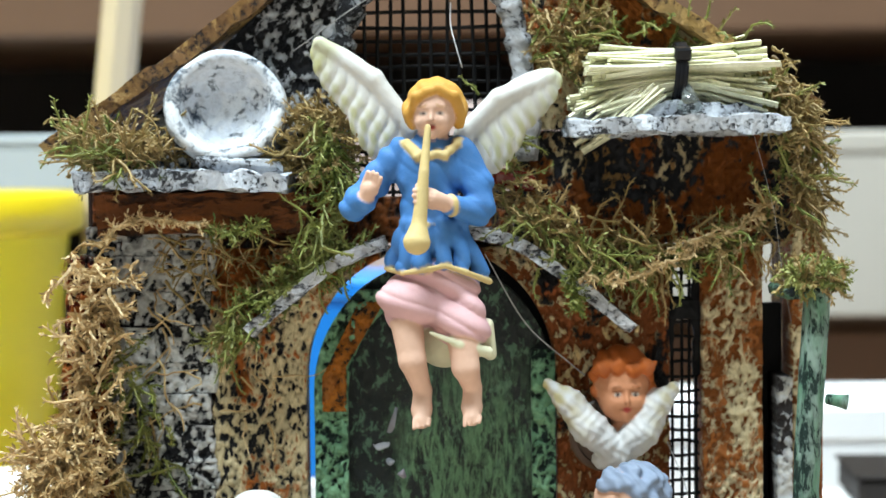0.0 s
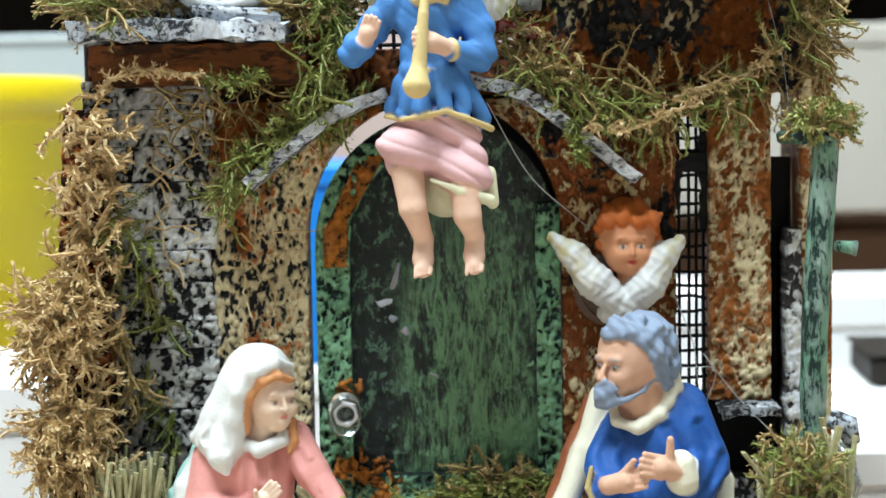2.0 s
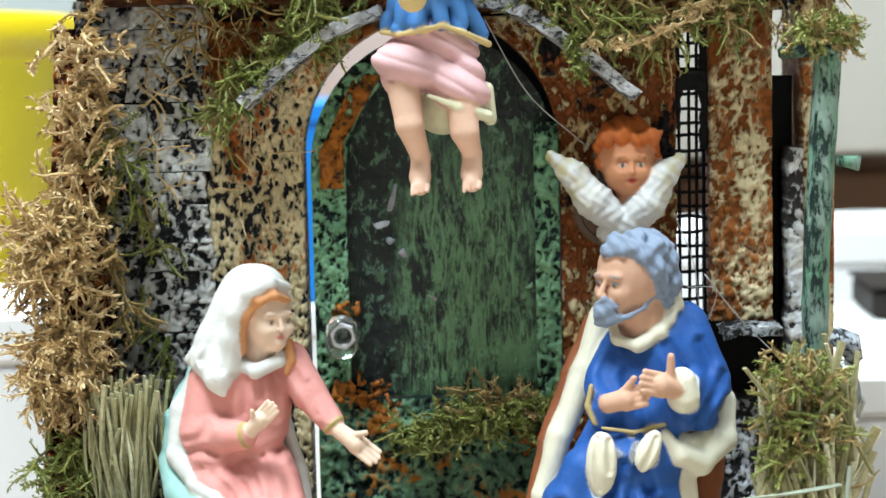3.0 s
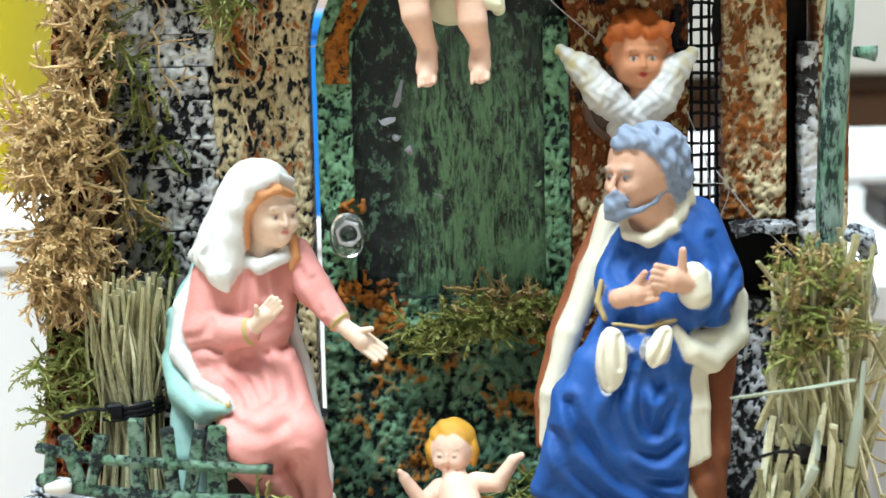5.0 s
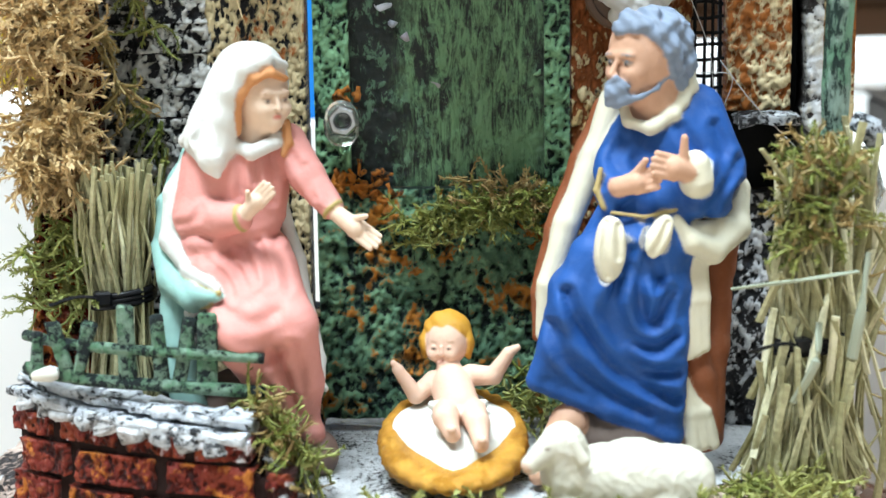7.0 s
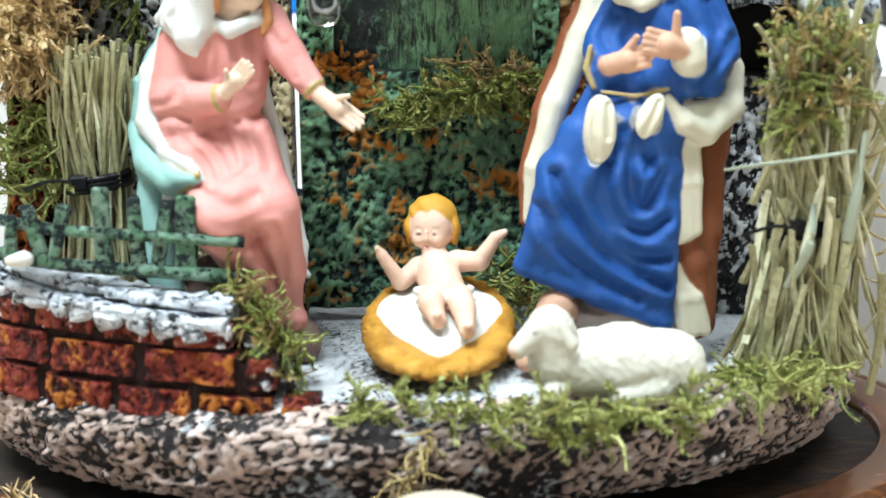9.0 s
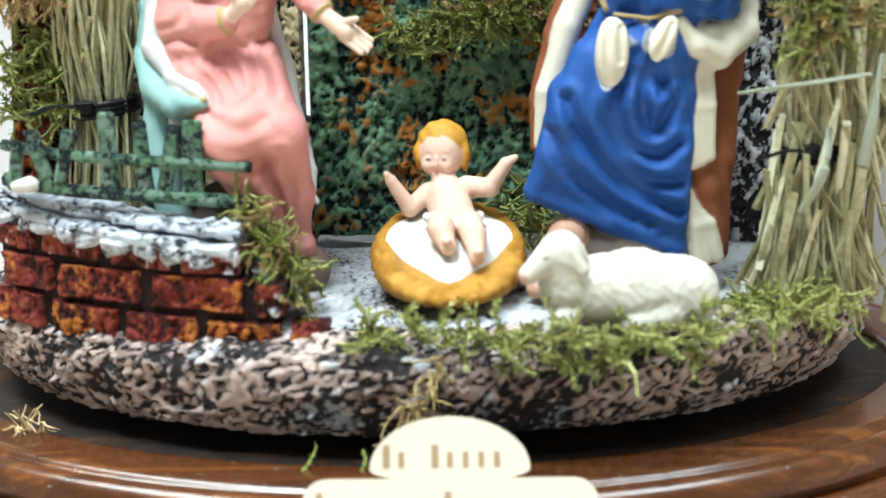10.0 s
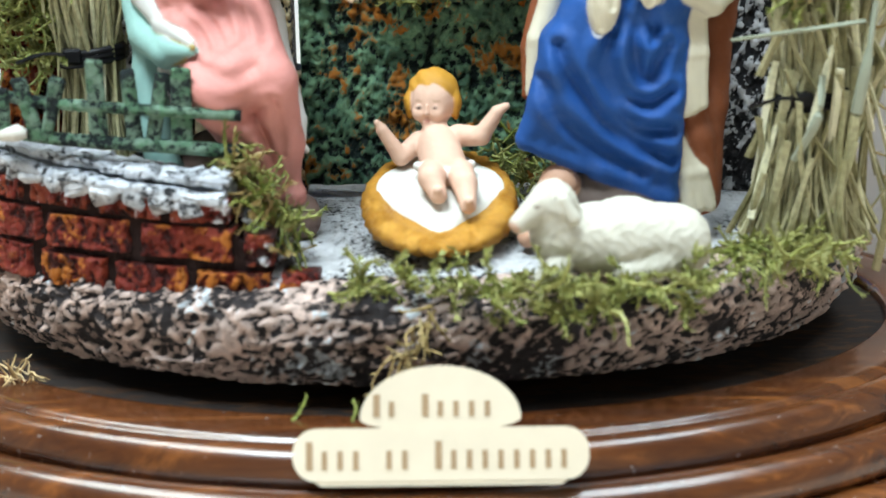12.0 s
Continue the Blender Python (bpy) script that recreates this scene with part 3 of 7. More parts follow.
def carton(name, c, size, material, label, category, turn=0.0):
    """A closed box with a lid that overhangs by a little."""
    x, y, z = c
    sx, sy, sz = size
    ob = thing(name, (x, y, z - sz / 2), label, category)
    part("body", Geo().box((x, y, z - sz * 0.06), (sx, sy, sz * 0.88), (0, 0, turn), cut=1.5), material, ob)
    part("lid", Geo().box((x, y, z + sz * 0.44), (sx + 2, sy + 2, sz * 0.12), (0, 0, turn), cut=1.5), material, ob)
    return ob


carton("white_box", (-190, 95, 4), (190, 60, 106), M_CARD_WHITE, "low white cardboard box behind the crib", "box", 4)
carton("white_box", (214, 122, -5), (280, 116, 88), M_CARD_WHITE, "low white cardboard box behind the crib", "box")
carton("white_box", (202, 265, 4), (300, 60, 106), M_CARD_WHITE, "taller white cardboard box farther behind the crib", "box")
carton("black_tray", (215, 160, 44), (190, 36, 10), M_DARKBOARD, "flat black tray lying on a white box", "tray", -3)
carton("tan_box", (210, 42, -17), (190, 36, 64), M_TANBOX, "low tan cardboard box on the work table", "box")
carton("white_box", (-43, 230, -4.5), (75, 60, 89), M_CARD_WHITE, "tall white cardboard box behind the crib door", "box")
carton("blue_crate", (-43, 230, 72), (70, 58, 64), M_BLUE, "bright blue plastic crate on a white box", "crate")
carton("beige_carton", (265, 420, 113), (380, 60, 80), M_BEIGE, "large beige carton standing on a brown board", "carton")
carton("grey_carton", (-330, 430, 138), (460, 60, 34), M_GREYBLUE, "grey blue carton on the shelf behind", "carton")
carton("pink_carton", (0, 380, 60), (130, 60, 210), painted("pale_pink_carton", (0.55, 0.42, 0.38), 0.7, 0.08, 15), "tall pale pink carton standing behind the stable", "carton")
rack = thing("storage_rack", (0, 620, -49), "dark wooden storage rack with brown boards behind the crib", "rack")
for x in (-700, 0, 700):
    part("post", Geo().box((x, 640, 300), (40, 40, 700), cut=2), M_DARKBOARD, rack)
for z, t, mat in ((50, 24, M_BROWNBOARD), (226, 52, M_BROWNBOARD), (420, 30, M_BROWNBOARD)):
    part("board", Geo().box((0, 560, z), (1600, 230, t), cut=2), mat, rack)
part("back_panel", Geo().box((0, 690, 300), (1600, 12, 700), cut=2), M_DARKBOARD, rack)
carton("carton", (-420, 540, 307), (330, 120, 108), M_GREYBLUE, "brown grey carton on the rack board", "carton")
carton("carton", (120, 540, 307), (420, 120, 108), M_TANBOX, "tan carton lying on the rack board", "carton")
solid("wooden_stick", Geo().tube([(-128, 250, -49), (-118, 250, 120), (-98, 250, 300)], [7, 7, 7], 8), painted("bare_wood", (0.6, 0.5, 0.36), 0.6, 0.1, 30), "slender bare wooden stick leaning behind the crib", "stick")

# ---- the oval wooden base ----
CX, CY = -6.0, 1.0
base = thing("oval_base", (CX, CY, -49), "dark varnished oval wooden base with moulded rim", "base")
part("foot_moulding", Geo().oval([(0, -48), (28.6, -48.9), (29, -47), (29, -44), (28.2, -42.6), (28.8, -41), (28.6, -37), (27, -34.6), (24.6, -33.6), (22.8, -33.2), (0, -33.2)], 90, 59, (CX, CY, 0)), M_WOOD, base, smooth=True)
part("bead", Geo().oval([(10, -33), (22.4, -33), (23.2, -31.6), (23.2, -29.6), (22.4, -27.8), (20.8, -26.6), (19.0, -26.2), (17.6, -26.5), (16.8, -27.2), (10, -27.4)], 90, 59, (CX, CY, 0)), M_WOOD, base, smooth=True)
part("rim", Geo().oval([(10, -27), (16.2, -27), (15.6, -25.2), (15.0, -23.6), (14.2, -22.4), (13.0, -21.7), (11.8, -21.6), (11.0, -22.0), (10.6, -22.3), (10.2, -21.6), (9.4, -21.1), (8.0, -21.0), (1.4, -21.0), (0.5, -21.2), (0, -21.8), (-0.2, -24), (-0.2, -29)], 90, 59, (CX, CY, 0)), M_WOOD, base, smooth=True)
# Darker and duller than the varnished wood of the rim.
M_GROOVE = dabbed("matt_dark_wood", (0.008, 0.005, 0.004), [(0.06, 0.028, 0.012), (0.03, 0.014, 0.007)], 300, 0.45, 60, (0.3, 1, 1), rough=0.75, bump=0.2)
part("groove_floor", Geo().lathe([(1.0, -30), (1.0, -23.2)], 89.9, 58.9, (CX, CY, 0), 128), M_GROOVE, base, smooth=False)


# ---- the cork ground ----
def ground_slab():
    """Uneven oval slab of cork: flat top, sloping rough edge."""
    g = Geo()
    g.h = []
    prof = [(0.0, -23.1), (0.6, -23.1), (0.66, -19.6), (0.88, -19.2)]
    edge = [(0.925, -18.6), (0.94, -17), (0.96, -14), (0.975, -10), (0.985, -6.5), (0.965, -4.2), (0.91, -2.6), (0.84, -1.0)]
    for (r0, z0), (r1, z1) in zip(edge, edge[1:]):
        for i in range(5):
            prof.append((r0 + (r1 - r0) * i / 5, z0 + (z1 - z0) * i / 5))
    prof += [(0.84, -1.0), (0.7, -0.2), (0.55, 0.0), (0.4, 0.0), (0.2, 0.0), (0.02, 0.0)]
    sides = 560
    for r, z in prof:
        for k in range(sides):
            w = 2 * math.pi * k / sides
            x, y = 86 * r * math.cos(w), 57 * r * math.sin(w)
            q = noise.fractal((x * 0.14, y * 0.14, z * 0.3), 1.0, 2.0, 4)
            chip = noise.fractal((x * 0.9, y * 0.9, z * 1.0), 0.65, 2.1, 3)
            rim = 1.0 if 0.86 < r < 0.99 and z < -0.9 else 0.0
            e = 1.0 + rim * (0.022 * q + 0.013 * chip)
            g.h.append(0.5 + 0.45 * max(-0.9, min(0.9, chip)))
            g.v.append((CX + x * e, CY + y * e, z + q * (1.0 if 0.6 < r < 0.95 else 0.25)))
    n = len(prof)
    for i in range(n - 1):
        for k in range(sides):
            k2 = (k + 1) % sides
            g.f.append((i * sides + k, i * sides + k2, (i + 1) * sides + k2, (i + 1) * sides + k))
    g.f.append(tuple((n - 1) * sides + k for k in range(sides)))
    return g


def material_by_height(ob, geo, low, level):
    """Faces below a level take a second material."""
    ob.data.materials.append(low)
    for p in ob.data.polygons:
        if (ob.location.z + p.center.z) / MM < level:
            p.material_index = 1


cork = solid("cork_ground", ground_slab(), M_FLOOR, "oval cork slab painted as snowy ground with rough pinkish edge", "ground", kind="structure", smooth=True)
material_by_height(cork, None, M_CORK, -1.2)

# ---- the stable ----
stable = thing("stable", (0, 10, 0), "ruined stable facade of painted cork with snowy roofs", "house")


def arch_left(z):
    """Left edge of the doorway."""
    if z < 24:
        return -26.4
    return -28.0 if z < 96 else -2.0 - 26.0 * math.sqrt(max(0.0, 1 - ((z - 96) / 27.0) ** 2))


def arch_right(z):
    return 22.6 if z < 96 else -2.0 + 24.6 * math.sqrt(max(0.0, 1 - ((z - 96) / 27.0) ** 2))


wall_l = part("wall_left", Geo().panel(lambda z: -47.0 - 2.0 * noise.noise((0, z * 0.1, 1)), arch_left, 0, 122.9, 0, 9, 0.8, 0.6, 0.3, 3.0), M_PLASTER, stable, "cream and orange plaster, black in the hollows", smooth=True)
stone_wall = part("stone_wall", Geo().box((-59, 5, 62), (26, 7, 124), cut=0.5), M_MORTAR, stable, "grey stone courses with black joints")
part("wall_lintel", Geo().panel(lambda z: -70.5, lambda z: -19 + (z - 122.9) * 0.3, 123.0, 137, 1.0, 9, 0.8, 0.5, 0.3, 8.0), M_FASCIA, stable, "dark board under the snowy ledge", smooth=True)
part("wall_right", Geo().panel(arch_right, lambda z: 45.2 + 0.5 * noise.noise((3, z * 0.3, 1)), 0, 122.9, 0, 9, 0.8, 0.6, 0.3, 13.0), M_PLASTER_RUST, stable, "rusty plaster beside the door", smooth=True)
part("wall_corner", Geo().panel(lambda z: 52.0 + 0.4 * noise.noise((5, z * 0.3, 1)), lambda z: 64.0, 62, 122.9, 0, 9, 0.7, 0.7, 0.28, 23.0), M_PLASTER_R, stable, "thick cream plaster over orange", smooth=True)
part("wall_foot", Geo().panel(lambda z: 45.4, lambda z: 70, 0, 46, 1, 9, 0.7, 0.6, 0.35, 33.0), M_SLATE, stable, "black wall speckled with white", smooth=True)
part("corner_strip", Geo().panel(lambda z: 66.8 + 0.5 * noise.noise((3, z * 0.3, 5)), lambda z: 69.6, 46.5, 96, -2, 9, 0.7, 0.5, 0.4, 43.0), M_STRIP, stable, "dark strip speckled with snow", smooth=True)
part("outer_wall", Geo().panel(lambda z: 70.4, lambda z: 76.5, 0, 128, 2, 12, 0.8, 0.5, 0.3, 53.0), M_PLASTER_R, stable, "cream outer corner of the wall", smooth=True)
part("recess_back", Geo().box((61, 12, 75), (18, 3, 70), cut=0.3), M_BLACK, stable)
part("wall_upper", Geo().panel(lambda z: 14.5, lambda z: 72, 123.0, 146, 4, 9, 0.8, 0.6, 0.3, 63.0), M_PLASTER_SHADED, stable, "peeling cream plaster coloured darker for the shade under the right ledge", smooth=True)
part("upper_shade", Geo().panel(lambda z: -20, lambda z: 14.2, 123.6, 133, 3, 9, 0.8, 0.5, 0.3, 73.0), M_FASCIA, stable, "dark beam over the arch", smooth=True)
part("sill", Geo().ribbon([(53.6, 59.6), (58, 60.2), (64.2, 59.8)], 1.8, -8, 2, 0.9, 1.0, 61.0), M_SLATE_FLAT, stable, "small snowy window ledge")

# gable with the arched grille
part("gable_left", Geo().panel(lambda z: -71 + (z - 137) * 1.03, lambda z: -20.5 + max(0, z - 165) ** 1.35 * 0.25, 137.2, 176, 2, 9, 0.8, 0.6, 0.3, 83.0), M_SLATE, stable, "black gable speckled with white paint", smooth=True)
part("gable_right", Geo().panel(lambda z: 16.5 - max(0, z - 160) ** 1.3 * 0.2, lambda z: 72 - max(0, z - 146) * 1.2, 146.2, 176, 2, 9, 0.8, 0.6, 0.3, 93.0), M_PLASTER, stable, "peeling gable wall", smooth=True)
part("gable_top", Geo().panel(lambda z: -31 + (z - 176) * 1.03, lambda z: 32 - (z - 176) * 1.2, 176.2, 202, 2, 9, 1.0, 0.6, 0.3, 103.0), M_SLATE, stable, "black gable speckled with white paint", smooth=True)
part("grille_surround", Geo().tube(bezier([(-21, 2, 134), (-21, 1, 152), (-20, 1, 163), (-17, 1, 172), (-10, 1, 178)], 8), [1.6, 2.2, 2.4, 2.6, 3.0, 3.2] * 5 + [3, 3, 3], 8), M_SLATE_FLAT, stable, "arched stone surround dusted with snow", smooth=True)
part("grille_surround", Geo().tube(bezier([(17, 2, 140), (17, 1, 152), (15.5, 1, 163), (13, 1, 172), (6, 1, 178)], 8), [2.2, 2.4, 2.6, 2.4, 2.8, 3.0] * 5 + [3, 3, 3], 8), M_SNOW_THIN, stable, "arched stone surround dusted with snow", smooth=True)
part("roof_edge", Geo().ribbon([(-78, 141.5), (-50, 160.5), (-30, 175), (0, 202)], 3.2, -4, 42, 0.7, 2.5, 1.0), M_BARK, stable, "rough bark roof slope")
part("roof_edge", Geo().ribbon([(0, 202), (33, 176), (60, 158), (74, 148)], 3.2, -4, 42, 0.7, 2.5, 5.0), M_BARK, stable, "rough bark roof slope")
part("side_wall", Geo().box((75, 26, 70), (3, 30, 140), cut=0.5), M_BARK, stable)
part("side_wall", Geo().box((-72, 26, 70), (3, 30, 140), cut=0.5), M_REDWALL, stable)
part("ledge_left", Geo().ribbon([(-71, 135), (-50, 135.2), (-30, 134.4)], 3.6, -14, 6, 1.1, 1.2, 9.0), M_SNOW, stable, "snowy ledge under the bowl")
part("ledge_right", Geo().ribbon([(24.5, 144.6), (45, 145.0), (66.5, 145.0)], 3.0, -18, 6, 1.1, 1.2, 15.0), M_SNOW, stable, "snowy ledge under the straw bundle")
part("ledge_top", Geo().ribbon([(28, 148.2), (45, 148.3), (62, 147.9)], 2.6, -12, 5, 1.1, 1.2, 17.0), M_SNOW, stable, "upper layer of the snowy ledge")
part("drip_board", Geo().ribbon([(-68, 126), (-50, 126.5), (-27, 126)], 8.0, -8, 2, 0.5, 2.0, 19.0), M_FASCIA_FLAT, stable, "orange brown board in shade")
part("arch_hood", Geo().ribbon([(p.x, p.z) for p in bezier([(-37.5, 0, 106), (-29, 0, 113), (-20, 0, 119.5), (-11, 0, 123)], 5)], 2.4, -11, 2, 0.6, 1.6, 21.0), M_SNOW_THIN, stable, "curved hood board dusted with snow")
part("arch_hood", Geo().ribbon([(p.x, p.z) for p in bezier([(4, 0, 125), (13, 0, 123), (23, 0, 116.5), (36, 0, 106)], 5)], 2.4, -11, 2, 0.6, 1.6, 25.0), M_SNOW_THIN, stable, "curved hood board dusted with snow")
part("pilaster", Geo().panel(lambda z: -82 + z * 0.07, lambda z: -66.5 + 1.2 * noise.noise((1, z * 0.06, 4)), -2, 122, -9, 8, 0.9, 1.2, 0.16, 113.0), M_REDWALL, stable, "dark red pilaster under dry moss", smooth=True)

# the wire grilles
grille = part("gable_grille", Geo().tube([(-22, 6, 130), (-22, 6, 178)], 0.3, 5), M_WIRE, stable, "black wire mesh")
for k in range(15):
    x = -21 + k * 2.75
    part("wire", Geo().tube(bezier([(x, 6, 130), (x + rng.uniform(-0.4, 0.4), 6, 150), (x + rng.uniform(-0.5, 0.5), 6, 178)], 4), 0.4, 5), M_WIRE, grille)
for k in range(17):
    z = 131 + k * 2.8
    part("wire", Geo().tube(bezier([(-22, 6.4, z), (-3, 6.4, z + rng.uniform(-0.4, 0.4)), (18, 6.4, z + rng.uniform(-0.4, 0.4))], 4), 0.42, 5), M_WIRE, grille)
slit = part("slit_grille", Geo().tube([(45.4, 5, 46), (45.4, 5, 121)], 0.35, 5), M_WIRE, stable, "black wire mesh in the narrow window")
for k in range(4):
    x = 46.4 + k * 1.75
    part("wire", Geo().tube(bezier([(x, 5, 46), (x + rng.uniform(-0.4, 0.4), 5, 85), (x + rng.uniform(-0.3, 0.3), 5, 121)], 4), 0.34, 5), M_WIRE, slit)
for k in range(28):
    z = 47 + k * 2.7
    part("wire", Geo().tube(bezier([(44.6, 5.3, z), (48.7, 5.3, z + rng.uniform(-0.5, 0.5)), (52.6, 5.3, z + rng.uniform(-0.5, 0.5))], 3), 0.36, 5), M_WIRE, slit)
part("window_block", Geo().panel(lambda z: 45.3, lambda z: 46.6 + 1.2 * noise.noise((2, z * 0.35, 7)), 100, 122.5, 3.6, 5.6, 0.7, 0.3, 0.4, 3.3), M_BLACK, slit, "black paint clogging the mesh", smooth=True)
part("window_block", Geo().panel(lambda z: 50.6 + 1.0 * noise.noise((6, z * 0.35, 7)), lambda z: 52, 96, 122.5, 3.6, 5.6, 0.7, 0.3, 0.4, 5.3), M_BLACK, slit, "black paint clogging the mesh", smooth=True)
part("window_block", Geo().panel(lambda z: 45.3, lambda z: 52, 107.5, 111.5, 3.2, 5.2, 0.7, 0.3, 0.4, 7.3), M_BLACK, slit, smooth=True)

# ---- the green door, ajar by a slit ----
M_RUST = dabbed("orange_flakes", (0.03, 0.02, 0.012), [(0.5, 0.17, 0.02), (0.42, 0.15, 0.03)], 420, 0.6, 100)
door = part("door", Geo().panel(lambda z: -26.3 if z < 94 else -1.6 - 24.7 * math.sqrt(max(0, 1 - ((z - 94) / 26.0) ** 2)), lambda z: 22.2 if z < 94 else -1.6 + 23.8 * math.sqrt(max(0, 1 - ((z - 94) / 26.0) ** 2)), 2.4, 119.9, 2.2, 5.5, 0.8, 0.35, 0.35, 123.0), M_PANEL, stable, "dark door brushed with green", smooth=True)

# Added black sheet keeps the bright background out of the gap over the door.
part("gap_blackout", Geo().box((13, 10.6, 108), (26, 2.4, 34), cut=0.4), M_BLACK, stable, "added black sheet that darkens the gap over the door")
part("door_stile", Geo().panel(lambda z: -26.3 if z < 94 else -1.6 - 24.7 * math.sqrt(max(0, 1 - ((z - 94) / 26.0) ** 2)), lambda z: -19.6 if z < 92 else -0.8 - 18.8 * math.sqrt(max(0, 1 - ((z - 92) / 22.5) ** 2)), 48, 114.4, -0.6, 2.1, 0.7, 0.7, 0.45, 131.0), M_GREEN_FRAME, door, "thick green paint with rusty flakes at the top", smooth=True)
part("door_stile", Geo().panel(lambda z: 17.4, lambda z: 22.2, 48, 102, -0.6, 2.1, 0.7, 0.8, 0.45, 137.0), M_GREEN_FRAME, door, "thick green paint", smooth=True)
part("door_rail", Geo().panel(lambda z: -26.3, lambda z: 21.6, 37, 48, -1.4, 2.1, 0.7, 0.8, 0.4, 139.0), M_GREEN_LOW, door, "green rail flaked with orange", smooth=True)
part("door_foot", Geo().panel(lambda z: -26.3, lambda z: 20.4, 2.6, 37.2, -0.8, 2.1, 0.7, 0.8, 0.4, 141.0), M_GREEN_LOW, door, "green lower panel with orange rust", smooth=True)
part("rust_patch", Geo().panel(lambda z: -24.6 + max(0, z - 97) * 0.5, lambda z: -19.8 + max(0, z - 99) * 0.6, 90, 112, -1.5, -0.4, 0.6, 0.9, 0.6, 149.0), M_RUST, door, "orange flaking paint", smooth=True)
for x, z, w, h, col in ((-12.6, 82.6, 2.0, 1.6, (0.5, 0.52, 0.58)), (-10.4, 88, 1.6, 5.0, (0.3, 0.3, 0.34)), (-8.6, 76, 1.6, 1.4, (0.36, 0.34, 0.4)), (-11.2, 79.4, 1.3, 1.2, (0.3, 0.32, 0.36)), (-3.2, 68, 1.5, 1.2, (0.3, 0.3, 0.33)), (16.2, 70, 1.6, 2.0, (0.2, 0.38, 0.22))):
    part("paint_blob", Geo().box((x, 1.7, z), (w, 0.7, h), (0, 35 * math.sin(x * 3), 0), 0.3, 1.9), painted("paint_blob", col, 0.4), door, "dried blob of paint", smooth=True)
for x, z, q in ((-20, 66.5, 0), (-16.5, 46.8, 1), (-12, 46.0, 2), (-20.6, 50, 3), (-18.2, 49.0, 4), (-15.0, 50.6, 5), (17.6, 39.6, 6), (14.8, 40.2, 7), (-21.6, 48.4, 8)):
    flake = Geo()
    for w in range(5):
        a = Vector((x + rng.uniform(-2, 2), -0.8, z + rng.uniform(-1.2, 1.2)))
        flake.tube(bezier([a, a + Vector((rng.uniform(-1.6, 1.6), -rng.uniform(0.4, 1.2), rng.uniform(-1.6, 1.6))), a + Vector((rng.uniform(-2.6, 2.6), -rng.uniform(0, 0.8), rng.uniform(-2.4, 2.4)))], 4), [rng.uniform(0.25, 0.75) for _ in range(9)], 6)
    part("rust_flake", flake, M_RUST, door, "curled orange paint", smooth=True)
nut = thing("hex_nut", (-19, -6, 55), "shiny zinc hex nut held to the door by clear glue", "nut")
ring = Geo()
prof = []
for y, r, sides in ((-6.4, 1.45, 24), (-9.4, 1.45, 24), (-9.8, 1.75, 24)):
    prof.append([(-20.4 + r * math.cos(2 * math.pi * k / 24), y, 62.0 + r * math.sin(2 * math.pi * k / 24)) for k in range(24)])
for y, r in ((-9.8, 2.55), (-9.4, 2.9), (-6.4, 2.9)):
    loop = []
    for k in range(24):
        w = 2 * math.pi * k / 24
        hexr = r * math.cos(math.pi / 6) / math.cos((w + 0.3) % (math.pi / 3) - math.pi / 6)
        loop.append((-20.4 + hexr * math.cos(w), y, 62.0 + hexr * math.sin(w)))
    prof.append(loop)
for loop in prof:
    ring.v.extend(loop)
for i in range(6):
    for k in range(24):
        k2 = (k + 1) % 24
        ring.f.append((i * 24 + k, i * 24 + k2, ((i + 1) % 6) * 24 + k2, ((i + 1) % 6) * 24 + k))
part("nut_body", ring, M_NUT, nut)
m_glue, nt_, li_, bs_ = nodes_of("clear_glue")
bs_.inputs["Base Color"].default_value = (0.82, 0.88, 0.84, 1)
bs_.inputs["Roughness"].default_value = 0.06
bs_.inputs["Transmission Weight"].default_value = 0.92
part("glue_blob", Geo().lathe([(0.2, 0), (2.0, 0.4), (3.1, 2), (3.4, 4.5), (3.0, 7), (1.8, 8.4), (0.3, 8.8)], 1.0, 0.75, (-21.0, -3.6, 56.6), 20, 0.2), m_glue, nut, "clear hot glue", smooth=True)

# ---- the painted figures, each one skin ----
SKIN, HAIRG, REDHAIR = (0.72, 0.46, 0.34), (0.55, 0.27, 0.04), (0.5, 0.15, 0.03)
BLUE, PINK, GOLD = (0.03, 0.13, 0.45), (0.66, 0.36, 0.38), (0.5, 0.33, 0.08)
OFFWHITE, EYE, LIP = (0.74, 0.73, 0.68), (0.05, 0.04, 0.04), (0.5, 0.06, 0.05)


def ripple(amp, fx, fy, fz, ph=0.0):
    return lambda X, Y, Z: amp * np.sin(fx * X + fy * Y + fz * Z + ph + 0.8 * np.sin(0.35 * Z + 0.2 * X))


def creases(X, Z, lines, depth, width):
    """Soft furrows along lines of (x, z) in the front of a figure, with a low swell on each side."""
    out = np.zeros_like(X)
    for line in lines:
        pts = bezier([(a, 0, b) for a, b in line], 4)
        best = np.full(X.shape, 1e3, np.float32)
        for i, (a, b) in enumerate(zip(pts, pts[1:])):
            dx, dz = b.x - a.x, b.z - a.z
            t = np.clip(((X - a.x) * dx + (Z - a.z) * dz) / (dx * dx + dz * dz + 1e-9), 0, 1)
            ends = 0.35 * width * (abs(2 * (i + 0.5) / (len(pts) - 1) - 1) ** 4)
            best = np.minimum(best, np.hypot(X - a.x - dx * t, Z - a.z - dz * t) + ends)
        q = best / width
        out += depth * (np.exp(-q * q) - 0.45 * np.exp(-((q - 1.9) / 0.9) ** 2))
    return out


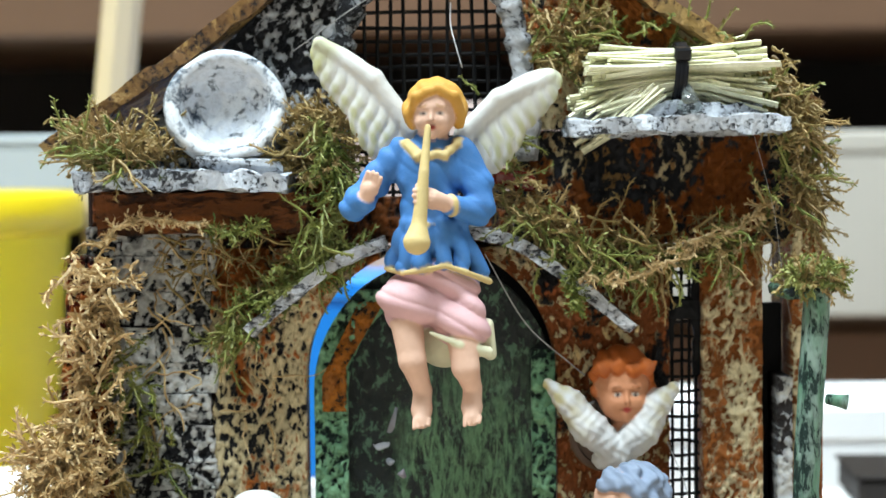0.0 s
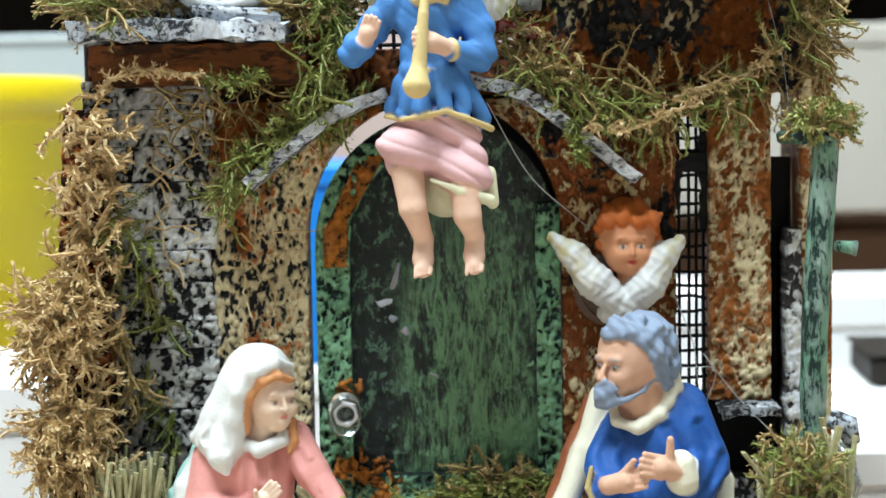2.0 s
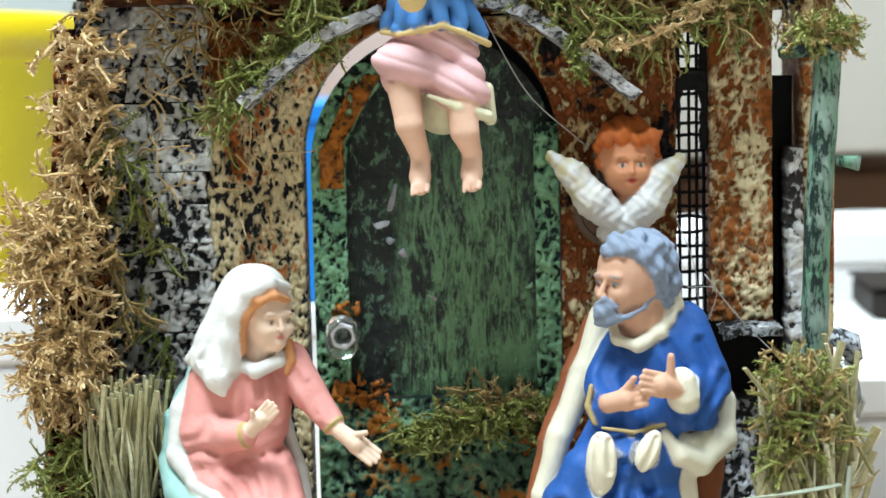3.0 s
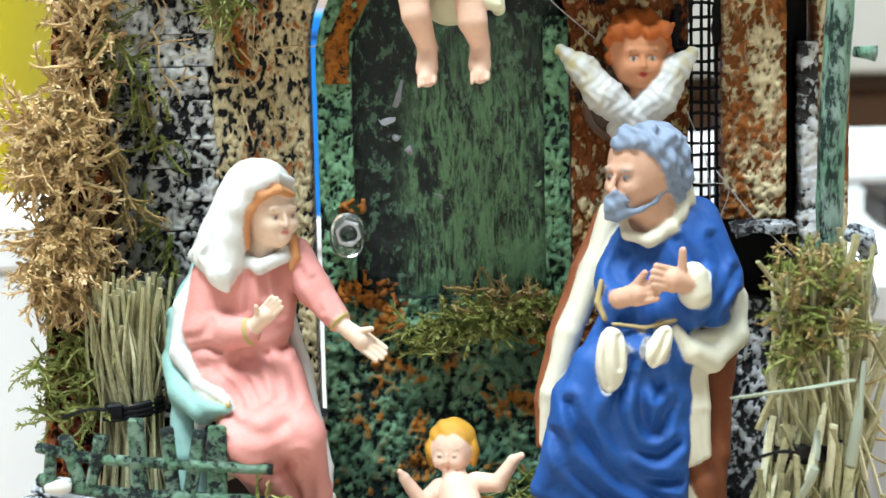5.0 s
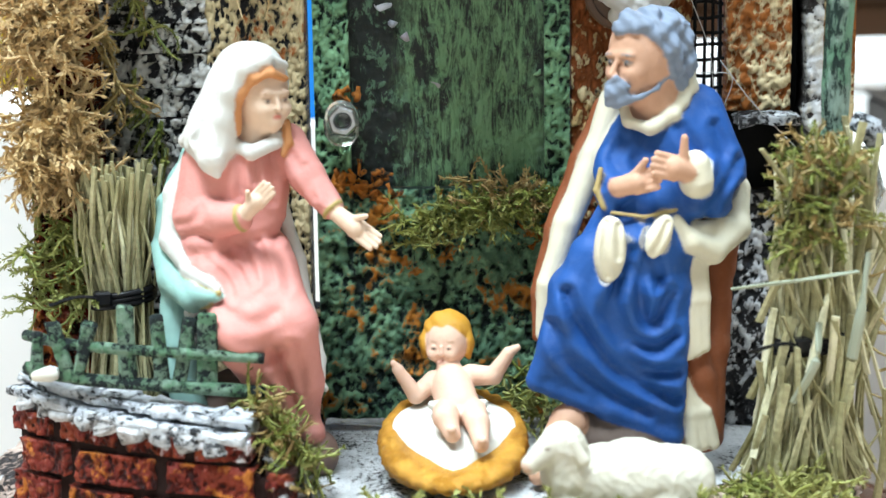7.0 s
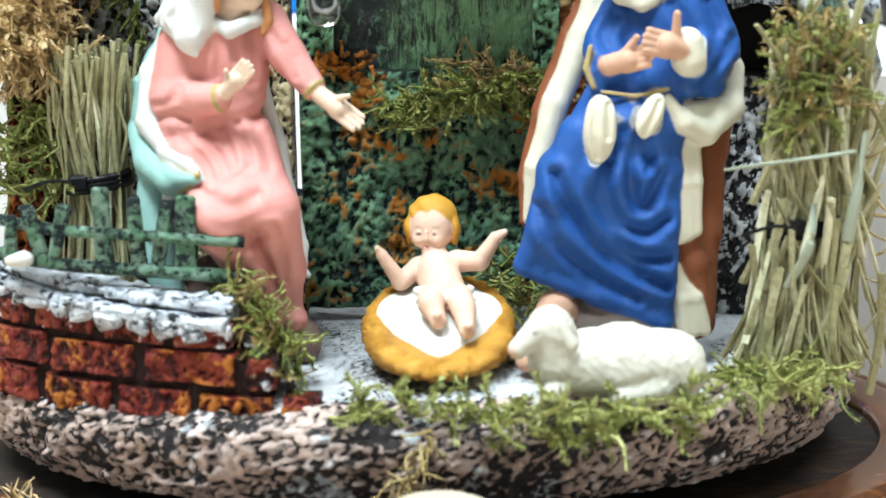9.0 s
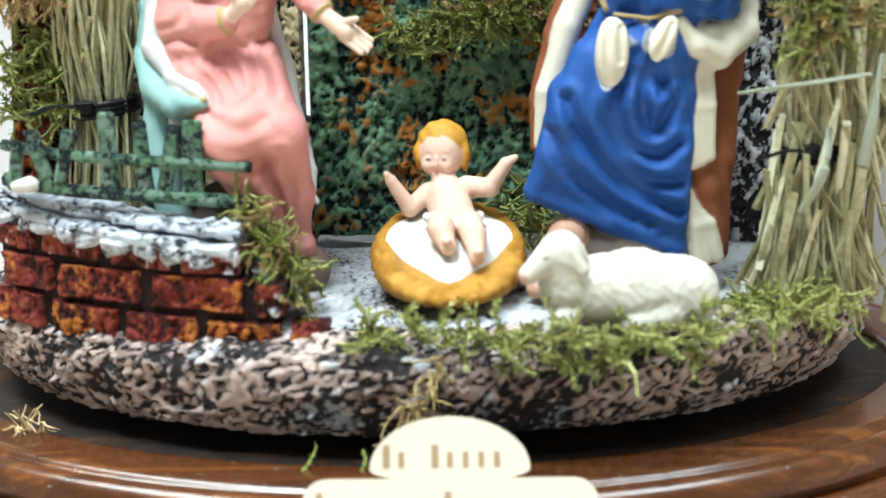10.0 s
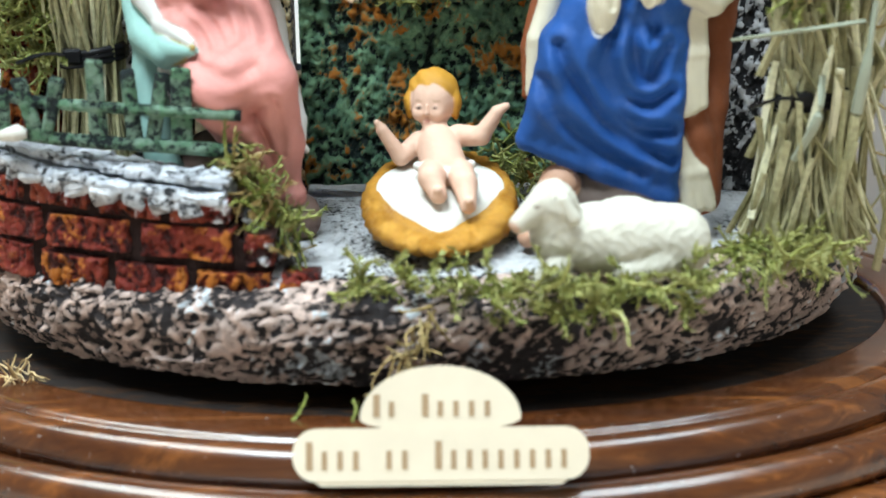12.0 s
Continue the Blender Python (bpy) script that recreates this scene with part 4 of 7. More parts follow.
def face(s, c, r, skin, lip, eye, yaw=0.0, pitch=0.0, nose=1.0, deep=1.0):
    """Brow, nose, sockets, eyes, cheeks and mouth on a head at c of radius r that looks along -y, turned by yaw."""
    m = Euler((radians(pitch), 0, radians(yaw))).to_matrix()

    def at(x, y, z):
        return tuple(np.array(c) + np.array(m @ Vector((x, y, z))) * r)

    for q in (-1, 1):
        s.ball(at(q * 0.36, -0.6, -0.24), 0.33 * r, skin, k=0.4 * r)
    s.ball(at(0, -0.68, -0.7), 0.26 * r, skin, k=0.4 * r)
    if deep > 0.6:
        s.limb([at(-0.42, -0.74, 0.3), at(0.42, -0.74, 0.3)], [0.14 * r, 0.14 * r], skin, 0.3 * r)
    for q in (-1, 1):
        s.groove([at(q * 0.22, -1.0, 0.11), at(q * 0.44, -0.94, 0.1)], [0.13 * r * deep, 0.13 * r * deep], 0.25 * r)
        s.ball(at(q * 0.33, -0.72, 0.09), (0.17 * r, 0.16 * r, 0.12 * r), skin, (0, 0, yaw), 0.12 * r)
    s.limb([at(0, -0.84, 0.18), at(0, -1.0 * nose, -0.16)], [0.09 * r, 0.13 * r], skin, 0.14 * r)
    for q in (-1, 1):
        s.ball(at(q * 0.1, -0.9 * nose, -0.18), 0.09 * r, skin, k=0.1 * r)
    s.limb([at(-0.16, -0.88, -0.42), at(0, -0.94, -0.4), at(0.16, -0.88, -0.42)], [0.05 * r, 0.07 * r, 0.05 * r], skin, 0.1 * r)
    s.limb([at(-0.1, -0.88, -0.53), at(0.1, -0.88, -0.53)], [0.08 * r, 0.08 * r], skin, 0.1 * r)
    s.groove([at(-0.2, -0.98, -0.47), at(0.2, -0.98, -0.47)], [0.035 * r, 0.035 * r], 0.06 * r)
    for q in (-1, 1):
        s.ball(at(q * 0.33, -0.85, 0.09), (0.15 * r, 0.5 * r, 0.075 * r), 9, (0, 0, yaw), paint=True)
        s.ball(at(q * 0.33, -0.85, 0.085), (0.075 * r, 0.5 * r, 0.08 * r), eye, (0, 0, yaw), paint=True)
        if r > 5:
            s.ball(at(q * 0.34, -0.85, 0.17), (0.18 * r, 0.5 * r, 0.03 * r), 10, (0, q * 6, yaw), paint=True)
        s.ball(at(q * 0.36, -0.85, 0.36), (0.2 * r, 0.5 * r, 0.035 * r), 10, (0, q * 8, yaw), paint=True)
    s.ball(at(0, -0.95, -0.46), (0.17 * r, 0.3 * r, 0.085 * r), lip, (0, 0, yaw), paint=True)


def palm(s, wrist, tip, col, wide=1.0, thumb=None):
    """A simple mitten with four finger ridges."""
    w, t = Vector(wrist), Vector(tip)
    d = t - w
    side = d.cross(Vector((0, -1, 0.3))).normalized()
    s.limb([w, w + d * 0.45], [1.5 * wide, 1.7 * wide], col, 0.8)
    for k in (-1.5, -0.5, 0.5, 1.5):
        s.limb([w + d * 0.4 + side * k * 0.75 * wide, w + d * (1.0 - 0.06 * abs(k)) + side * k * 0.85 * wide], [0.75 * wide, 0.55 * wide], col, 0.35)
    if thumb is not None:
        s.limb([w + d * 0.2, Vector(thumb)], [0.9 * wide, 0.6 * wide], col, 0.5)


# kneeling bearded man in a blue tunic
s = Sculpt()
c_skin, c_blue, c_cream, c_brown, c_hair, c_gold, c_grey = 1, 2, 3, 4, 5, 6, 7
s.ball((38.6, -22, 55), (9.8, 7.8, 12.4), c_blue, (0, 6, 0), 2)
s.limb([(36.0, -23.5, 50), (33, -26.5, 41)], [8.4, 9.6], c_blue, 3)
for i in range(9):
    q = i / 8
    s.limb([(28.6 + 10.4 * q, -25.5, 46), (21.2 + 16.8 * q, -32.2 + 3.0 * (2 * q - 0.9) ** 2, 33.5 + 1.0 * math.sin(3 * q)), (18 + 19.4 * q, -31.4, 24), (14.4 + 23.8 * q, -31.2, 18.0 - 10.2 * q)], [3.6, 4.4, 3.4, 2.1], c_blue, 2.2)
s.ball((29, -24.5, 30), (10.5, 5.0, 11.5), c_blue, (0, 0, 0), 3)
s.limb([(20.8, -32.5, 31.5), (24.5, -31.0, 40)], [4.2, 4.6], c_blue, 2.5)
# brown cloak and its cream lining
s.limb([(45, -16, 64), (49.0, -18, 50), (47.2, -21, 36), (46.0, -24, 22), (45.0, -26, 6)], [3.6, 4.2, 3.6, 3.4, 3.4], c_brown, 2)
s.limb([(41.6, -26, 26), (43.4, -27.5, 17), (45.0, -28, 8)], [3.0, 3.2, 2.8], c_brown, 1.6)
for i in range(4):
    q = i / 3
    s.limb([(40.2 + 3.2 * q, -28.6 + 1.2 * q, 43), (40.0 + 3.8 * q, -30.8 + 1.2 * q, 32), (40.0 + 4.2 * q, -31.2 + 1.4 * q, 21.8 + 1.6 * q)], [1.2, 1.5, 1.3], c_cream, 0.9)
for i in range(3):
    q = i / 2
    s.limb([(40.4 + 0.6 * q, -30.6, 18.4 - 3.0 * q), (41.8 + 2.2 * q, -30.8 + 0.6 * q, 11.5), (42.4 + 3.4 * q, -31.0 + 0.8 * q, 5.6)], [0.9, 1.5, 1.4], c_cream, 0.9)
s.limb([(38.6, -32.6, 46.4), (41.2, -32.2, 42.6), (45.6, -29.0, 40.6), (50.4, -24, 43.8), (51.6, -20, 50)], [1.1, 1.9, 2.5, 2.6, 2.0], c_cream, 1.6)
s.limb([(42.0, -30.2, 44.2), (47.6, -26.0, 44.0)], [1.6, 2.2], c_cream, 1.6)
s.limb([(29, -17, 66), (25.4, -20.5, 56.5), (20.4, -23.5, 45), (17.0, -25, 34), (15.8, -25.5, 25)], [2.6, 2.5, 2.5, 2.2, 1.6], c_cream, 1.0)
s.limb([(28, -14, 64), (23.4, -18, 55), (18.4, -21, 43), (15.6, -22.6, 32), (15.0, -23, 24)], [2.6, 2.5, 2.3, 1.9, 1.3], c_brown, 0.8)
# arms and wide sleeves
s.limb([(43.6, -20.5, 64.2), (46.8, -23, 55)], [5.0, 4.9], c_blue, 3.0)
s.limb([(46.9, -23.5, 53.0), (42.8, -30.5, 53.4)], [4.9, 3.9], c_blue, 2.2)
s.limb([(46.0, -27.0, 50), (41.6, -30.5, 48.6)], [3.9, 2.0], c_blue, 2.0)
s.limb([(33.0, -22, 62), (29.0, -25.5, 56)], [4.0, 3.8], c_blue, 2.0)
s.limb([(28.2, -27, 54.4), (28.4, -30.4, 52.2)], [3.7, 3.4], c_blue, 1.6)
s.limb([(27.0, -31, 51.0), (27.2, -31.6, 48.6)], [2.6, 1.7], c_blue, 1.2)
s.limb([(25.6, -32.2, 55.6), (24.8, -32.6, 52.0), (26.0, -33.0, 49.0)], [0.6, 0.7, 0.6], c_gold, 0.4)
s.limb([(41.6, -32.4, 56.0), (42.2, -32.2, 53.4)], [2.9, 3.2], c_cream, 0.6)
palm(s, (41.0, -33.5, 55), (34.0, -36.5, 57.2), c_skin, 1.35, (39.6, -35.2, 61.2))
palm(s, (28.6, -33.2, 52.6), (35.4, -36, 54.6), c_skin, 1.25, (33.0, -35.4, 57.4))
# belt with two hanging ends
s.limb([(27.4, -33.8, 48.2), (33, -34.8, 47.6), (38.6, -32.8, 48.4)], [0.5, 0.5, 0.5], c_gold, 0.4)
s.ball((26.9, -36.0, 42.2), (2.9, 2.0, 5.9), c_cream, (0, 3, 0), 0.6)
s.ball((35.4, -35.8, 44.4), (2.1, 1.8, 4.1), c_cream, (0, 24, 0), 0.6)
# hem, collar, neck and head
s.limb([(14.4, -31.6, 17.6), (27, -32.6, 12.6), (38.4, -32.0, 7.6)], [1.5, 1.6, 1.5], c_blue, 1.6)
s.limb([(36.8, -22.5, 62), (34.6, -24.4, 70)], [5.2, 4.6], c_skin, 1.2)
s.limb([(30.0, -25.4, 66.4), (30.8, -28.0, 63.4), (34.2, -29.2, 62.0), (38.6, -27.4, 64.6), (42.0, -23.0, 69.0), (42.4, -18.0, 71.0)], [1.0, 1.2, 1.3, 1.4, 1.5, 1.5], c_cream, 0.8, ripple(0.16, 1.4, 0, 1.1))
s.ball((33.6, -24.8, 74.8), (6.2, 6.4, 7.6), c_skin, (0, -8, 0), 1.0)
s.ball((31.0, -27.0, 69.6), (3.4, 3.4, 3.6), c_skin, (0, 0, 0), 2.0)
face(s, (32.6, -25.6, 73.8), 6.0, c_skin, 11, 8, -50, 10, 1.16)
curl = lambda X, Y, Z: 0.3 * np.sin(1.9 * X + 0.9 * Y + 0.8 * np.sin(0.9 * Z)) * np.sin(1.8 * Z + 0.8 * X)
s.ball((36.4, -22.0, 77.4), (6.2, 7.0, 5.6), c_hair, (0, 12, 0), 0.8, curl)
s.ball((39.4, -22.0, 73.6), (3.6, 5.4, 5.0), c_hair, (0, 0, 0), 1.0, curl)
s.limb([(29.4, -27.6, 79.6), (32.4, -29.0, 80.0), (35.4, -29.0, 78.6), (37.4, -28.6, 76.0), (38.4, -27.6, 72.4)], [1.6, 2.0, 2.3, 2.4, 2.0], c_hair, 1.0, curl)
for x, z in ((31.0, 80.8), (34.6, 81.4), (38.2, 79.8), (40.4, 76.6), (41.0, 73.0), (39.4, 70.2), (36.2, 77.6), (38.4, 75.2)):
    s.ball((x, -26.6 if x < 39 else -24.6, z), (2.2, 2.4, 2.0), c_hair, (0, 20 * math.sin(x), 0), 1.8, curl)
s.ball((28.6, -29.4, 68.2), (2.4, 2.4, 2.8), c_hair, (0, 12, 0), 0.9, curl)
s.limb([(29.4, -30.4, 67.2), (32.6, -30.6, 67.8), (35.6, -29.6, 69.2), (37.6, -28.2, 71.6), (38.4, -27.0, 73.6)], [1.2, 0.6, 0.5, 0.6, 0.9], c_hair, 0.7)
s.limb([(26.8, -29.4, 70.0), (28.4, -30.6, 70.9), (30.6, -31.0, 69.6)], [0.55, 0.75, 0.6], c_hair, 0.4)
# foot and stone below
s.limb([(20, -31, 10), (17.0, -34, 6), (14.4, -38, 2.6)], [3.6, 2.8, 2.0], c_skin, 1.0)
s.limb([(15.6, -35.8, 6.4), (18.2, -36.6, 3.8)], [0.7, 0.7], 8, 0.2)
s.ball((31, -24, 7), (14.5, 10, 7.0), c_grey, (0, 0, 0), 2.0)
s.ball((29, -24, 1.0), (14, 10, 3.0), c_grey, (0, 0, 0), 2.0)


SWAGS = [[(33.2, 42.5), (31.9, 35.4), (32.8, 30.0), (34.9, 29.1), (37.5, 34.3)], [(30.6, 42.0), (28.4, 32.8), (30.6, 26.4), (34.9, 24.6), (38.4, 26.3)],
         [(28.0, 36.4), (26.4, 31.0), (28.8, 24.7), (33.1, 20.2), (38.8, 19.6)], [(19.6, 34.5), (21.0, 30.4), (24.4, 25.2), (30.3, 19.0), (38.8, 14.6)], [(34.9, 45.0), (34.5, 40.2), (35.4, 35.7)]]
SLEEVES = [[(50.0, 56.0), (47.0, 52.0), (44.6, 47.6)], [(51.0, 51.0), (48.0, 48.6)], [(46.0, 62.0), (47.6, 57.0), (45.0, 53.0)], [(40.0, 62.0), (42.4, 57.6)], [(34.0, 47.0), (33.6, 50.4)], [(30.0, 60.0), (28.0, 56.6), (29.6, 54.0)]]


def tunic_folds(X, Y, Z):
    return creases(X, Z, SWAGS, 1.35, 1.25) + creases(X, Z, [[(17.0, 28.5), (18.9, 23.3), (25.3, 17.5), (34.0, 12.5)]] + SLEEVES, 0.7, 1.1)


s.build("figurine_man", 0.27, [SKIN, (0.6, 0.35, 0.24), (0.014, 0.085, 0.33), (0.72, 0.68, 0.54), (0.25, 0.075, 0.028), (0.2, 0.25, 0.34), (0.46, 0.36, 0.16), (0.16, 0.12, 0.105), EYE, (0.6, 0.46, 0.38), (0.2, 0.2, 0.22), (0.45, 0.2, 0.15)],
        M_FIGURE, "painted terracotta kneeling bearded figurine in a blue tunic and brown cloak", "figurine",
        {2: tunic_folds, 3: lambda X, Y, Z: 0.2 * (0.5 - np.abs(np.sin(0.4 * X + 0.15 * Z))) + creases(X, Z, [[(26.2, 47.0), (25.8, 42.0), (26.4, 37.6)], [(28.2, 46.4), (28.2, 41.0)], [(36.6, 46.8), (35.4, 44.0), (34.0, 41.6)]], 0.5, 0.5), 4: lambda X, Y, Z: 0.3 * (0.5 - np.abs(np.sin(0.4 * X + 0.15 * Z))),
         5: lambda X, Y, Z: 0.4 * (0.5 - np.abs(np.sin(0.9 * X + 0.5 * Z + 0.5 * Y))) * np.abs(np.sin(0.7 * Z - 0.3 * X))})

# seated woman in a pink dress
s = Sculpt()
c_skin, c_pink, c_white, c_teal, c_hair, c_gold, c_lip = 1, 2, 3, 4, 5, 6, 7
s.ball((-37.0, -20, 53), (8.4, 6.6, 10.4), c_pink, (0, -4, 0), 2)
s.limb([(-36.4, -20, 47), (-36.0, -20.5, 42)], [6.6, 5.8], c_pink, 2.5)
s.limb([(-36.4, -20, 40), (-36.6, -21, 35)], [6.6, 7.6], c_pink, 2.5)
# thighs towards the knees, then both shins down to the feet
s.limb([(-34.0, -22, 38), (-28.0, -32.5, 29.6)], [6.0, 4.7], c_pink, 3)
s.limb([(-38.0, -22, 37), (-37.2, -33.5, 28.0)], [6.2, 5.2], c_pink, 3)
s.limb([(-33.4, -24, 38), (-33.2, -33.0, 30.0)], [5.6, 4.4], c_pink, 3)
s.limb([(-27.6, -32.2, 29), (-26.4, -29.0, 18), (-26.4, -27.5, 11)], [4.5, 3.7, 2.8], c_pink, 2.5)
s.limb([(-36.6, -33.0, 27), (-32.4, -30.0, 18), (-28.6, -28.0, 10.4)], [4.8, 4.0, 2.8], c_pink, 2.5)
s.limb([(-33.0, -30.0, 25), (-29.8, -27.5, 15)], [4.0, 3.0], c_pink, 2.5)
s.limb([(-26.4, -27.5, 10.4), (-25.0, -28.4, 8.8)], [2.8, 2.4], c_pink, 1.2)
# sagging cloth between the knees, creases at the waist and down the shins
s.limb([(-43.2, -23.0, 42.5), (-41.4, -27.0, 36)], [5.0, 4.6], c_pink, 3)
s.ball((-23.8, -26.5, 4.0), (3.4, 4.2, 4.4), 8, k=1.0)
s.ball((-37, -17, 9), (12, 8, 9.5), 8, k=2.0)
# cloak: cream lining inside, teal outside
s.limb([(-43.5, -18, 61), (-49.0, -20, 51), (-50.0, -22, 43), (-46.0, -27, 38.4), (-40.6, -33.0, 36.2)], [2.4, 2.7, 2.4, 1.9, 0.9], c_white, 1.2)
s.limb([(-45.0, -15.5, 61), (-51.2, -17, 49), (-52.0, -19, 41), (-49.6, -23.0, 36.0), (-45.0, -29.0, 34.0), (-40.4, -33.2, 34.8)], [2.0, 2.2, 2.4, 3.2, 2.9, 1.0], c_teal, 1.2)
s.limb([(-50.2, -22, 34), (-49.6, -23, 24), (-48, -23, 10), (-47, -22, 3)], [2.6, 3.0, 3.4, 3.4], c_teal, 1.5)
s.limb([(-43.4, -28, 32.4), (-46.6, -26, 30.4), (-47.0, -26, 26)], [1.0, 1.1, 0.8], c_white, 0.8)
s.limb([(-51.0, -22.8, 42.6), (-46.8, -28.4, 37.0), (-40.0, -34.0, 35.6), (-42.0, -32.4, 33.0), (-46.4, -28.6, 31.0)], [0.4, 0.45, 0.5, 0.45, 0.4], c_gold, 0.3)
s.limb([(-31.0, -14, 48), (-28.0, -16, 38), (-26.2, -18, 28), (-24.6, -20, 20), (-24.2, -22, 17.0)], [1.4, 1.5, 1.5, 1.8, 1.3], c_white, 1.0)
s.limb([(-24.4, -23, 16.4), (-23.0, -23.6, 15.4)], [1.4, 0.7], c_white, 0.6)
# arms
s.limb([(-43.6, -20, 56.4), (-45.2, -22.5, 48)], [4.3, 4.2], c_pink, 2.4)
s.limb([(-45.0, -23.5, 47.0), (-36.6, -30, 48)], [4.0, 2.5], c_pink, 2.0)
s.ball((-36.2, -30.4, 48.2), (0.8, 2.6, 2.7), c_gold, (0, -15, -25), 0.4)
palm(s, (-35.4, -31, 49), (-30.4, -33.5, 54.4), c_skin, 1.0, (-34.6, -33.4, 53.2))
s.limb([(-29.0, -19.5, 60), (-25.2, -23.5, 54.4)], [3.8, 3.3], c_pink, 1.8)
s.limb([(-25.2, -23.5, 54.4), (-20.8, -27.0, 49.4)], [3.2, 2.4], c_pink, 1.5)
s.ball((-20.4, -27.5, 49.0), (0.8, 2.4, 2.5), c_gold, (0, 42, -30), 0.4)
palm(s, (-19.4, -28.3, 48.2), (-12.2, -31.6, 43.2), c_skin, 1.1, (-14.4, -31.5, 48.4))
# collar, neck, head and veil
s.limb([(-38.0, -23.8, 60.4), (-34.6, -26.4, 59.2), (-30.6, -24.8, 60.6), (-29.4, -22.0, 62.2)], [1.3, 1.5, 1.3, 1.0], c_white, 0.7)
s.limb([(-35, -20.5, 58), (-33.4, -22.0, 66)], [3.6, 3.5], c_skin, 1.0)
s.ball((-32.8, -22.4, 69.0), (4.8, 5.2, 6.8), c_skin, (0, 4, 0), 1.0)
s.ball((-31.6, -24.4, 65.2), (2.9, 2.8, 3.0), c_skin, (0, 0, 0), 1.8)
face(s, (-32.2, -22.8, 68.4), 5.2, c_skin, c_lip, 11, 34, 8)
s.limb([(-28.2, -24.4, 72.0), (-30.4, -27.2, 73.2), (-33.4, -28.0, 72.2), (-35.8, -27.6, 69.4), (-36.8, -26.6, 66), (-36.8, -25.6, 62.6)], [0.7, 0.9, 0.9, 0.8, 0.8, 0.7], c_hair, 0.8, ripple(0.12, 1.5, 0, 1.2))
s.limb([(-28.6, -23.0, 64), (-28.4, -24.0, 60.6), (-29.2, -24.6, 58.6)], [0.9, 1.1, 0.7], c_hair, 0.5)
s.ball((-35.2, -19.4, 71.2), (7.0, 7.4, 7.3), c_white, (0, -14, 0), 0.7)
s.limb([(-28.8, -22.2, 74.2), (-31.6, -26.4, 75.4), (-35.2, -27.6, 74.0), (-37.9, -27.0, 70.0), (-39.0, -26.2, 65.0), (-39.6, -26.0, 60.0)], [1.0, 1.2, 1.4, 1.6, 1.9, 2.2], c_white, 2.6)
s.limb([(-38.6, -21.5, 70), (-41.4, -21.5, 64), (-43.4, -21.5, 61.4)], [4.6, 4.6, 4.0], c_white, 2.4)
s.limb([(-43.0, -22, 61.6), (-47.2, -21.0, 60.8)], [3.4, 1.2], c_white, 2.0)
s.limb([(-42.6, -24.5, 61), (-41.4, -26.6, 58), (-40.4, -27.8, 55.4)], [3.6, 2.6, 0.8], c_white, 1.6)
s.limb([(-45.6, -23.6, 60.0), (-41.0, -27.4, 55.8)], [1.3, 0.8], c_white, 1.4)
s.groove([(-38.6, -29.4, 66), (-40.4, -28.8, 60)], [0.4, 0.5], 1.6)
s.groove([(-41.8, -27.4, 68), (-44.4, -26.6, 61.6)], [0.3, 0.7], 1.8)
LAP = [[(-45.0, 41.2), (-40.1, 41.9), (-35.1, 42.8), (-29.8, 44.5)], [(-42.4, 28.4), (-37.6, 24.4), (-32.6, 23.4), (-27.5, 26.6)]]
PLEATS = [[(-42.6, 40.4), (-39.9, 38.2), (-37.8, 34.8)], [(-39.8, 41.3), (-37.4, 39.1), (-35.3, 36.4)], [(-37.0, 41.9), (-35.2, 40.0), (-34.0, 37.4)], [(-33.9, 42.7), (-32.4, 40.3), (-31.2, 37.0)], [(-31.4, 43.4), (-29.6, 39.6), (-28.2, 36.0)],
          [(-30.4, 23.7), (-28.4, 18.2), (-27.6, 13.0)], [(-27.0, 26.9), (-26.2, 21.8), (-26.2, 16.6)], [(-34.6, 22.0), (-31.2, 16.6), (-29.2, 12.2)], [(-47.9, 46.4), (-45.4, 47.0), (-43.5, 49.5)], [(-47.1, 44.5), (-44.3, 45.1), (-42.4, 44.2)],
          [(-27.6, 58.6), (-25.0, 54.6), (-23.4, 51.4)], [(-24.8, 56.6), (-22.4, 53.0), (-20.8, 50.8)], [(-36.4, 58.4), (-36.6, 55.0), (-37.0, 51.6)], [(-34.2, 58.4), (-34.0, 54.0)], [(-32.0, 59.0), (-31.4, 54.6), (-31.2, 50.0)]]


def dress_folds(X, Y, Z):
    return creases(X, Z, LAP, 0.6, 1.2) + creases(X, Z, PLEATS, 0.4, 0.8) + creases(X, Z, [[(-40.4, 34.1), (-37.3, 31.5), (-33.6, 30.8), (-29.9, 32.3)]], 0.45, 1.2)


s.build("figurine_woman", 0.27, [SKIN, (0.74, 0.55, 0.42), (0.68, 0.29, 0.26), (0.65, 0.65, 0.63), (0.3, 0.52, 0.48), (0.56, 0.25, 0.1), (0.42, 0.33, 0.12), (0.6, 0.2, 0.16), (0.2, 0.13, 0.11), (0.66, 0.52, 0.44), (0.4, 0.24, 0.15), (0.1, 0.08, 0.08)],
        M_FIGURE, "painted terracotta seated woman figurine in a pink dress and white veil", "figurine",
        {2: dress_folds,
         3: lambda X, Y, Z: 0.2 * (0.5 - np.abs(np.sin(0.36 * X - 0.2 * Z))), 4: lambda X, Y, Z: 0.4 * (0.5 - np.abs(np.sin(0.4 * X + 0.35 * Z)))})

bpy.data.objects["figurine_woman"].location += Vector((-0.0008, 0, -0.0006))

# winged figure with a horn
s = Sculpt()
c_skin, c_blue, c_pink, c_white, c_hair, c_gold, c_lip, c_lining = 1, 2, 3, 4, 5, 6, 7, 8


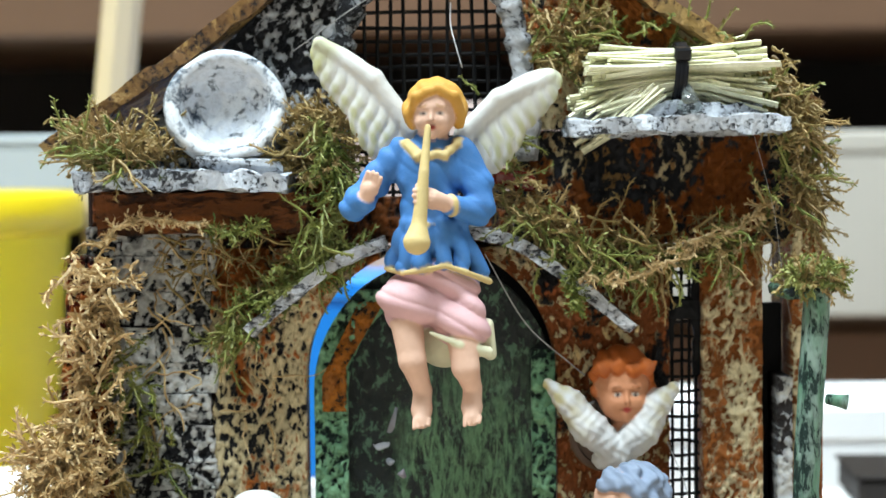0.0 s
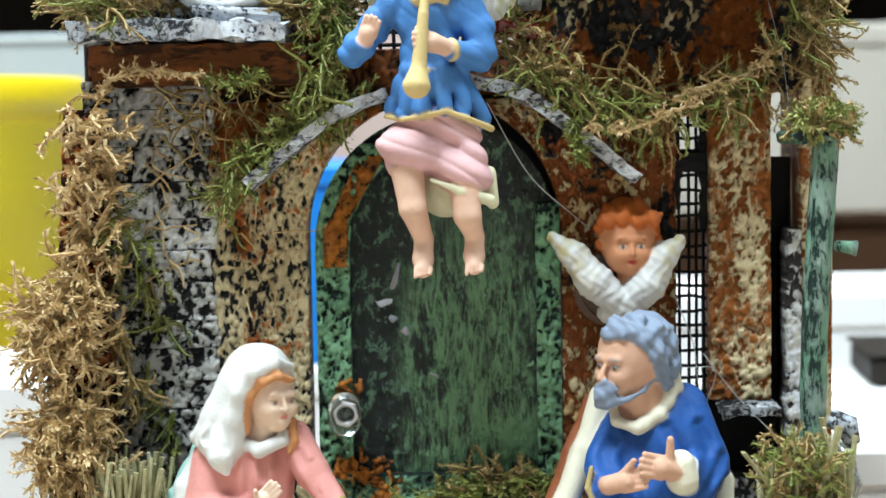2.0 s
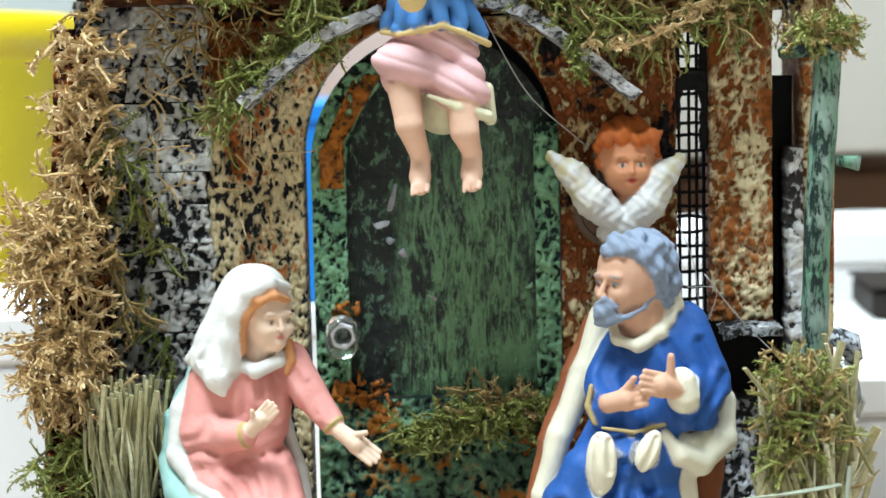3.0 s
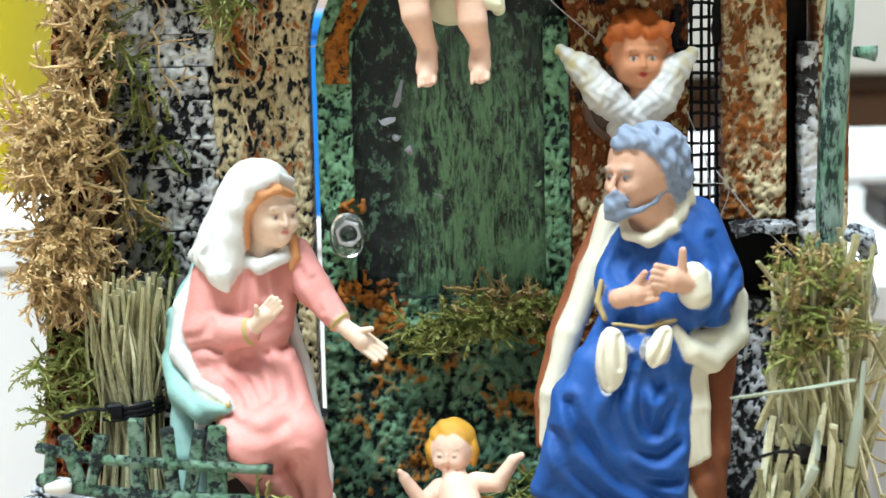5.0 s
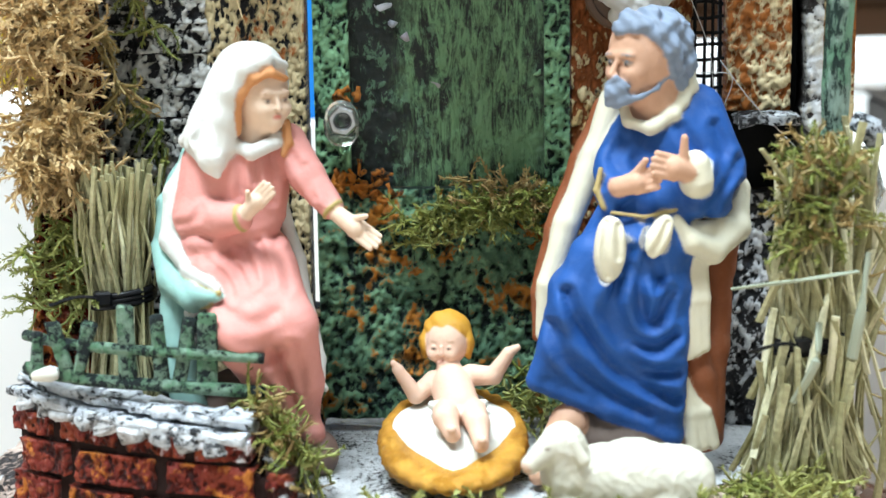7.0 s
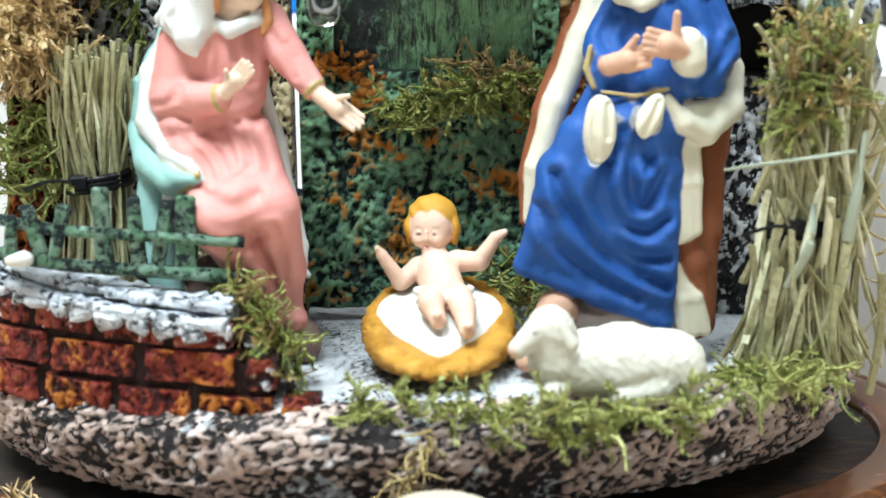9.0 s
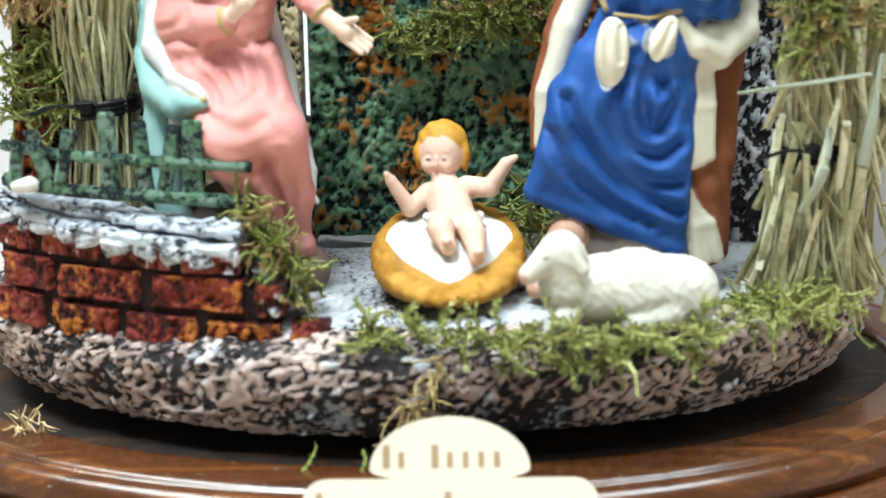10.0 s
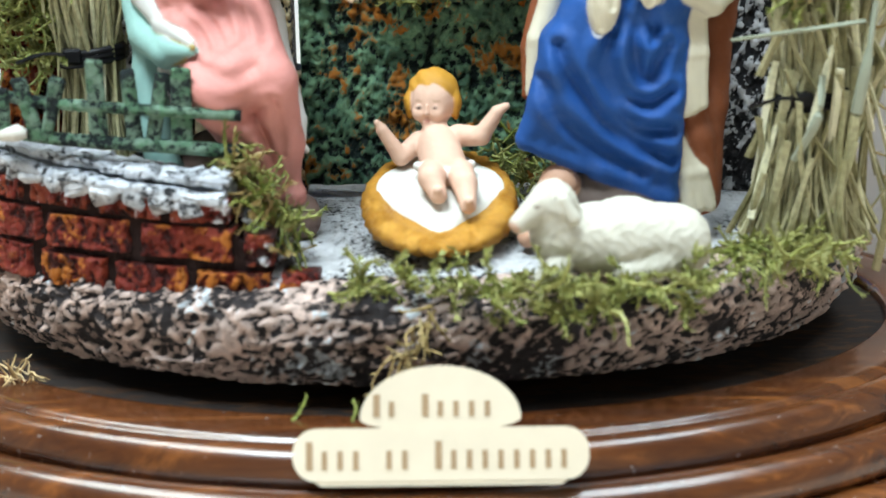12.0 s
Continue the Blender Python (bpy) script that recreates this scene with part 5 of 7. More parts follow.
def wing_axes(X, Z):
    """Along the wing's upper edge, and down from it."""
    left = X < -1.5
    run = np.where(left, (-(X + 6) * 18 + (Z - 146) * 17) / 24.8, ((X - 4) * 17 + (Z - 145) * 11) / 20.2)
    down = np.where(left, (-(X + 6) * 17 - (Z - 146) * 18) / 24.8, ((X - 4) * 11 - (Z - 145) * 17) / 20.2)
    return run, down


def plume(X, Y, Z):
    run, down = wing_axes(X, Z)
    return 0.42 * (0.5 - np.abs(np.sin(1.15 * run + 0.55 * down + 0.5 * np.sin(0.9 * down))) ** 0.8) * np.clip((down + 1.0) / 3, 0.1, 1)


def feather_wash(v, tint):
    """Yellow green paint brushed on the feather tips."""
    run, down = wing_axes(v[:, 0], v[:, 2])
    wing = (v[:, 1] > -15.5) & (v[:, 2] > 137) & (run > 2)
    streak = np.sin(1.15 * run + 0.55 * down + 0.5 * np.sin(0.9 * down)) ** 2 + 0.35 * np.sin(2.3 * v[:, 0] + 1.7 * v[:, 2])
    m = np.clip((down - 0.5) / 4, 0, 1) * np.clip(streak, 0, 1) * 0.75 + np.clip((run - 19) / 5, 0, 0.6)
    m = np.where(wing, np.clip(m, 0, 0.85), 0)[:, None]
    return tint * (1 - m) + np.array((0.42, 0.42, 0.17)) * m


s.ball((-15.2, -11, 153.0), (5.2, 1.7, 13.6), c_white, (0, -44, 0), 1.0)
s.ball((-12.0, -11.5, 147.0), (5.4, 1.6, 9.0), c_white, (0, -30, 0), 1.5)
s.limb([(-6, -12, 146), (-13, -12, 156), (-23.4, -11, 163)], [2.0, 2.0, 1.5], c_white, 1.2)
s.ball((13.0, -11, 149.2), (5.0, 1.7, 12.6), c_white, (0, 52, 0), 1.0)
s.ball((10.6, -11.5, 144.0), (4.6, 1.6, 8.6), c_white, (0, 34, 0), 1.5)
s.limb([(4, -12, 145), (11, -12, 152), (20.6, -11, 156)], [2.0, 2.0, 1.6], c_white, 1.2)
crease = lambda X, Y, Z: 0.2 * np.sin(1.1 * X + 0.7 * Z) * np.sin(0.8 * Z)
s.ball((-2.4, -19, 138.0), (6.6, 5.2, 7.8), c_blue, (0, 0, 0), 1.5, crease)
s.limb([(-2.6, -19, 132), (-2.6, -19, 128.6), (-2.0, -19.5, 125.4)], [5.6, 5.2, 6.0], c_blue, 1.6)
for x0, x1, y1, z1 in ((-7.0, -9.6, -20.5, 121.0), (-5.4, -7.4, -23.8, 120.4), (-2.8, -4.0, -25.6, 120.8), (0.0, 0.0, -25.6, 121.4), (2.0, 3.6, -24.2, 120.6), (3.0, 7.0, -21.0, 118.8)):
    s.limb([(x0, -21.6 - 0.4 * (y1 + 20.5) * -1, 128), (x1, y1, z1)], [1.6, 1.7], c_blue, 1.2)
s.limb([(-10.8, -21, 119.8), (-7.6, -25, 119.2), (-3.6, -27, 119.8), (0.4, -27, 120.6), (4.2, -25.6, 119.2), (8.6, -21.0, 117.2)], [0.65, 0.65, 0.65, 0.65, 0.7, 0.8], c_gold, 0.5)
s.limb([(-7.6, -21, 128.6), (-3, -24.6, 128.0), (3.0, -21.4, 128.4)], [0.9, 0.9, 0.9], c_gold, 0.5)
s.limb([(-6.8, -21, 143.6), (-4.4, -23.6, 141.0), (0.6, -23.6, 141.2), (3.2, -20.6, 143.8)], [0.9, 1.0, 1.0, 0.9], c_gold, 0.7, ripple(0.15, 2.2, 0, 2.0))
swathe = lambda X, Y, Z: 0.62 * np.sin(0.78 * Z + 0.34 * X + 0.5 * np.sin(0.3 * X))
s.ball((-2.2, -20, 115.5), (8.6, 6.8, 8.0), c_pink, (0, 6, 0), 2.0, swathe)
s.ball((-6.4, -24, 113.0), (6.2, 5.4, 5.0), c_pink, (0, 10, 0), 2.0, swathe)
s.ball((2.8, -23, 110.0), (6.0, 5.4, 5.4), c_pink, (0, 14, 0), 2.0, swathe)
s.limb([(-2.6, -27.6, 108.2), (3, -27.8, 106.0), (8.0, -25, 104.2)], [0.5, 0.9, 1.3], c_lining, 0.9)
s.limb([(8.0, -22, 109), (8.6, -22, 103.6)], [1.5, 1.4], c_lining, 0.8)
s.ball((0, -19, 105.6), (5.4, 5.0, 5.0), c_lining, (0, 0, 0), 1.0)
for x0, x1, x2, z0, z1 in ((-7.0, -6.0, -4.2, 107.0, 97.0), (3.2, 3.9, 5.2, 105.6, 97.4)):
    s.limb([(x0, -25.0, z0 + 3), (x1, -26.4, z0 - 4), (x2, -23.4, z1)], [3.2, 2.7, 1.9], c_skin, 1.0)
    s.limb([(x2, -23.4, z1), (x2 - 0.2, -24.0, z1 - 3.6), (x2 - 0.2, -25.6, z1 - 5.4)], [1.9, 2.1, 1.7], c_skin, 0.8)
    for k in range(4):
        s.limb([(x2 - 1.4 + k * 0.85, -26.2, z1 - 5.2), (x2 - 1.6 + k * 0.9, -27.0, z1 - 6.6 + 0.2 * k)], [0.7, 0.55], c_skin, 0.3)
s.limb([(-8.0, -18.5, 141.5), (-13.0, -19, 136), (-16.6, -20.5, 131.8)], [3.1, 3.0, 2.8], c_blue, 1.4, crease)
s.limb([(-16.4, -21, 131.6), (-14.6, -24, 132.6)], [2.8, 2.2], c_blue, 1.2)
palm(s, (-14.6, -24.5, 132.6), (-12.4, -26.5, 138.0), c_skin, 1.05)
s.limb([(3.4, -18.5, 141.5), (6.4, -19.5, 135.5), (6.8, -20.5, 131)], [3.3, 3.1, 3.0], c_blue, 1.4, crease)
s.limb([(6.6, -21, 130.6), (1.6, -25.6, 131.6)], [3.0, 2.1], c_blue, 1.2)
s.ball((1.5, -25.8, 131.7), (1.0, 2.3, 2.4), c_gold, (0, 0, 35), 0.4)
palm(s, (0.8, -26.4, 132.0), (-5.4, -31.0, 134.2), c_skin, 1.15)
s.limb([(-2.6, -27.0, 146.2), (-3.4, -29.6, 138.0), (-4.4, -31.2, 128.0)], [0.75, 1.1, 1.6], c_gold, 0.3)
s.limb([(-4.4, -31.2, 128.4), (-4.8, -31.8, 125.4)], [1.6, 2.7], c_gold, 0.4)
s.limb([(-1.8, -18.6, 143), (-1.6, -20, 147)], [3.0, 3.0], c_skin, 1.0)
s.ball((-1.4, -20.4, 149.6), (4.4, 4.8, 5.4), c_skin, (0, 0, 0), 1.0)
face(s, (-1.5, -20.6, 148.6), 4.8, c_skin, c_lip, 11, -6, 2, 1.0, 0.8)
lock = lambda X, Y, Z: 0.1 * np.sin(1.5 * X + 0.8 * Z) * np.sin(0.7 * Z)
s.ball((-1.2, -18.8, 151.4), (5.5, 5.8, 4.6), c_hair, (0, 0, 0), 0.8, lock)
for q in (-1, 1):
    s.ball((-1.3 + q * 4.6, -19.4, 148.9), (1.6, 2.8, 3.2), c_hair, (0, q * 10, 0), 0.9, lock)
    s.limb([(-1.0, -24.4, 153.4), (-1.2 + q * 3.4, -24.0, 152.0), (-1.2 + q * 4.7, -21.6, 148.8), (-1.2 + q * 4.5, -20.6, 146.8)], [1.0, 1.2, 1.2, 0.9], c_hair, 0.8, lock)
s.build("figurine_angel", 0.28, [SKIN, SKIN, (0.055, 0.19, 0.47), (0.66, 0.4, 0.41), (0.66, 0.66, 0.63), (0.56, 0.29, 0.05), (0.6, 0.46, 0.2), LIP, (0.68, 0.66, 0.46), (0.66, 0.55, 0.48), (0.4, 0.2, 0.06), EYE, (0.6, 0.57, 0.36)],
        M_FIGURE, "painted terracotta angel figurine in blue jacket playing a golden horn", "figurine",
        {3: lambda X, Y, Z: 0.6 * (0.62 - np.abs(np.sin(0.85 * Z + 0.42 * X + 0.6 * np.sin(0.3 * X + 0.1 * Z))) ** 0.8), 4: plume, 2: lambda X, Y, Z: 0.5 * (0.5 - np.abs(np.sin(0.55 * X + 0.5 * Z + 0.4 * np.sin(0.6 * X)))), 5: lambda X, Y, Z: 0.2 * (0.5 - np.abs(np.sin(1.0 * X + 0.5 * Z)))}, wash=feather_wash)

# winged head on the wall
s = Sculpt()
ROUGHW = lambda X, Y, Z: 0.1 * np.sin(1.2 * Z + 0.6 * X) * np.sin(0.9 * X)
s.ball((35.2, -3.4, 95.2), (5.8, 5.2, 6.8), 1, (0, 0, 0), 0.8)
s.ball((35.2, -5.0, 91.8), (4.6, 4.2, 4.0), 1, (0, 0, 0), 1.2)
face(s, (35.4, -3.8, 93.6), 5.4, 1, 4, 5, 4, 4)
s.limb([(35.4, -4, 88), (35.0, -4, 84)], [2.6, 2.0], 1, 0.8)
curly = lambda X, Y, Z: 0.3 * np.sin(1.3 * X + 0.5) * np.sin(1.2 * Z + 0.6 * X)
s.ball((35.2, -2.6, 98.8), (5.8, 5.4, 4.4), 2, (0, 0, 0), 0.8, curly)
for x, z, r in ((30.6, 97.0, 2.0), (30.4, 94.0, 1.4), (39.8, 97.4, 2.0), (40.4, 94.4, 1.5)):
    s.ball((x, -4.2, z), r, 2, k=0.8, fold=curly)
for x in (31.0, 34.0, 37.4, 40.0):
    s.ball((x, -7.4, 98.8 + 0.5 * math.sin(x)), (2.0, 1.6, 1.8), 2, k=0.6, fold=curly)
s.limb([(34.4, -6.0, 81.6), (28.6, -6.4, 86.8), (24.6, -5.6, 92.0), (20.6, -5.0, 95.6)], [3.0, 3.7, 3.0, 1.3], 3, 1.2, ROUGHW)
s.limb([(34.4, -6.0, 81.6), (38.8, -6.4, 86.0), (42.0, -5.6, 91.4), (45.4, -5.0, 94.6)], [3.0, 3.7, 3.0, 1.4], 3, 1.2, ROUGHW)
s.ball((33.4, -4.6, 80.6), (4.6, 3.4, 2.8), 3, k=1.2, fold=ROUGHW)
s.build("figurine_cherub", 0.26, [SKIN, (0.6, 0.26, 0.13), (0.46, 0.11, 0.016), (0.64, 0.64, 0.63), LIP, EYE, (0.56, 0.5, 0.26), LIP, LIP, (0.7, 0.6, 0.5), (0.3, 0.1, 0.03)],
        M_FIGURE, "painted cherub head with orange curls and white wings", "figurine",
        {2: lambda X, Y, Z: 0.7 * (0.5 - np.abs(np.sin(0.8 * X + 0.3 * Z))) * np.abs(np.sin(0.6 * Z + 0.4 * X)), 3: lambda X, Y, Z: 0.16 * np.sin(2.4 * X + 1.1 * np.sin(1.3 * Z)) * np.sin(2.1 * Z + 0.8 * np.sin(X))},
        wash=lambda v, c: np.where((c.min(axis=1) > 0.45)[:, None], c + (np.array((0.46, 0.38, 0.13)) - c) * (np.clip(np.abs(v[:, 0] - 34) / 9 - 0.45, 0, 1) * np.clip(0.55 + 0.8 * np.sin(1.5 * v[:, 0] + 0.6 * v[:, 2]) * np.sin(1.3 * v[:, 2]), 0, 1) * 0.9)[:, None], c))
solid("coin_disc", Geo().lathe([(0.1, 0), (7.0, 0), (7.4, 0.4), (7.4, 1.2), (7.0, 1.6), (6.0, 1.6), (5.8, 1.2), (0.1, 1.2)], c=(0, 0, 0), sides=40), painted("brown_plastic", (0.12, 0.07, 0.045), 0.35), "small brown plastic disc fixed behind the cherub", "disc", smooth=False)
disc = bpy.data.objects["coin_disc"]
disc.matrix_world = Matrix.Translation((0.0322, -0.0008, 0.0848)) @ Euler((radians(90), 0, 0)).to_matrix().to_4x4()

# baby on its back
s = Sculpt()
s.ball((-0.9, -18.8, 22.9), (4.2, 4.2, 4.6), 1, k=0.8)
face(s, (-1.3, -19.4, 22.5), 4.2, 1, 3, 4, -8, 4, 0.9, 0.5)
hb = lambda X, Y, Z: 0.12 * np.sin(2.0 * X + 1.5 * Z)
s.ball((-0.6, -17.4, 24.6), (4.7, 4.5, 4.2), 2, k=0.6, fold=hb)
for q in (-1, 1):
    s.ball((-0.8 + q * 4.0, -18.6, 22.5), (1.2, 2.2, 3.0), 2, k=0.6, fold=hb)
s.limb([(-0.8, -19.4, 19.6), (0.0, -22.5, 16.4)], [2.0, 3.4], 1, 1.2)
s.limb([(0.2, -23.6, 15.4), (1.2, -27.4, 12.6)], [4.0, 4.2], 1, 1.5)
s.limb([(-3.4, -28.4, 13.6), (1.4, -31.0, 13.0), (5.8, -27.8, 13.6)], [1.0, 1.2, 1.0], 5, 0.7)
s.limb([(-3.2, -22, 16.4), (-6.4, -24.6, 14.4), (-9.6, -25.4, 19.4)], [2.1, 1.7, 1.2], 1, 0.8)
s.limb([(3.6, -22, 17.4), (7.6, -24.2, 17.8), (10.4, -24.6, 22.0)], [2.2, 1.8, 1.3], 1, 0.8)
s.limb([(10.4, -24.6, 22.2), (12.0, -25.0, 23.2)], [1.2, 0.8], 1, 0.5)
s.limb([(-9.6, -25.4, 19.6), (-10.4, -25.8, 20.8)], [1.1, 0.7], 1, 0.5)
s.limb([(-0.8, -29.4, 12.4), (-1.0, -33.6, 12.8), (0.2, -36.4, 10.4)], [2.7, 2.4, 1.6], 1, 0.8)
s.limb([(3.8, -29.4, 12.4), (4.6, -34.6, 12.0), (5.2, -38.2, 9.0)], [2.7, 2.3, 1.5], 1, 0.8)
s.limb([(0.2, -36.4, 10.6), (0.1, -37.4, 11.6)], [1.5, 1.0], 1, 0.4)
s.limb([(5.2, -38.2, 9.4), (5.3, -39.4, 10.2)], [1.4, 0.9], 1, 0.4)
s.build("figurine_baby", 0.24, [SKIN, (0.76, 0.5, 0.38), (0.6, 0.3, 0.035), (0.66, 0.34, 0.27), EYE, OFFWHITE, LIP, LIP, LIP, (0.66, 0.46, 0.37), (0.5, 0.3, 0.2)],
        M_FIGURE, "painted terracotta baby figurine with golden hair lying in the basket", "figurine")
bpy.data.objects["figurine_baby"].location += Vector((-0.0008, 0, -0.0008))

# resting sheep
s = Sculpt()
wool = lambda X, Y, Z: 0.14 * np.sin(0.9 * X + 0.8 * Y + 0.7 * np.sin(0.6 * Z)) * np.sin(0.8 * Z + 0.5 * X) + 0.09 * np.sin(2.3 * X + 1.6 * np.sin(1.1 * Z + 0.7 * Y)) * np.sin(2.2 * Z + 1.3 * np.sin(1.3 * X + 0.5 * Y))
s.limb([(21, -49, 5.6), (31, -48.5, 5.4), (39, -48, 4.8)], [5.4, 6.6, 6.0], 1, 2.0, wool)
s.limb([(20, -50, 7), (19.2, -51, 11.4)], [4.8, 4.2], 1, 1.5, wool)
s.ball((19.0, -51.4, 12.4), (3.8, 3.4, 3.8), 1, (0, 20, 0), 0.8, wool)
s.limb([(17.2, -52.4, 12.2), (13.6, -53.6, 9.4)], [2.7, 1.8], 1, 0.8)
s.ball((12.8, -54.2, 9.0), (1.3, 1.4, 1.1), 2, paint=True)
s.limb([(20.6, -54.2, 13.4), (22.2, -54.6, 10.4)], [1.0, 1.3], 1, 0.4)
s.ball((16.4, -54.6, 12.4), (0.6, 0.6, 0.35), 3, paint=True)
s.limb([(20, -53, 2.0), (17.0, -55, 0.6)], [2.4, 1.6], 1, 0.8)
s.limb([(36, -52, 2.2), (30, -54.6, 1.0)], [3.2, 1.8], 1, 1.0, wool)
s.ball((40, -48, 4), (5.0, 5.6, 5.6), 1, k=1.4, fold=wool)
s.build("figurine_sheep", 0.28, [OFFWHITE, (0.58, 0.56, 0.48), (0.58, 0.38, 0.28), (0.2, 0.15, 0.12)], M_FIGURE, "cream painted resting sheep figurine on the moss", "figurine")
bpy.data.objects["figurine_sheep"].location += Vector((-0.0012, 0, 0))

# ---- the basket under the baby ----
basket = thing("basket", (0, -30, 0), "ochre painted straw basket lined with white cloth", "basket")


def basket_shell():
    g = Geo()
    sides, prof = 156, [(0.3, 0.2), (0.72, 0.6), (0.94, 3.2), (1.02, 6.2), (1.0, 8.0), (0.92, 9.0), (0.8, 9.0), (0.66, 7.8), (0.2, 7.0)]
    for i, (r, z) in enumerate(prof):
        for k in range(sides):
            w = 2 * math.pi * k / sides
            twist = 0.03 * abs(math.sin(13 * w + z * 0.35)) + 0.02 * math.sin(31 * w + z * 0.8) + 0.02 * noise.noise((math.cos(w) * 4, math.sin(w) * 4, z))
            q = r * (1 + twist * (1 if 2 <= i <= 5 else 0.3))
            y = (15.4 if math.sin(w) < 0 else 13.2) * q * math.sin(w)
            g.v.append((-0.5 + 12.9 * q * math.cos(w), -30 + y, z + 0.36 * y * (z / 9.0)))
    n = len(prof)
    for i in range(n - 1):
        for k in range(sides):
            k2 = (k + 1) % sides
            g.f.append((i * sides + k, i * sides + k2, (i + 1) * sides + k2, (i + 1) * sides + k))
    g.f.append(tuple(range(sides))[::-1])
    g.f.append(tuple((n - 1) * sides + k for k in range(sides)))
    return g


part("weave", basket_shell(), M_BASKET, basket, smooth=True)
cloth = Geo()
for i in range(13):
    for k in range(48):
        w, r = 2 * math.pi * k / 48, i / 12
        q = 1.04 - (0.32 if math.sin(w) < 0 else 0.08) * abs(math.sin(2 * w)) + 0.02 * math.sin(7 * w)
        y = 11.4 * r * q * math.sin(w)
        cloth.v.append((-0.4 + 11.4 * r * q * math.cos(w), -30 + y, 9.0 + 0.38 * y + (1.0 - r * r) * 1.0 + 0.35 * math.sin(5 * w) * r * r + 0.2 * noise.noise((w * 2, r * 4, 0)) - (1.2 if i == 12 else 0)))
for i in range(12):
    for k in range(48):
        k2 = (k + 1) % 48
        cloth.f.append((i * 48 + k, i * 48 + k2, (i + 1) * 48 + k2, (i + 1) * 48 + k))
part("cloth", cloth, M_CLOTH, basket, "white swaddling cloth", smooth=True)

# ---- the white bowl on the left ledge ----
bowl = Geo()
prof = [(0.2, 7.0), (6.5, 7.0), (9.5, 5.6), (11.6, 2.5), (12.2, -0.5), (11.6, -2.6), (10.4, -3.2), (9.2, -2.4), (8.2, 0.6), (6.6, 3.0), (4.0, 4.4), (0.2, 4.8)]
for r, d in prof:
    for k in range(48):
        w = 2 * math.pi * k / 48
        q = 1 + 0.035 * noise.noise((math.cos(w) * 2, math.sin(w) * 2, d * 0.2))
        bowl.v.append((r * q * math.cos(w), d + 0.4 * noise.noise((w, r * 0.3, 5)), r * 0.96 * q * math.sin(w)))
for i in range(len(prof) - 1):
    for k in range(48):
        k2 = (k + 1) % 48
        bowl.f.append((i * 48 + k, i * 48 + k2, (i + 1) * 48 + k2, (i + 1) * 48 + k))
tilt = Euler((radians(-14), 0, radians(6))).to_matrix()
bowl.v = [tuple(tilt @ Vector(p) + Vector((-42.5, -5.5, 150.8))) for p in bowl.v]
solid("clay_bowl", bowl, M_BOWL, "white painted clay bowl propped on the snowy ledge", "bowl", smooth=True)
solid("snow_lump", Geo().box((-40, -8, 139.8), (16, 8, 3.4), (0, 6, 8), cut=1.2, rough=1.6), M_SNOW, "lump of painted snow below the bowl", "snow lump")


# ---- straw ----
def stem(owner, a, b, r, bend=1.0, pinch=None):
    """One flattened, slightly bent straw."""
    g = Geo()
    a, b = Vector(a), Vector(b)
    mid = pinch if pinch is not None else a.lerp(b, 0.5)
    mid = Vector(mid) + Vector((rng.uniform(-bend, bend), rng.uniform(-bend, bend) * 0.4, rng.uniform(-bend, bend) * 0.4))
    g.tube(bezier([a, mid, b], 3), [r, r, r, r * 1.05, r, r, r * 0.9], 6, True, rng.uniform(0.28, 0.55))
    part("straw", g, M_STRAW, owner)


bundle = thing("straw_bundle", (44, -6, 148), "pale straw bundle tied with a black cable tie on the ledge", "straw bundle")
for k in range(150):
    w, r = rng.uniform(0, 2 * math.pi), math.sqrt(rng.random())
    y, z = -5.5 + 6.0 * r * math.cos(w), 156.5 + 5.2 * r * math.sin(w)
    fan = 1.0 + 0.95 * rng.random()
    low = 1.35 if z < 154 else 1.0
    x0, x1 = 46.4 - rng.uniform(13, 19.5) * (1.12 if z < 155 else 1.0), 46.4 + rng.uniform(9, 18.5)
    stem(bundle, (x0, -5.5 + (y + 5.5) * fan, 156.5 + (z - 156.5) * fan * low - 2.4 + rng.uniform(-1, 1)), (x1, -5.5 + (y + 5.5) * fan, 156.0 + (z - 156.5) * fan - 0.8 + rng.uniform(-1, 1)), rng.uniform(0.75, 1.6), 0.6, (46.4, -5.5 + (y + 5.5) * 0.9, 156.4 + (z - 156.5) * 0.9))
for k in range(22):
    x = rng.uniform(24, 34)
    stem(bundle, (x + rng.uniform(6, 12), -11, 151.5 + rng.uniform(0, 3)), (x, -14, 146 + rng.uniform(-2.5, 4)), rng.uniform(0.7, 1.3), 0.8)
g = Geo()
loop = [(46.4 + 0.5 * math.sin(w), -5.5 + 6.6 * math.cos(w), 156.4 + 6.0 * math.sin(w)) for w in [2 * math.pi * k / 32 for k in range(33)]]
for off in (-0.7, 0, 0.7):
    g.tube([(p[0] + off, p[1], p[2]) for p in loop], 0.62, 6, False)
part("cable_tie", g, M_TIE, bundle, "black cable tie", smooth=True)
part("tie_head", Geo().box((46.6, -11.8, 160.2), (3.2, 2.4, 2.6), (20, 0, 0), 0.4), M_TIE, bundle, "black cable tie head")
part("glue_drip", Geo().tube([(47.4, -10.6, 154), (47.8, -12.4, 151.5), (47.6, -13.6, 149.6)], [1.0, 1.6, 2.6], 10), m_glue, bundle, "clear hot glue", smooth=True)


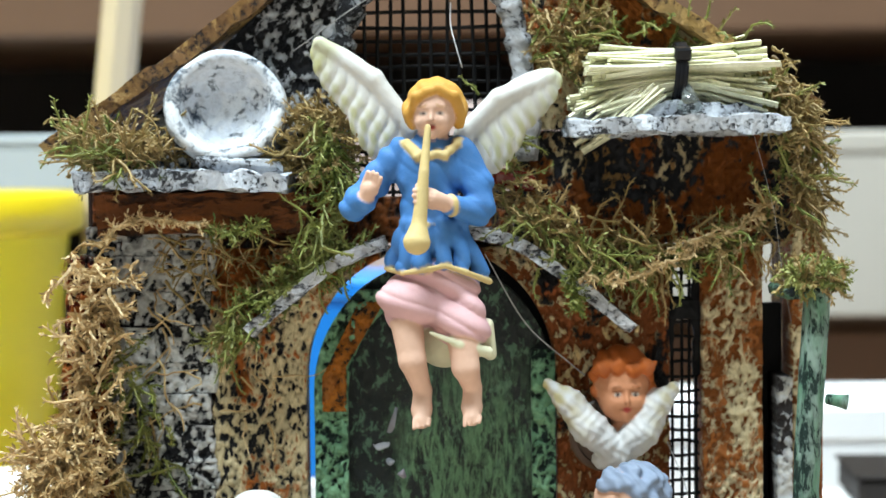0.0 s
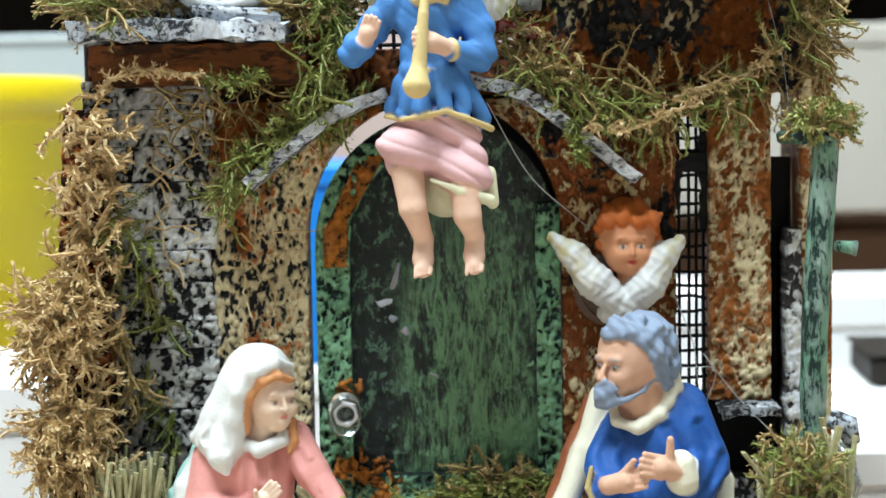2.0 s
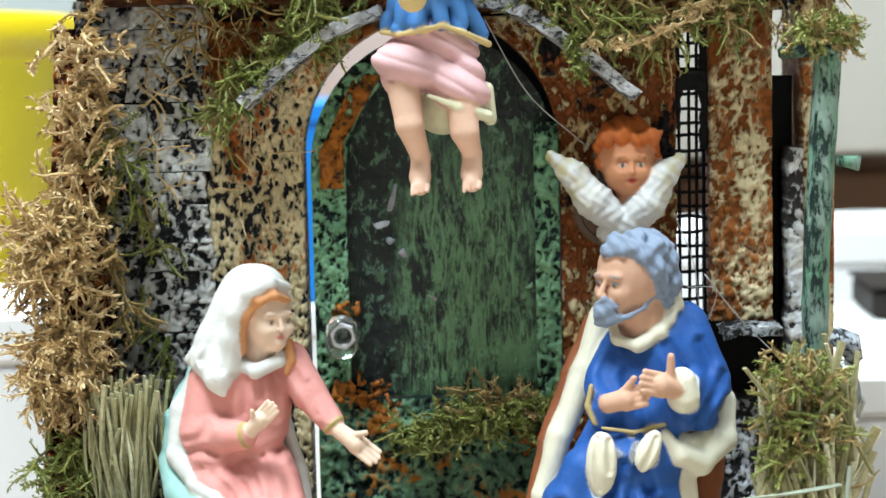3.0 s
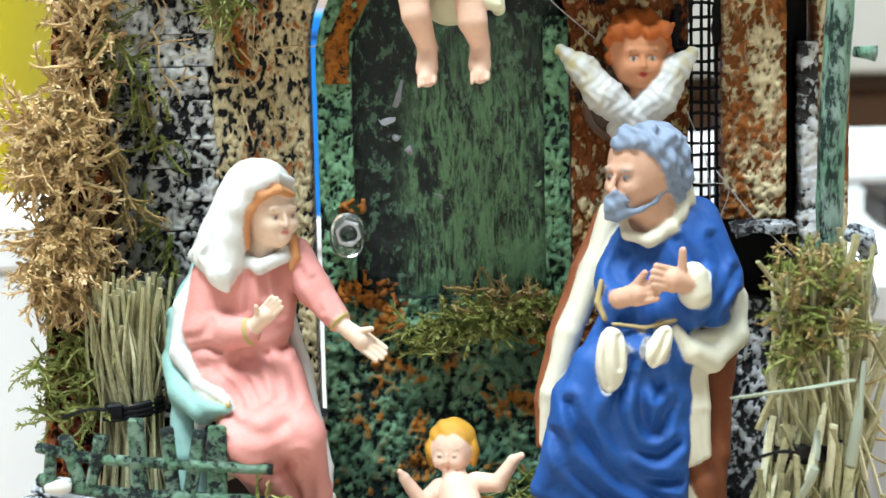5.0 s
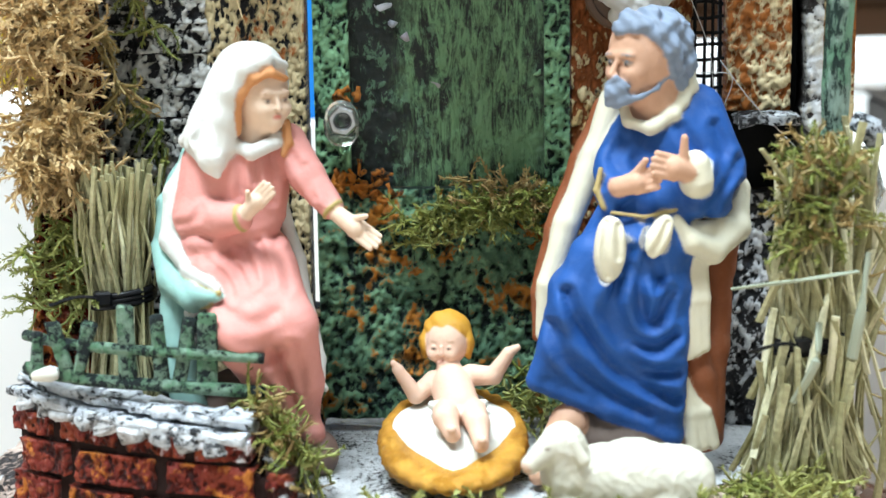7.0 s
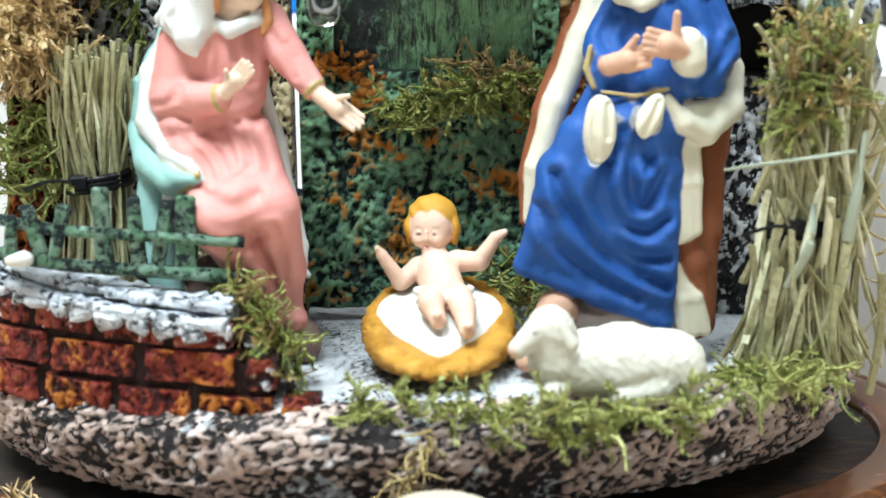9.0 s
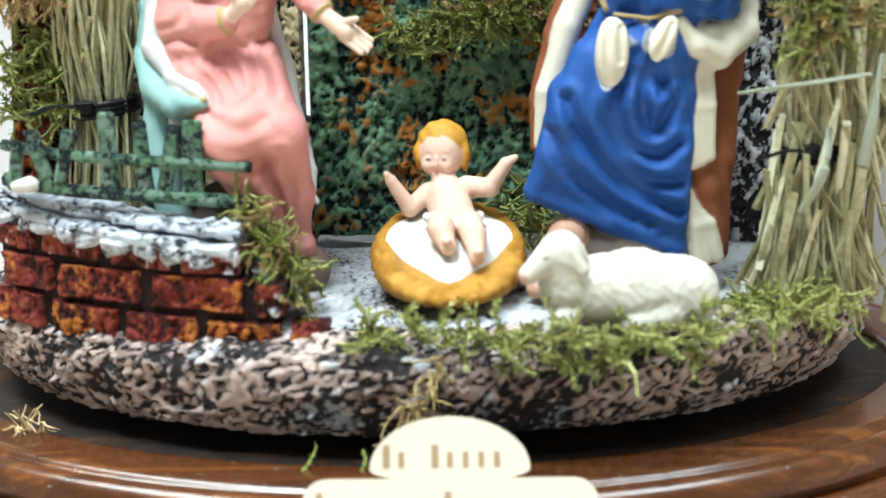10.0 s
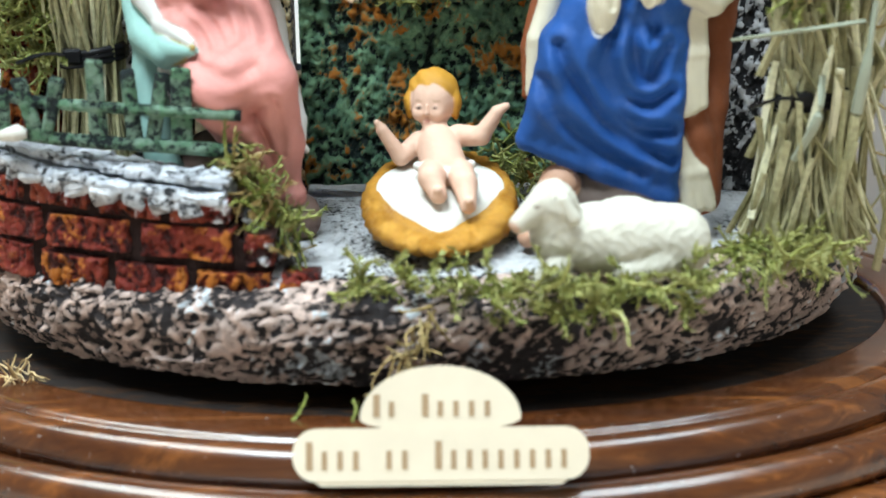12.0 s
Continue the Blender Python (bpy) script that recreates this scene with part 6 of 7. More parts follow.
def sheaf(c, z0, tie, z1, foot, waist, head, count, mat, label, group):
    x, y = c
    ob = thing("straw_sheaf", (x, y, z0), label, "straw sheaf", group)
    for k in range(count):
        w, r = rng.uniform(0, 2 * math.pi), math.sqrt(rng.random())
        ca, sa = math.cos(w) * r, math.sin(w) * r
        top = z1 - rng.uniform(0, 0.4) * (z1 - tie)
        p = [Vector((x + ca * foot + rng.uniform(-1.5, 1.5), y + sa * foot * 0.7, z0 + rng.uniform(0, 5))), Vector((x + ca * (foot + waist) / 2.3, y + sa * (foot + waist) / 2.6, (z0 + tie) / 2)),
             Vector((x + ca * waist, y + sa * waist * 0.8, tie)), Vector((x + ca * (waist + head) / 2, y + sa * (waist + head) / 2.4, (tie + top) / 2)), Vector((x + ca * head + rng.uniform(-1, 1), y + sa * head * 0.7, top))]
        q = rng.uniform(0.35, 0.8)
        p = [v + Vector((rng.gauss(0, 0.9), rng.gauss(0, 0.7), 0)) for v in p]
        part("straw", Geo().tube(bezier(p, 2), q, 5, True, rng.uniform(0.35, 0.8)), mat if rng.random() < 0.82 else M_STRAW, ob)
    g = Geo()
    for off in (-0.9, 0, 0.9):
        g.tube([(x + (waist + 0.7) * math.cos(w), y + (waist * 0.8 + 0.7) * math.sin(w), tie + off + 0.8 * math.cos(w)) for w in [2 * math.pi * k / 28 for k in range(29)]], 0.7, 6, False)
    part("cable_tie", g, M_TIE, ob, "black cable tie", smooth=True)
    part("tie_head", Geo().box((x - waist * 0.5, y - waist * 0.8 - 1.2, tie + 0.6), (3.2, 2.6, 2.6), (0, 0, 20), 0.4), M_TIE, ob, "black cable tie head")
    part("tie_tail", Geo().tube(bezier([(x - waist * 0.5, y - waist * 0.8 - 1.4, tie + 0.6), (x - waist * 0.5 - 4, y - waist * 0.8 - 4, tie + 1.5), (x - waist * 0.5 - 9, y - waist * 0.8 - 3, tie - 0.2)], 5), 0.8, 6, True, 0.4), M_TIE, ob, "black cable tie end")
    return ob


right_sheaf = sheaf((62.2, -33.0), -1.5, 25.0, 58, 11.8, 5.8, 5.6, 250, M_STRAW_OLD, "greenish straw sheaf bound with a black tie beside the man", "straw sheaves")
left_sheaf = sheaf((-61.5, -16.0), 0.0, 31.0, 57, 9.5, 5.2, 8.5, 130, M_STRAW_OLD, "greenish straw sheaf bound with a black tie beside the woman", "straw sheaves")
for k in range(70):
    w = rng.uniform(math.pi * 0.9, math.pi * 2.1)
    z = rng.uniform(6, 52)
    q = 12.5 - 5.5 * min(1, z / 24) + 1.5 * rng.random()
    a = Vector((63.5 + q * math.cos(w), -33 + q * 0.8 * math.sin(w), z))
    d = Vector((rng.gauss(0.05, 0.28), rng.gauss(-0.1, 0.15), 1.0)).normalized() * rng.uniform(7, 14)
    part("blade", Geo().tube(bezier([a - d, a + Vector((rng.gauss(0, 1), -0.5, 0)), a + d], 3), rng.uniform(0.5, 1.0), 5, True, 0.35), M_STRAW if k % 4 == 0 else M_STRAW_OLD, right_sheaf)
g = Geo()
g.tube(bezier([(68, -42, 39), (58, -44, 38), (47, -41, 36)], 5), [0.9, 0.95, 1.0, 1.0, 1.0, 1.0, 1.0, 0.95, 0.9, 0.8, 0.6], 6, True, 0.35)
g.tube(bezier([(67.5, -42, 24), (68.5, -43.5, 33), (70, -41, 42)], 4), 1.0, 6, True, 0.4)
g.tube(bezier([(58, -41, 16), (61, -44, 24), (62, -41, 30)], 4), 0.8, 6, True, 0.4)
part("broad_blade", g, painted("grey_green_blade", (0.32, 0.36, 0.28), 0.4), right_sheaf, "broad grey green straw blades")

# ---- the green post ----
post = thing("post", (68.4, -23, 0), "rough green painted post with moss on its top", "post")
part("shaft", Geo().tube(bezier([(67.6, -22, 2), (67.6, -22.4, 40), (68.0, -22.6, 78), (70.2, -22.6, 116)], 12), [2.5 + 0.4 * noise.noise((k * 0.6, 1, 1)) for k in range(37)], 12), M_POST, post, smooth=True)
part("arm", Geo().box((67.6, -17, 114.6), (8, 16, 2.4), (0, -4, 0), 0.5, 0.6), M_FENCE, post, "dark green wooden arm")
part("peg", Geo().tube([(71.6, -24.0, 94.6), (73.6, -25.4, 94.4), (75.0, -26.0, 94.2)], [1.0, 1.2, 1.5], 8), M_POST, post, "small pale green peg", smooth=True)
part("flake", Geo().tube([(70.8, -23.8, 62.6), (73.4, -25.4, 61.4), (74.4, -25.4, 58)], [1.8, 2.3, 1.6], 8), M_SNOW, post, "white plaster flake", smooth=True)
part("glue_lump", Geo().tube([(72.6, -24.5, 58), (74.0, -25, 50), (73.2, -25, 45)], [1.6, 2.4, 1.3], 8), m_glue, post, "clear hot glue", smooth=True)


# ---- the low brick wall with its fence ----
def kerb_line(t):
    """The wall's front along its length, t from 0 to 1."""
    a, b, c = Vector((-79, -27, 0)), Vector((-56, -48, 0)), Vector((-19, -47.5, 0))
    return a * (1 - t) ** 2 + b * 2 * t * (1 - t) + c * t * t


def kerb_turn(t):
    d = kerb_line(min(1, t + 0.01)) - kerb_line(max(0, t - 0.01))
    return math.degrees(math.atan2(d.y, d.x))


wall = thing("brick_wall", (-48, -40, -5), "low curved brick wall with snow on top and mortar of black", "brick wall")
g = Geo()
for k in range(64):
    t = (k + 0.5) / 64
    p = kerb_line(t)
    top = 12.5 - 2.0 * t if t < 0.72 else 11.0 - (t - 0.72) * 70
    if t > 0.86:
        break
    tilt_in = Vector((-math.sin(radians(kerb_turn(t))), math.cos(radians(kerb_turn(t))), 0)) * 3.6
    g.box((p.x + tilt_in.x, p.y + tilt_in.y, (top - 6.5) / 2), (1.8, 6.4, top + 6.5), (0, 0, kerb_turn(t)), 0.3, 0.4)
part("core", g, M_MORTAR, wall, "black mortar")
for row, (z, h) in enumerate(((-1.6, 6.4), (5.4, 6.0), (11.4, 4.4))):
    t = -0.02 + 0.05 * (row % 2)
    while t < 0.98 - row * 0.1:
        length = rng.uniform(0.2, 0.29)
        if t + length > 1.0 - row * 0.1:
            length = max(0.06, 1.0 - row * 0.1 - t)
        mid = t + length / 2
        p = kerb_line(mid)
        wide = (kerb_line(min(1, t + length)) - kerb_line(max(0, t))).length - 1.9
        if wide > 2:
            half, seed = wide / 2, rng.uniform(0, 90)
            gb = Geo().panel(lambda z: -half - 0.5 * noise.noise((seed, z * 0.5, 1)) + 0.12 * abs(z / h * 2) ** 3, lambda z: half + 0.5 * noise.noise((seed, z * 0.5, 5)), -h / 2 + 0.25, h / 2 - 0.25, -2.4, 2.4, relief=0.7, seed=seed)
            me = mesh_of("brick", gb, (0, 0, 0), True)
            me.materials.append(M_BRICK_SNOW if row == 2 or (row == 1 and rng.random() < 0.4) else M_BRICK)
            piece("brick", me, wall, (p.x + rng.uniform(-0.3, 0.3), p.y + 1.6 + 0.35 * row + rng.uniform(-0.3, 0.3), z - 1.6 * mid + rng.uniform(-0.3, 0.3)), (rng.uniform(-4, 4), rng.uniform(-2.5, 2.5), kerb_turn(mid)))
        t += length
g = Geo()
for z, off, size in ((16.2, 3.2, (4.4, 9.0, 1.8)), (18.4, 4.4, (4.4, 7.0, 1.6))):
    for k in range(19):
        t = 0.0 + k * 0.041
        p = kerb_line(t)
        d = kerb_turn(t)
        g.box((p.x - math.sin(radians(d)) * off, p.y + math.cos(radians(d)) * off, z - 5.5 * t + 0.5 * noise.noise((k, z, 0))), size, (0, 2, d), 0.4, 0.8)
part("coping", g, M_SNOW, wall, "snow covered coping")
g = Geo()
for k in range(9):
    t = 0.05 + k * 0.08
    p = kerb_line(t)
    d = kerb_turn(t)
    drop = rng.uniform(0.4, 1.6)
    g.box((p.x + math.sin(radians(d)) * 0.4, p.y - math.cos(radians(d)) * 0.4, 15.2 - 5.5 * t - drop / 2), (rng.uniform(3, 5.5), 2.6, drop + 2), (14, rng.uniform(-8, 8), d), 0.9, 1.2)
part("snow_drip", g, M_SNOW_THIN, wall, "snow running down over the bricks")
part("curled_bark", Geo().ribbon([(-33, 8.0), (-29, 5.5), (-25.5, 1.5), (-24, -1.5)], 0.8, -45, -38, 0.6, 1.2, 31.0), M_SNOW_THIN, wall, "curled grey bark strip")

fence = thing("picket_fence", (-55, -37, 18), "small crooked green picket fence on the brick wall", "fence")
for z, r in ((25.6, 1.0), (19.6, 1.2)):
    part("rail", Geo().tube(bezier([(-76, -31, z + 1.6), (-66, -36.5, z + 1.0), (-50, -38.5, z), (-33, -37.5, z - 1.6)], 6), [r * (1 + 0.15 * noise.noise((k, z, 2))) for k in range(19)], 7), M_FENCE, fence, smooth=True)
for x, lean, h, w in ((-68.4, -14, 11, 2.4), (-64.4, 16, 11, 2.2), (-56.8, -1, 14.6, 2.8), (-51.0, -3, 12.6, 2.4), (-46.6, 10, 12.5, 2.4), (-42.8, 1, 13.2, 3.2), (-73.0, 4, 9, 2.2)):
    t = (x + 79) / 60
    part("picket", Geo().box((x, -37.4 + 0.05 * (x + 52) ** 2 * 0.1 - 0.6, 20.0 + h / 2 - 0.03 * (x + 70)), (w, 1.7, h), (0, lean, 8), 0.4, 0.6), M_FENCE, fence)
part("white_knob", Geo().tube([(-73.6, -36, 21), (-70.4, -37, 21.6), (-69, -37, 21.4)], [1.0, 1.5, 0.8], 8), M_CLOTH, fence, "pale plaster blob", smooth=True)

# ---- the plaque on the base ----
plaque = thing("name_plaque", (1, -70, -30), "pale laser-cut plywood plaque with burnt brown bars", "plaque")


def rounded_outline(w, h, r, cx, cz, n=10):
    out = []
    for sx, sz, a0 in ((1, 1, 0), (-1, 1, 90), (-1, -1, 180), (1, -1, 270)):
        for k in range(n + 1):
            a = radians(a0 + 90 * k / n)
            out.append((cx + sx * (w / 2 - r) + r * math.cos(a), cz + sz * (h / 2 - r) + r * math.sin(a)))
    return out


PL = Matrix.Translation((-0.3, -74.4, -15.3)) @ Euler((radians(-22), 0, 0)).to_matrix().to_4x4()


def plate(outline, y0, y1):
    g = Geo()
    n = len(outline)
    g.v = [tuple(PL @ Vector((x, y0, z))) for x, z in outline] + [tuple(PL @ Vector((x, y1, z))) for x, z in outline]
    g.f = [tuple(range(n))[::-1], tuple(range(n, 2 * n))] + [(k, (k + 1) % n, n + (k + 1) % n, n + k) for k in range(n)]
    return g


top_out = [(12.2 * math.cos(a), 0.2 + (8.0 if math.sin(a) > 0 else 2.0) * math.sin(a)) for a in [2 * math.pi * k / 48 for k in range(48)]]
part("upper_plate", plate(top_out, 0.0, 2.6), M_PLAQUE, plaque, "oval pale plywood top")
low_out = rounded_outline(44.8, 8.0, 3.6, 0, -5.2)
part("lower_plate", plate(low_out, -0.3, 2.6), M_PLAQUE, plaque, "rounded pale plywood strip")
part("lower_lip", plate(rounded_outline(38.0, 3.0, 1.2, 0, -8.4), -0.15, 2.55), M_PLAQUE, plaque)


def bar(x0, z0, x1, z1, front):
    g = Geo()
    g.v = [tuple(PL @ Vector((x, y, z))) for y in (front, front + 0.3) for x, z in ((x0, z0), (x1, z0), (x1, z1), (x0, z1))]
    g.f = [(3, 2, 1, 0), (4, 5, 6, 7), (0, 1, 5, 4), (1, 2, 6, 5), (2, 3, 7, 6), (3, 0, 4, 7)]
    part("bar", g, M_ENGRAVED, plaque)


def bar_row(words, x, z, tall, low, wide, front):
    """Plain burnt bars, one upright for each mark: t tall, o short."""
    for word in words:
        for mark in word:
            high, thick = (tall, 1.05) if mark == "t" else (low, 0.85)
            bar(x, z, x + thick, z + high, front)
            x += wide * 0.72
        x += wide * 0.8


bar_row(("to", "toooo"), -10.2, 0.5, 3.4, 2.3, 3.3, -0.12)
bar_row(("tooo", "oo", "toooooooo"), -20.4, -7.4, 4.2, 2.8, 3.3, -0.42)

# ---- threads of glue and thin wires ----
for pts, r in (([(8, -14, 122), (16, -8, 108), (25, -3, 99.5), (28, -3, 97)], 0.22), ([(50, -4, 72), (56, -6, 64), (63.5, -9, 56)], 0.2), ([(44, -6, 84), (48, -4, 74), (49, -3, 66)], 0.16),
               ([(46, -8, 70), (52, -6, 69), (50, -6, 62)], 0.16), ([(-24, -4, 2.6), (-10, -6, 2.2), (-4, -8, 2.4)], 0.2), ([(60, -14, 144), (64, -12, 130), (66, -10, 118), (67, -14, 108)], 0.09),
               ([(-30, 0, 162), (-18, -3, 170), (-10, -2, 175)], 0.22), ([(4, -12, 158), (2, -8, 166), (2, 4, 172)], 0.25)):
    solid("glue_thread", Geo().tube(bezier(pts, 6), r * 0.55, 5), M_THREAD, "thin grey thread of hot glue", "thread", "glue threads", smooth=True)
solid("red_leaf", Geo().box((14, -5, 136), (9, 3, 4), (10, 12, 0), 1.0, 1.2), painted("dark_red_resin", (0.22, 0.02, 0.015), 0.2), "small dark red resin chip under the ledge", "chip")

# ---- the stones of the left wall ----
row, z = 0, 1.5
while z < 122:
    h = rng.uniform(5.2, 8.0)
    x = -71.8 + rng.uniform(0, 4)
    while x < -46.5:
        w = min(rng.uniform(6, 13), -45.6 - x)
        if w > 2.5:
            half, seed = (w - 0.1) / 2, rng.uniform(0, 90)
            gb = Geo().panel(lambda z: -half - 0.7 * noise.noise((seed, z * 0.6, 1)), lambda z: half + 0.7 * noise.noise((seed, z * 0.6, 5)), -h / 2 + 0.15, h / 2, -1.6, 2.0, relief=0.8, seed=seed)
            me = mesh_of("stone", gb, (0, 0, 0), True)
            me.materials.append(M_STONE)
            piece("stone", me, stone_wall, (x + w / 2, 1.0 + rng.uniform(-0.5, 0.5), z + h / 2), (rng.uniform(-2, 2), rng.uniform(-2, 2), 0))
        x += w
    z += h

# ---- moss: many small leafy strands ----
def frond(g, start, way, length, r, curl, leaves, droop=0.0, leaf=1.0):
    """A bent stem with small scale leaves round it."""
    p, d = Vector(start), Vector(way).normalized()
    n = max(4, int(length / 1.6))
    pts = [p.copy()]
    turn = Vector((rng.gauss(0, 1), rng.gauss(0, 1), rng.gauss(0, 1))) * curl
    for k in range(n):
        d = (d + turn * 0.16 + Vector((rng.gauss(0, 0.26), rng.gauss(0, 0.26), rng.gauss(0, 0.26) - droop * 0.13))).normalized()
        p = p + d * (length / n)
        pts.append(p.copy())
    g.tube(pts, [r * (1 - 0.55 * k / n) for k in range(n + 1)], 4)
    if leaves:
        for k in range(1, n + 1):
            a, b = pts[k - 1], pts[k]
            along = (b - a).normalized()
            for q in range(leaves):
                side = Vector((rng.gauss(0, 1), rng.gauss(0, 1), rng.gauss(0, 1)))
                side = (side - along * side.dot(along)).normalized()
                size = rng.uniform(0.7, 1.3) * leaf
                base = a.lerp(b, rng.random())
                tip = base + side * size * 0.9 + along * size * 0.8
                cross = along.cross(side) * size * 0.2
                mid = base.lerp(tip, 0.5)
                g.add([base, mid + cross, tip, mid - cross + side * 0.12], [(0, 1, 2), (0, 2, 3)])


def moss(label, material, count, spot, way, length, r=0.34, curl=0.6, leaves=5, droop=0.3, leaf=0.95, name="moss_clump"):
    """A clump; spot() gives a root, way() a heading."""
    g = Geo()
    for k in range(count):
        frond(g, spot(), way(), rng.uniform(*length), r * rng.uniform(0.7, 1.25), curl, leaves, droop, leaf)
    return solid(name, g, material, label, "moss", "moss clumps", "stuff")


def vine(label, material, points, r, leaves, leaf=1.0):
    """One long leafy strand along a line, with short side shoots."""
    g = Geo()
    line = [p + Vector((rng.gauss(0, 0.25), rng.gauss(0, 0.25), rng.gauss(0, 0.25))) for p in bezier(points, 6)]
    g.tube(line, [r * (1 - 0.4 * k / len(line)) for k in range(len(line))], 5)
    for a, b in zip(line, line[1:]):
        for q in range(leaves):
            frond(g, a.lerp(b, rng.random()), (b - a) * 0.6 + Vector((rng.gauss(0, 1), rng.gauss(-0.3, 0.8), rng.gauss(0, 1))), rng.uniform(1.4, 3.4), r * 0.5, 0.3, 2, 0.2, leaf)
    return solid("moss_strand", g, material, label, "moss", "moss strands", "stuff")


def within(x0, x1, y0, y1, z0, z1):
    return lambda: (rng.uniform(x0, x1), rng.uniform(y0, y1), rng.uniform(z0, z1))


def along(points, spread):
    line = bezier(points, 8)
    return lambda: tuple(line[rng.randrange(len(line))] + Vector((rng.gauss(0, spread), rng.gauss(0, spread * 0.6), rng.gauss(0, spread))))


def heading(x, y, z, loose=0.8):
    return lambda: (x + rng.gauss(0, loose), y + rng.gauss(0, loose * 0.7), z + rng.gauss(0, loose))


moss("brown and green moss on the left snowy ledge", M_MOSS_BROWN, 120, within(-71, -54, -13, 0, 140, 146), heading(0, -0.4, 0.3), (5, 11), droop=0.6)
moss("green moss on the left ledge", M_MOSS_GREEN, 36, within(-72, -60, -13, -4, 139, 146), heading(-0.2, -0.4, 0.3), (5, 10), droop=0.6)
moss("brown moss beside the white bowl", M_MOSS_BROWN, 150, within(-31, -18, -8, 2, 138, 150), heading(0, -0.5, 0.2), (5, 11), droop=0.5)
moss("green moss hanging beside the bowl", M_MOSS_GREEN, 75, along([(-24, -8, 148), (-22, -9, 138), (-24, -10, 124)], 1.8), heading(-0.2, -0.4, -0.8), (5, 11), droop=0.9)
moss("green moss on the arch hood", M_MOSS_GREEN, 130, along([(-42, -6, 108), (-32, -7, 115), (-22, -6, 121), (-16, -5, 123)], 1.4), heading(-0.5, -0.4, 0), (4, 9), droop=0.7)
moss("green moss trailing from the arch hood", M_MOSS_GREEN, 14, within(-44, -38, -6, -3, 103, 108), heading(-0.5, -0.4, -0.6, 0.4), (6, 10), droop=0.7)
vine("long dry tan moss branch under the ledge", M_MOSS_TAN, [(-67, -10.5, 124), (-63, -11, 128), (-57, -11, 129.4), (-50, -11, 128.6), (-43, -11, 127.4)], 0.6, 2)
vine("green end of the moss branch under the ledge", M_MOSS_GREEN, [(-45, -11, 127.6), (-40, -11.4, 126.4), (-35, -11, 127.8)], 0.5, 4)
moss("mixed moss below the right ledge", M_MOSS_BROWN, 190, along([(10, -5, 134), (20, -6, 128), (32, -6, 124), (48, -6, 122), (62, -6, 126)], 2.0), heading(0.1, -0.5, -0.1), (5, 12), droop=0.6)
moss("green moss below the right ledge", M_MOSS_GREEN, 95, along([(14, -8, 128), (24, -9, 123), (36, -9, 119.5), (46, -8, 121), (58, -8, 125)], 1.6), heading(0.1, -0.5, -0.3), (5, 11), droop=0.8)
vine("green moss strand hanging from the right hood", M_MOSS_GREEN, [(24.5, -11, 119), (25.4, -11.6, 115), (25.8, -11.6, 110.4)], 0.4, 5)
vine("green moss strand hanging beside the bowl", M_MOSS_GREEN, [(-19, -9, 137), (-20, -9.6, 131), (-22, -10, 126), (-25, -10, 122)], 0.45, 5)
vine("tan strand on the stone wall", M_MOSS_TAN, [(-45, -2, 98), (-42, -2.6, 106), (-39.5, -3, 113)], 0.5, 1)
vine("tan moss branch over the right hood", M_MOSS_TAN, [(27, -11.5, 117.5), (33, -12, 116.2), (40, -12, 118.4), (47, -11, 121.5)], 0.6, 2)
vine("tan moss branch rising to the roof corner", M_MOSS_TAN, [(44, -10, 122), (52, -10, 124.6), (58, -10, 126.6), (64, -9, 131.5)], 0.55, 3)
moss("brown moss falling over the roof corner", M_MOSS_BROWN, 230, along([(64, -4, 158), (69, -5, 150), (72, -5, 141), (72, -5, 126)], 2.0), heading(0.15, -0.5, -0.5, 0.6), (4, 9), droop=0.8)
moss("green sprigs on the roof corner", M_MOSS_GREEN, 34, along([(60, -6, 158), (67, -7, 150), (70, -6, 138), (64, -8, 130)], 2.0), heading(0.3, -0.4, 0.1), (6, 12), droop=0.5)
moss("brown moss on the gable beside the grille", M_MOSS_BROWN, 150, within(19, 32, -4, 3, 158, 170), heading(0, -0.6, 0.1), (3, 7), droop=0.4)
moss("green moss arching behind the straw bundle", M_MOSS_GREEN, 44, along([(18, -4, 160), (28, -3, 166), (44, 0, 166), (58, -1, 163)], 1.2), heading(0.7, -0.2, 0.3), (6, 12), droop=0.3)
moss("green moss strand behind the wing", M_MOSS_GREEN, 30, along([(11, -4, 152), (13, -5, 145), (12, -6, 138)], 1.2), heading(0.3, -0.3, -0.4), (5, 9), droop=0.6)
moss("yellow green moss tuft on the post", M_MOSS_GREEN, 90, within(64.5, 75, -27, -18, 115.4, 119.5), heading(0, -0.4, 0.2, 0.6), (2.5, 5), droop=0.6)
moss("brown moss in the post tuft", M_MOSS_BROWN, 60, within(64.5, 75, -27, -18, 115.4, 119.5), heading(0, -0.4, 0.2, 0.6), (2.5, 5), droop=0.8)
# the dry fibres over the left pilaster
moss("dense dry tan fibre on the dark red pilaster", M_MOSS_TAN, 220, along([(-68, -12, 120), (-68, -12, 108), (-70, -13, 92), (-74, -14, 80), (-73, -14, 64), (-75, -14, 52)], 2.8), heading(0.0, -0.6, -0.2, 0.9), (5, 10), 0.42, 0.9, 5, 0.5, 1.3)
moss("upper dry fibre tuft on the pilaster", M_MOSS_TAN, 190, within(-80, -69, -17, -10, 74, 86), heading(0.0, -0.4, -0.3, 0.9), (5, 11), 0.42, 0.9, 5, 0.5, 1.3)
moss("lower dry fibre tuft on the pilaster", M_MOSS_TAN, 230, within(-79, -67, -17, -11, 52, 66), heading(0.1, -0.4, -0.2, 0.9), (5, 11), 0.42, 0.9, 5, 0.5, 1.3)
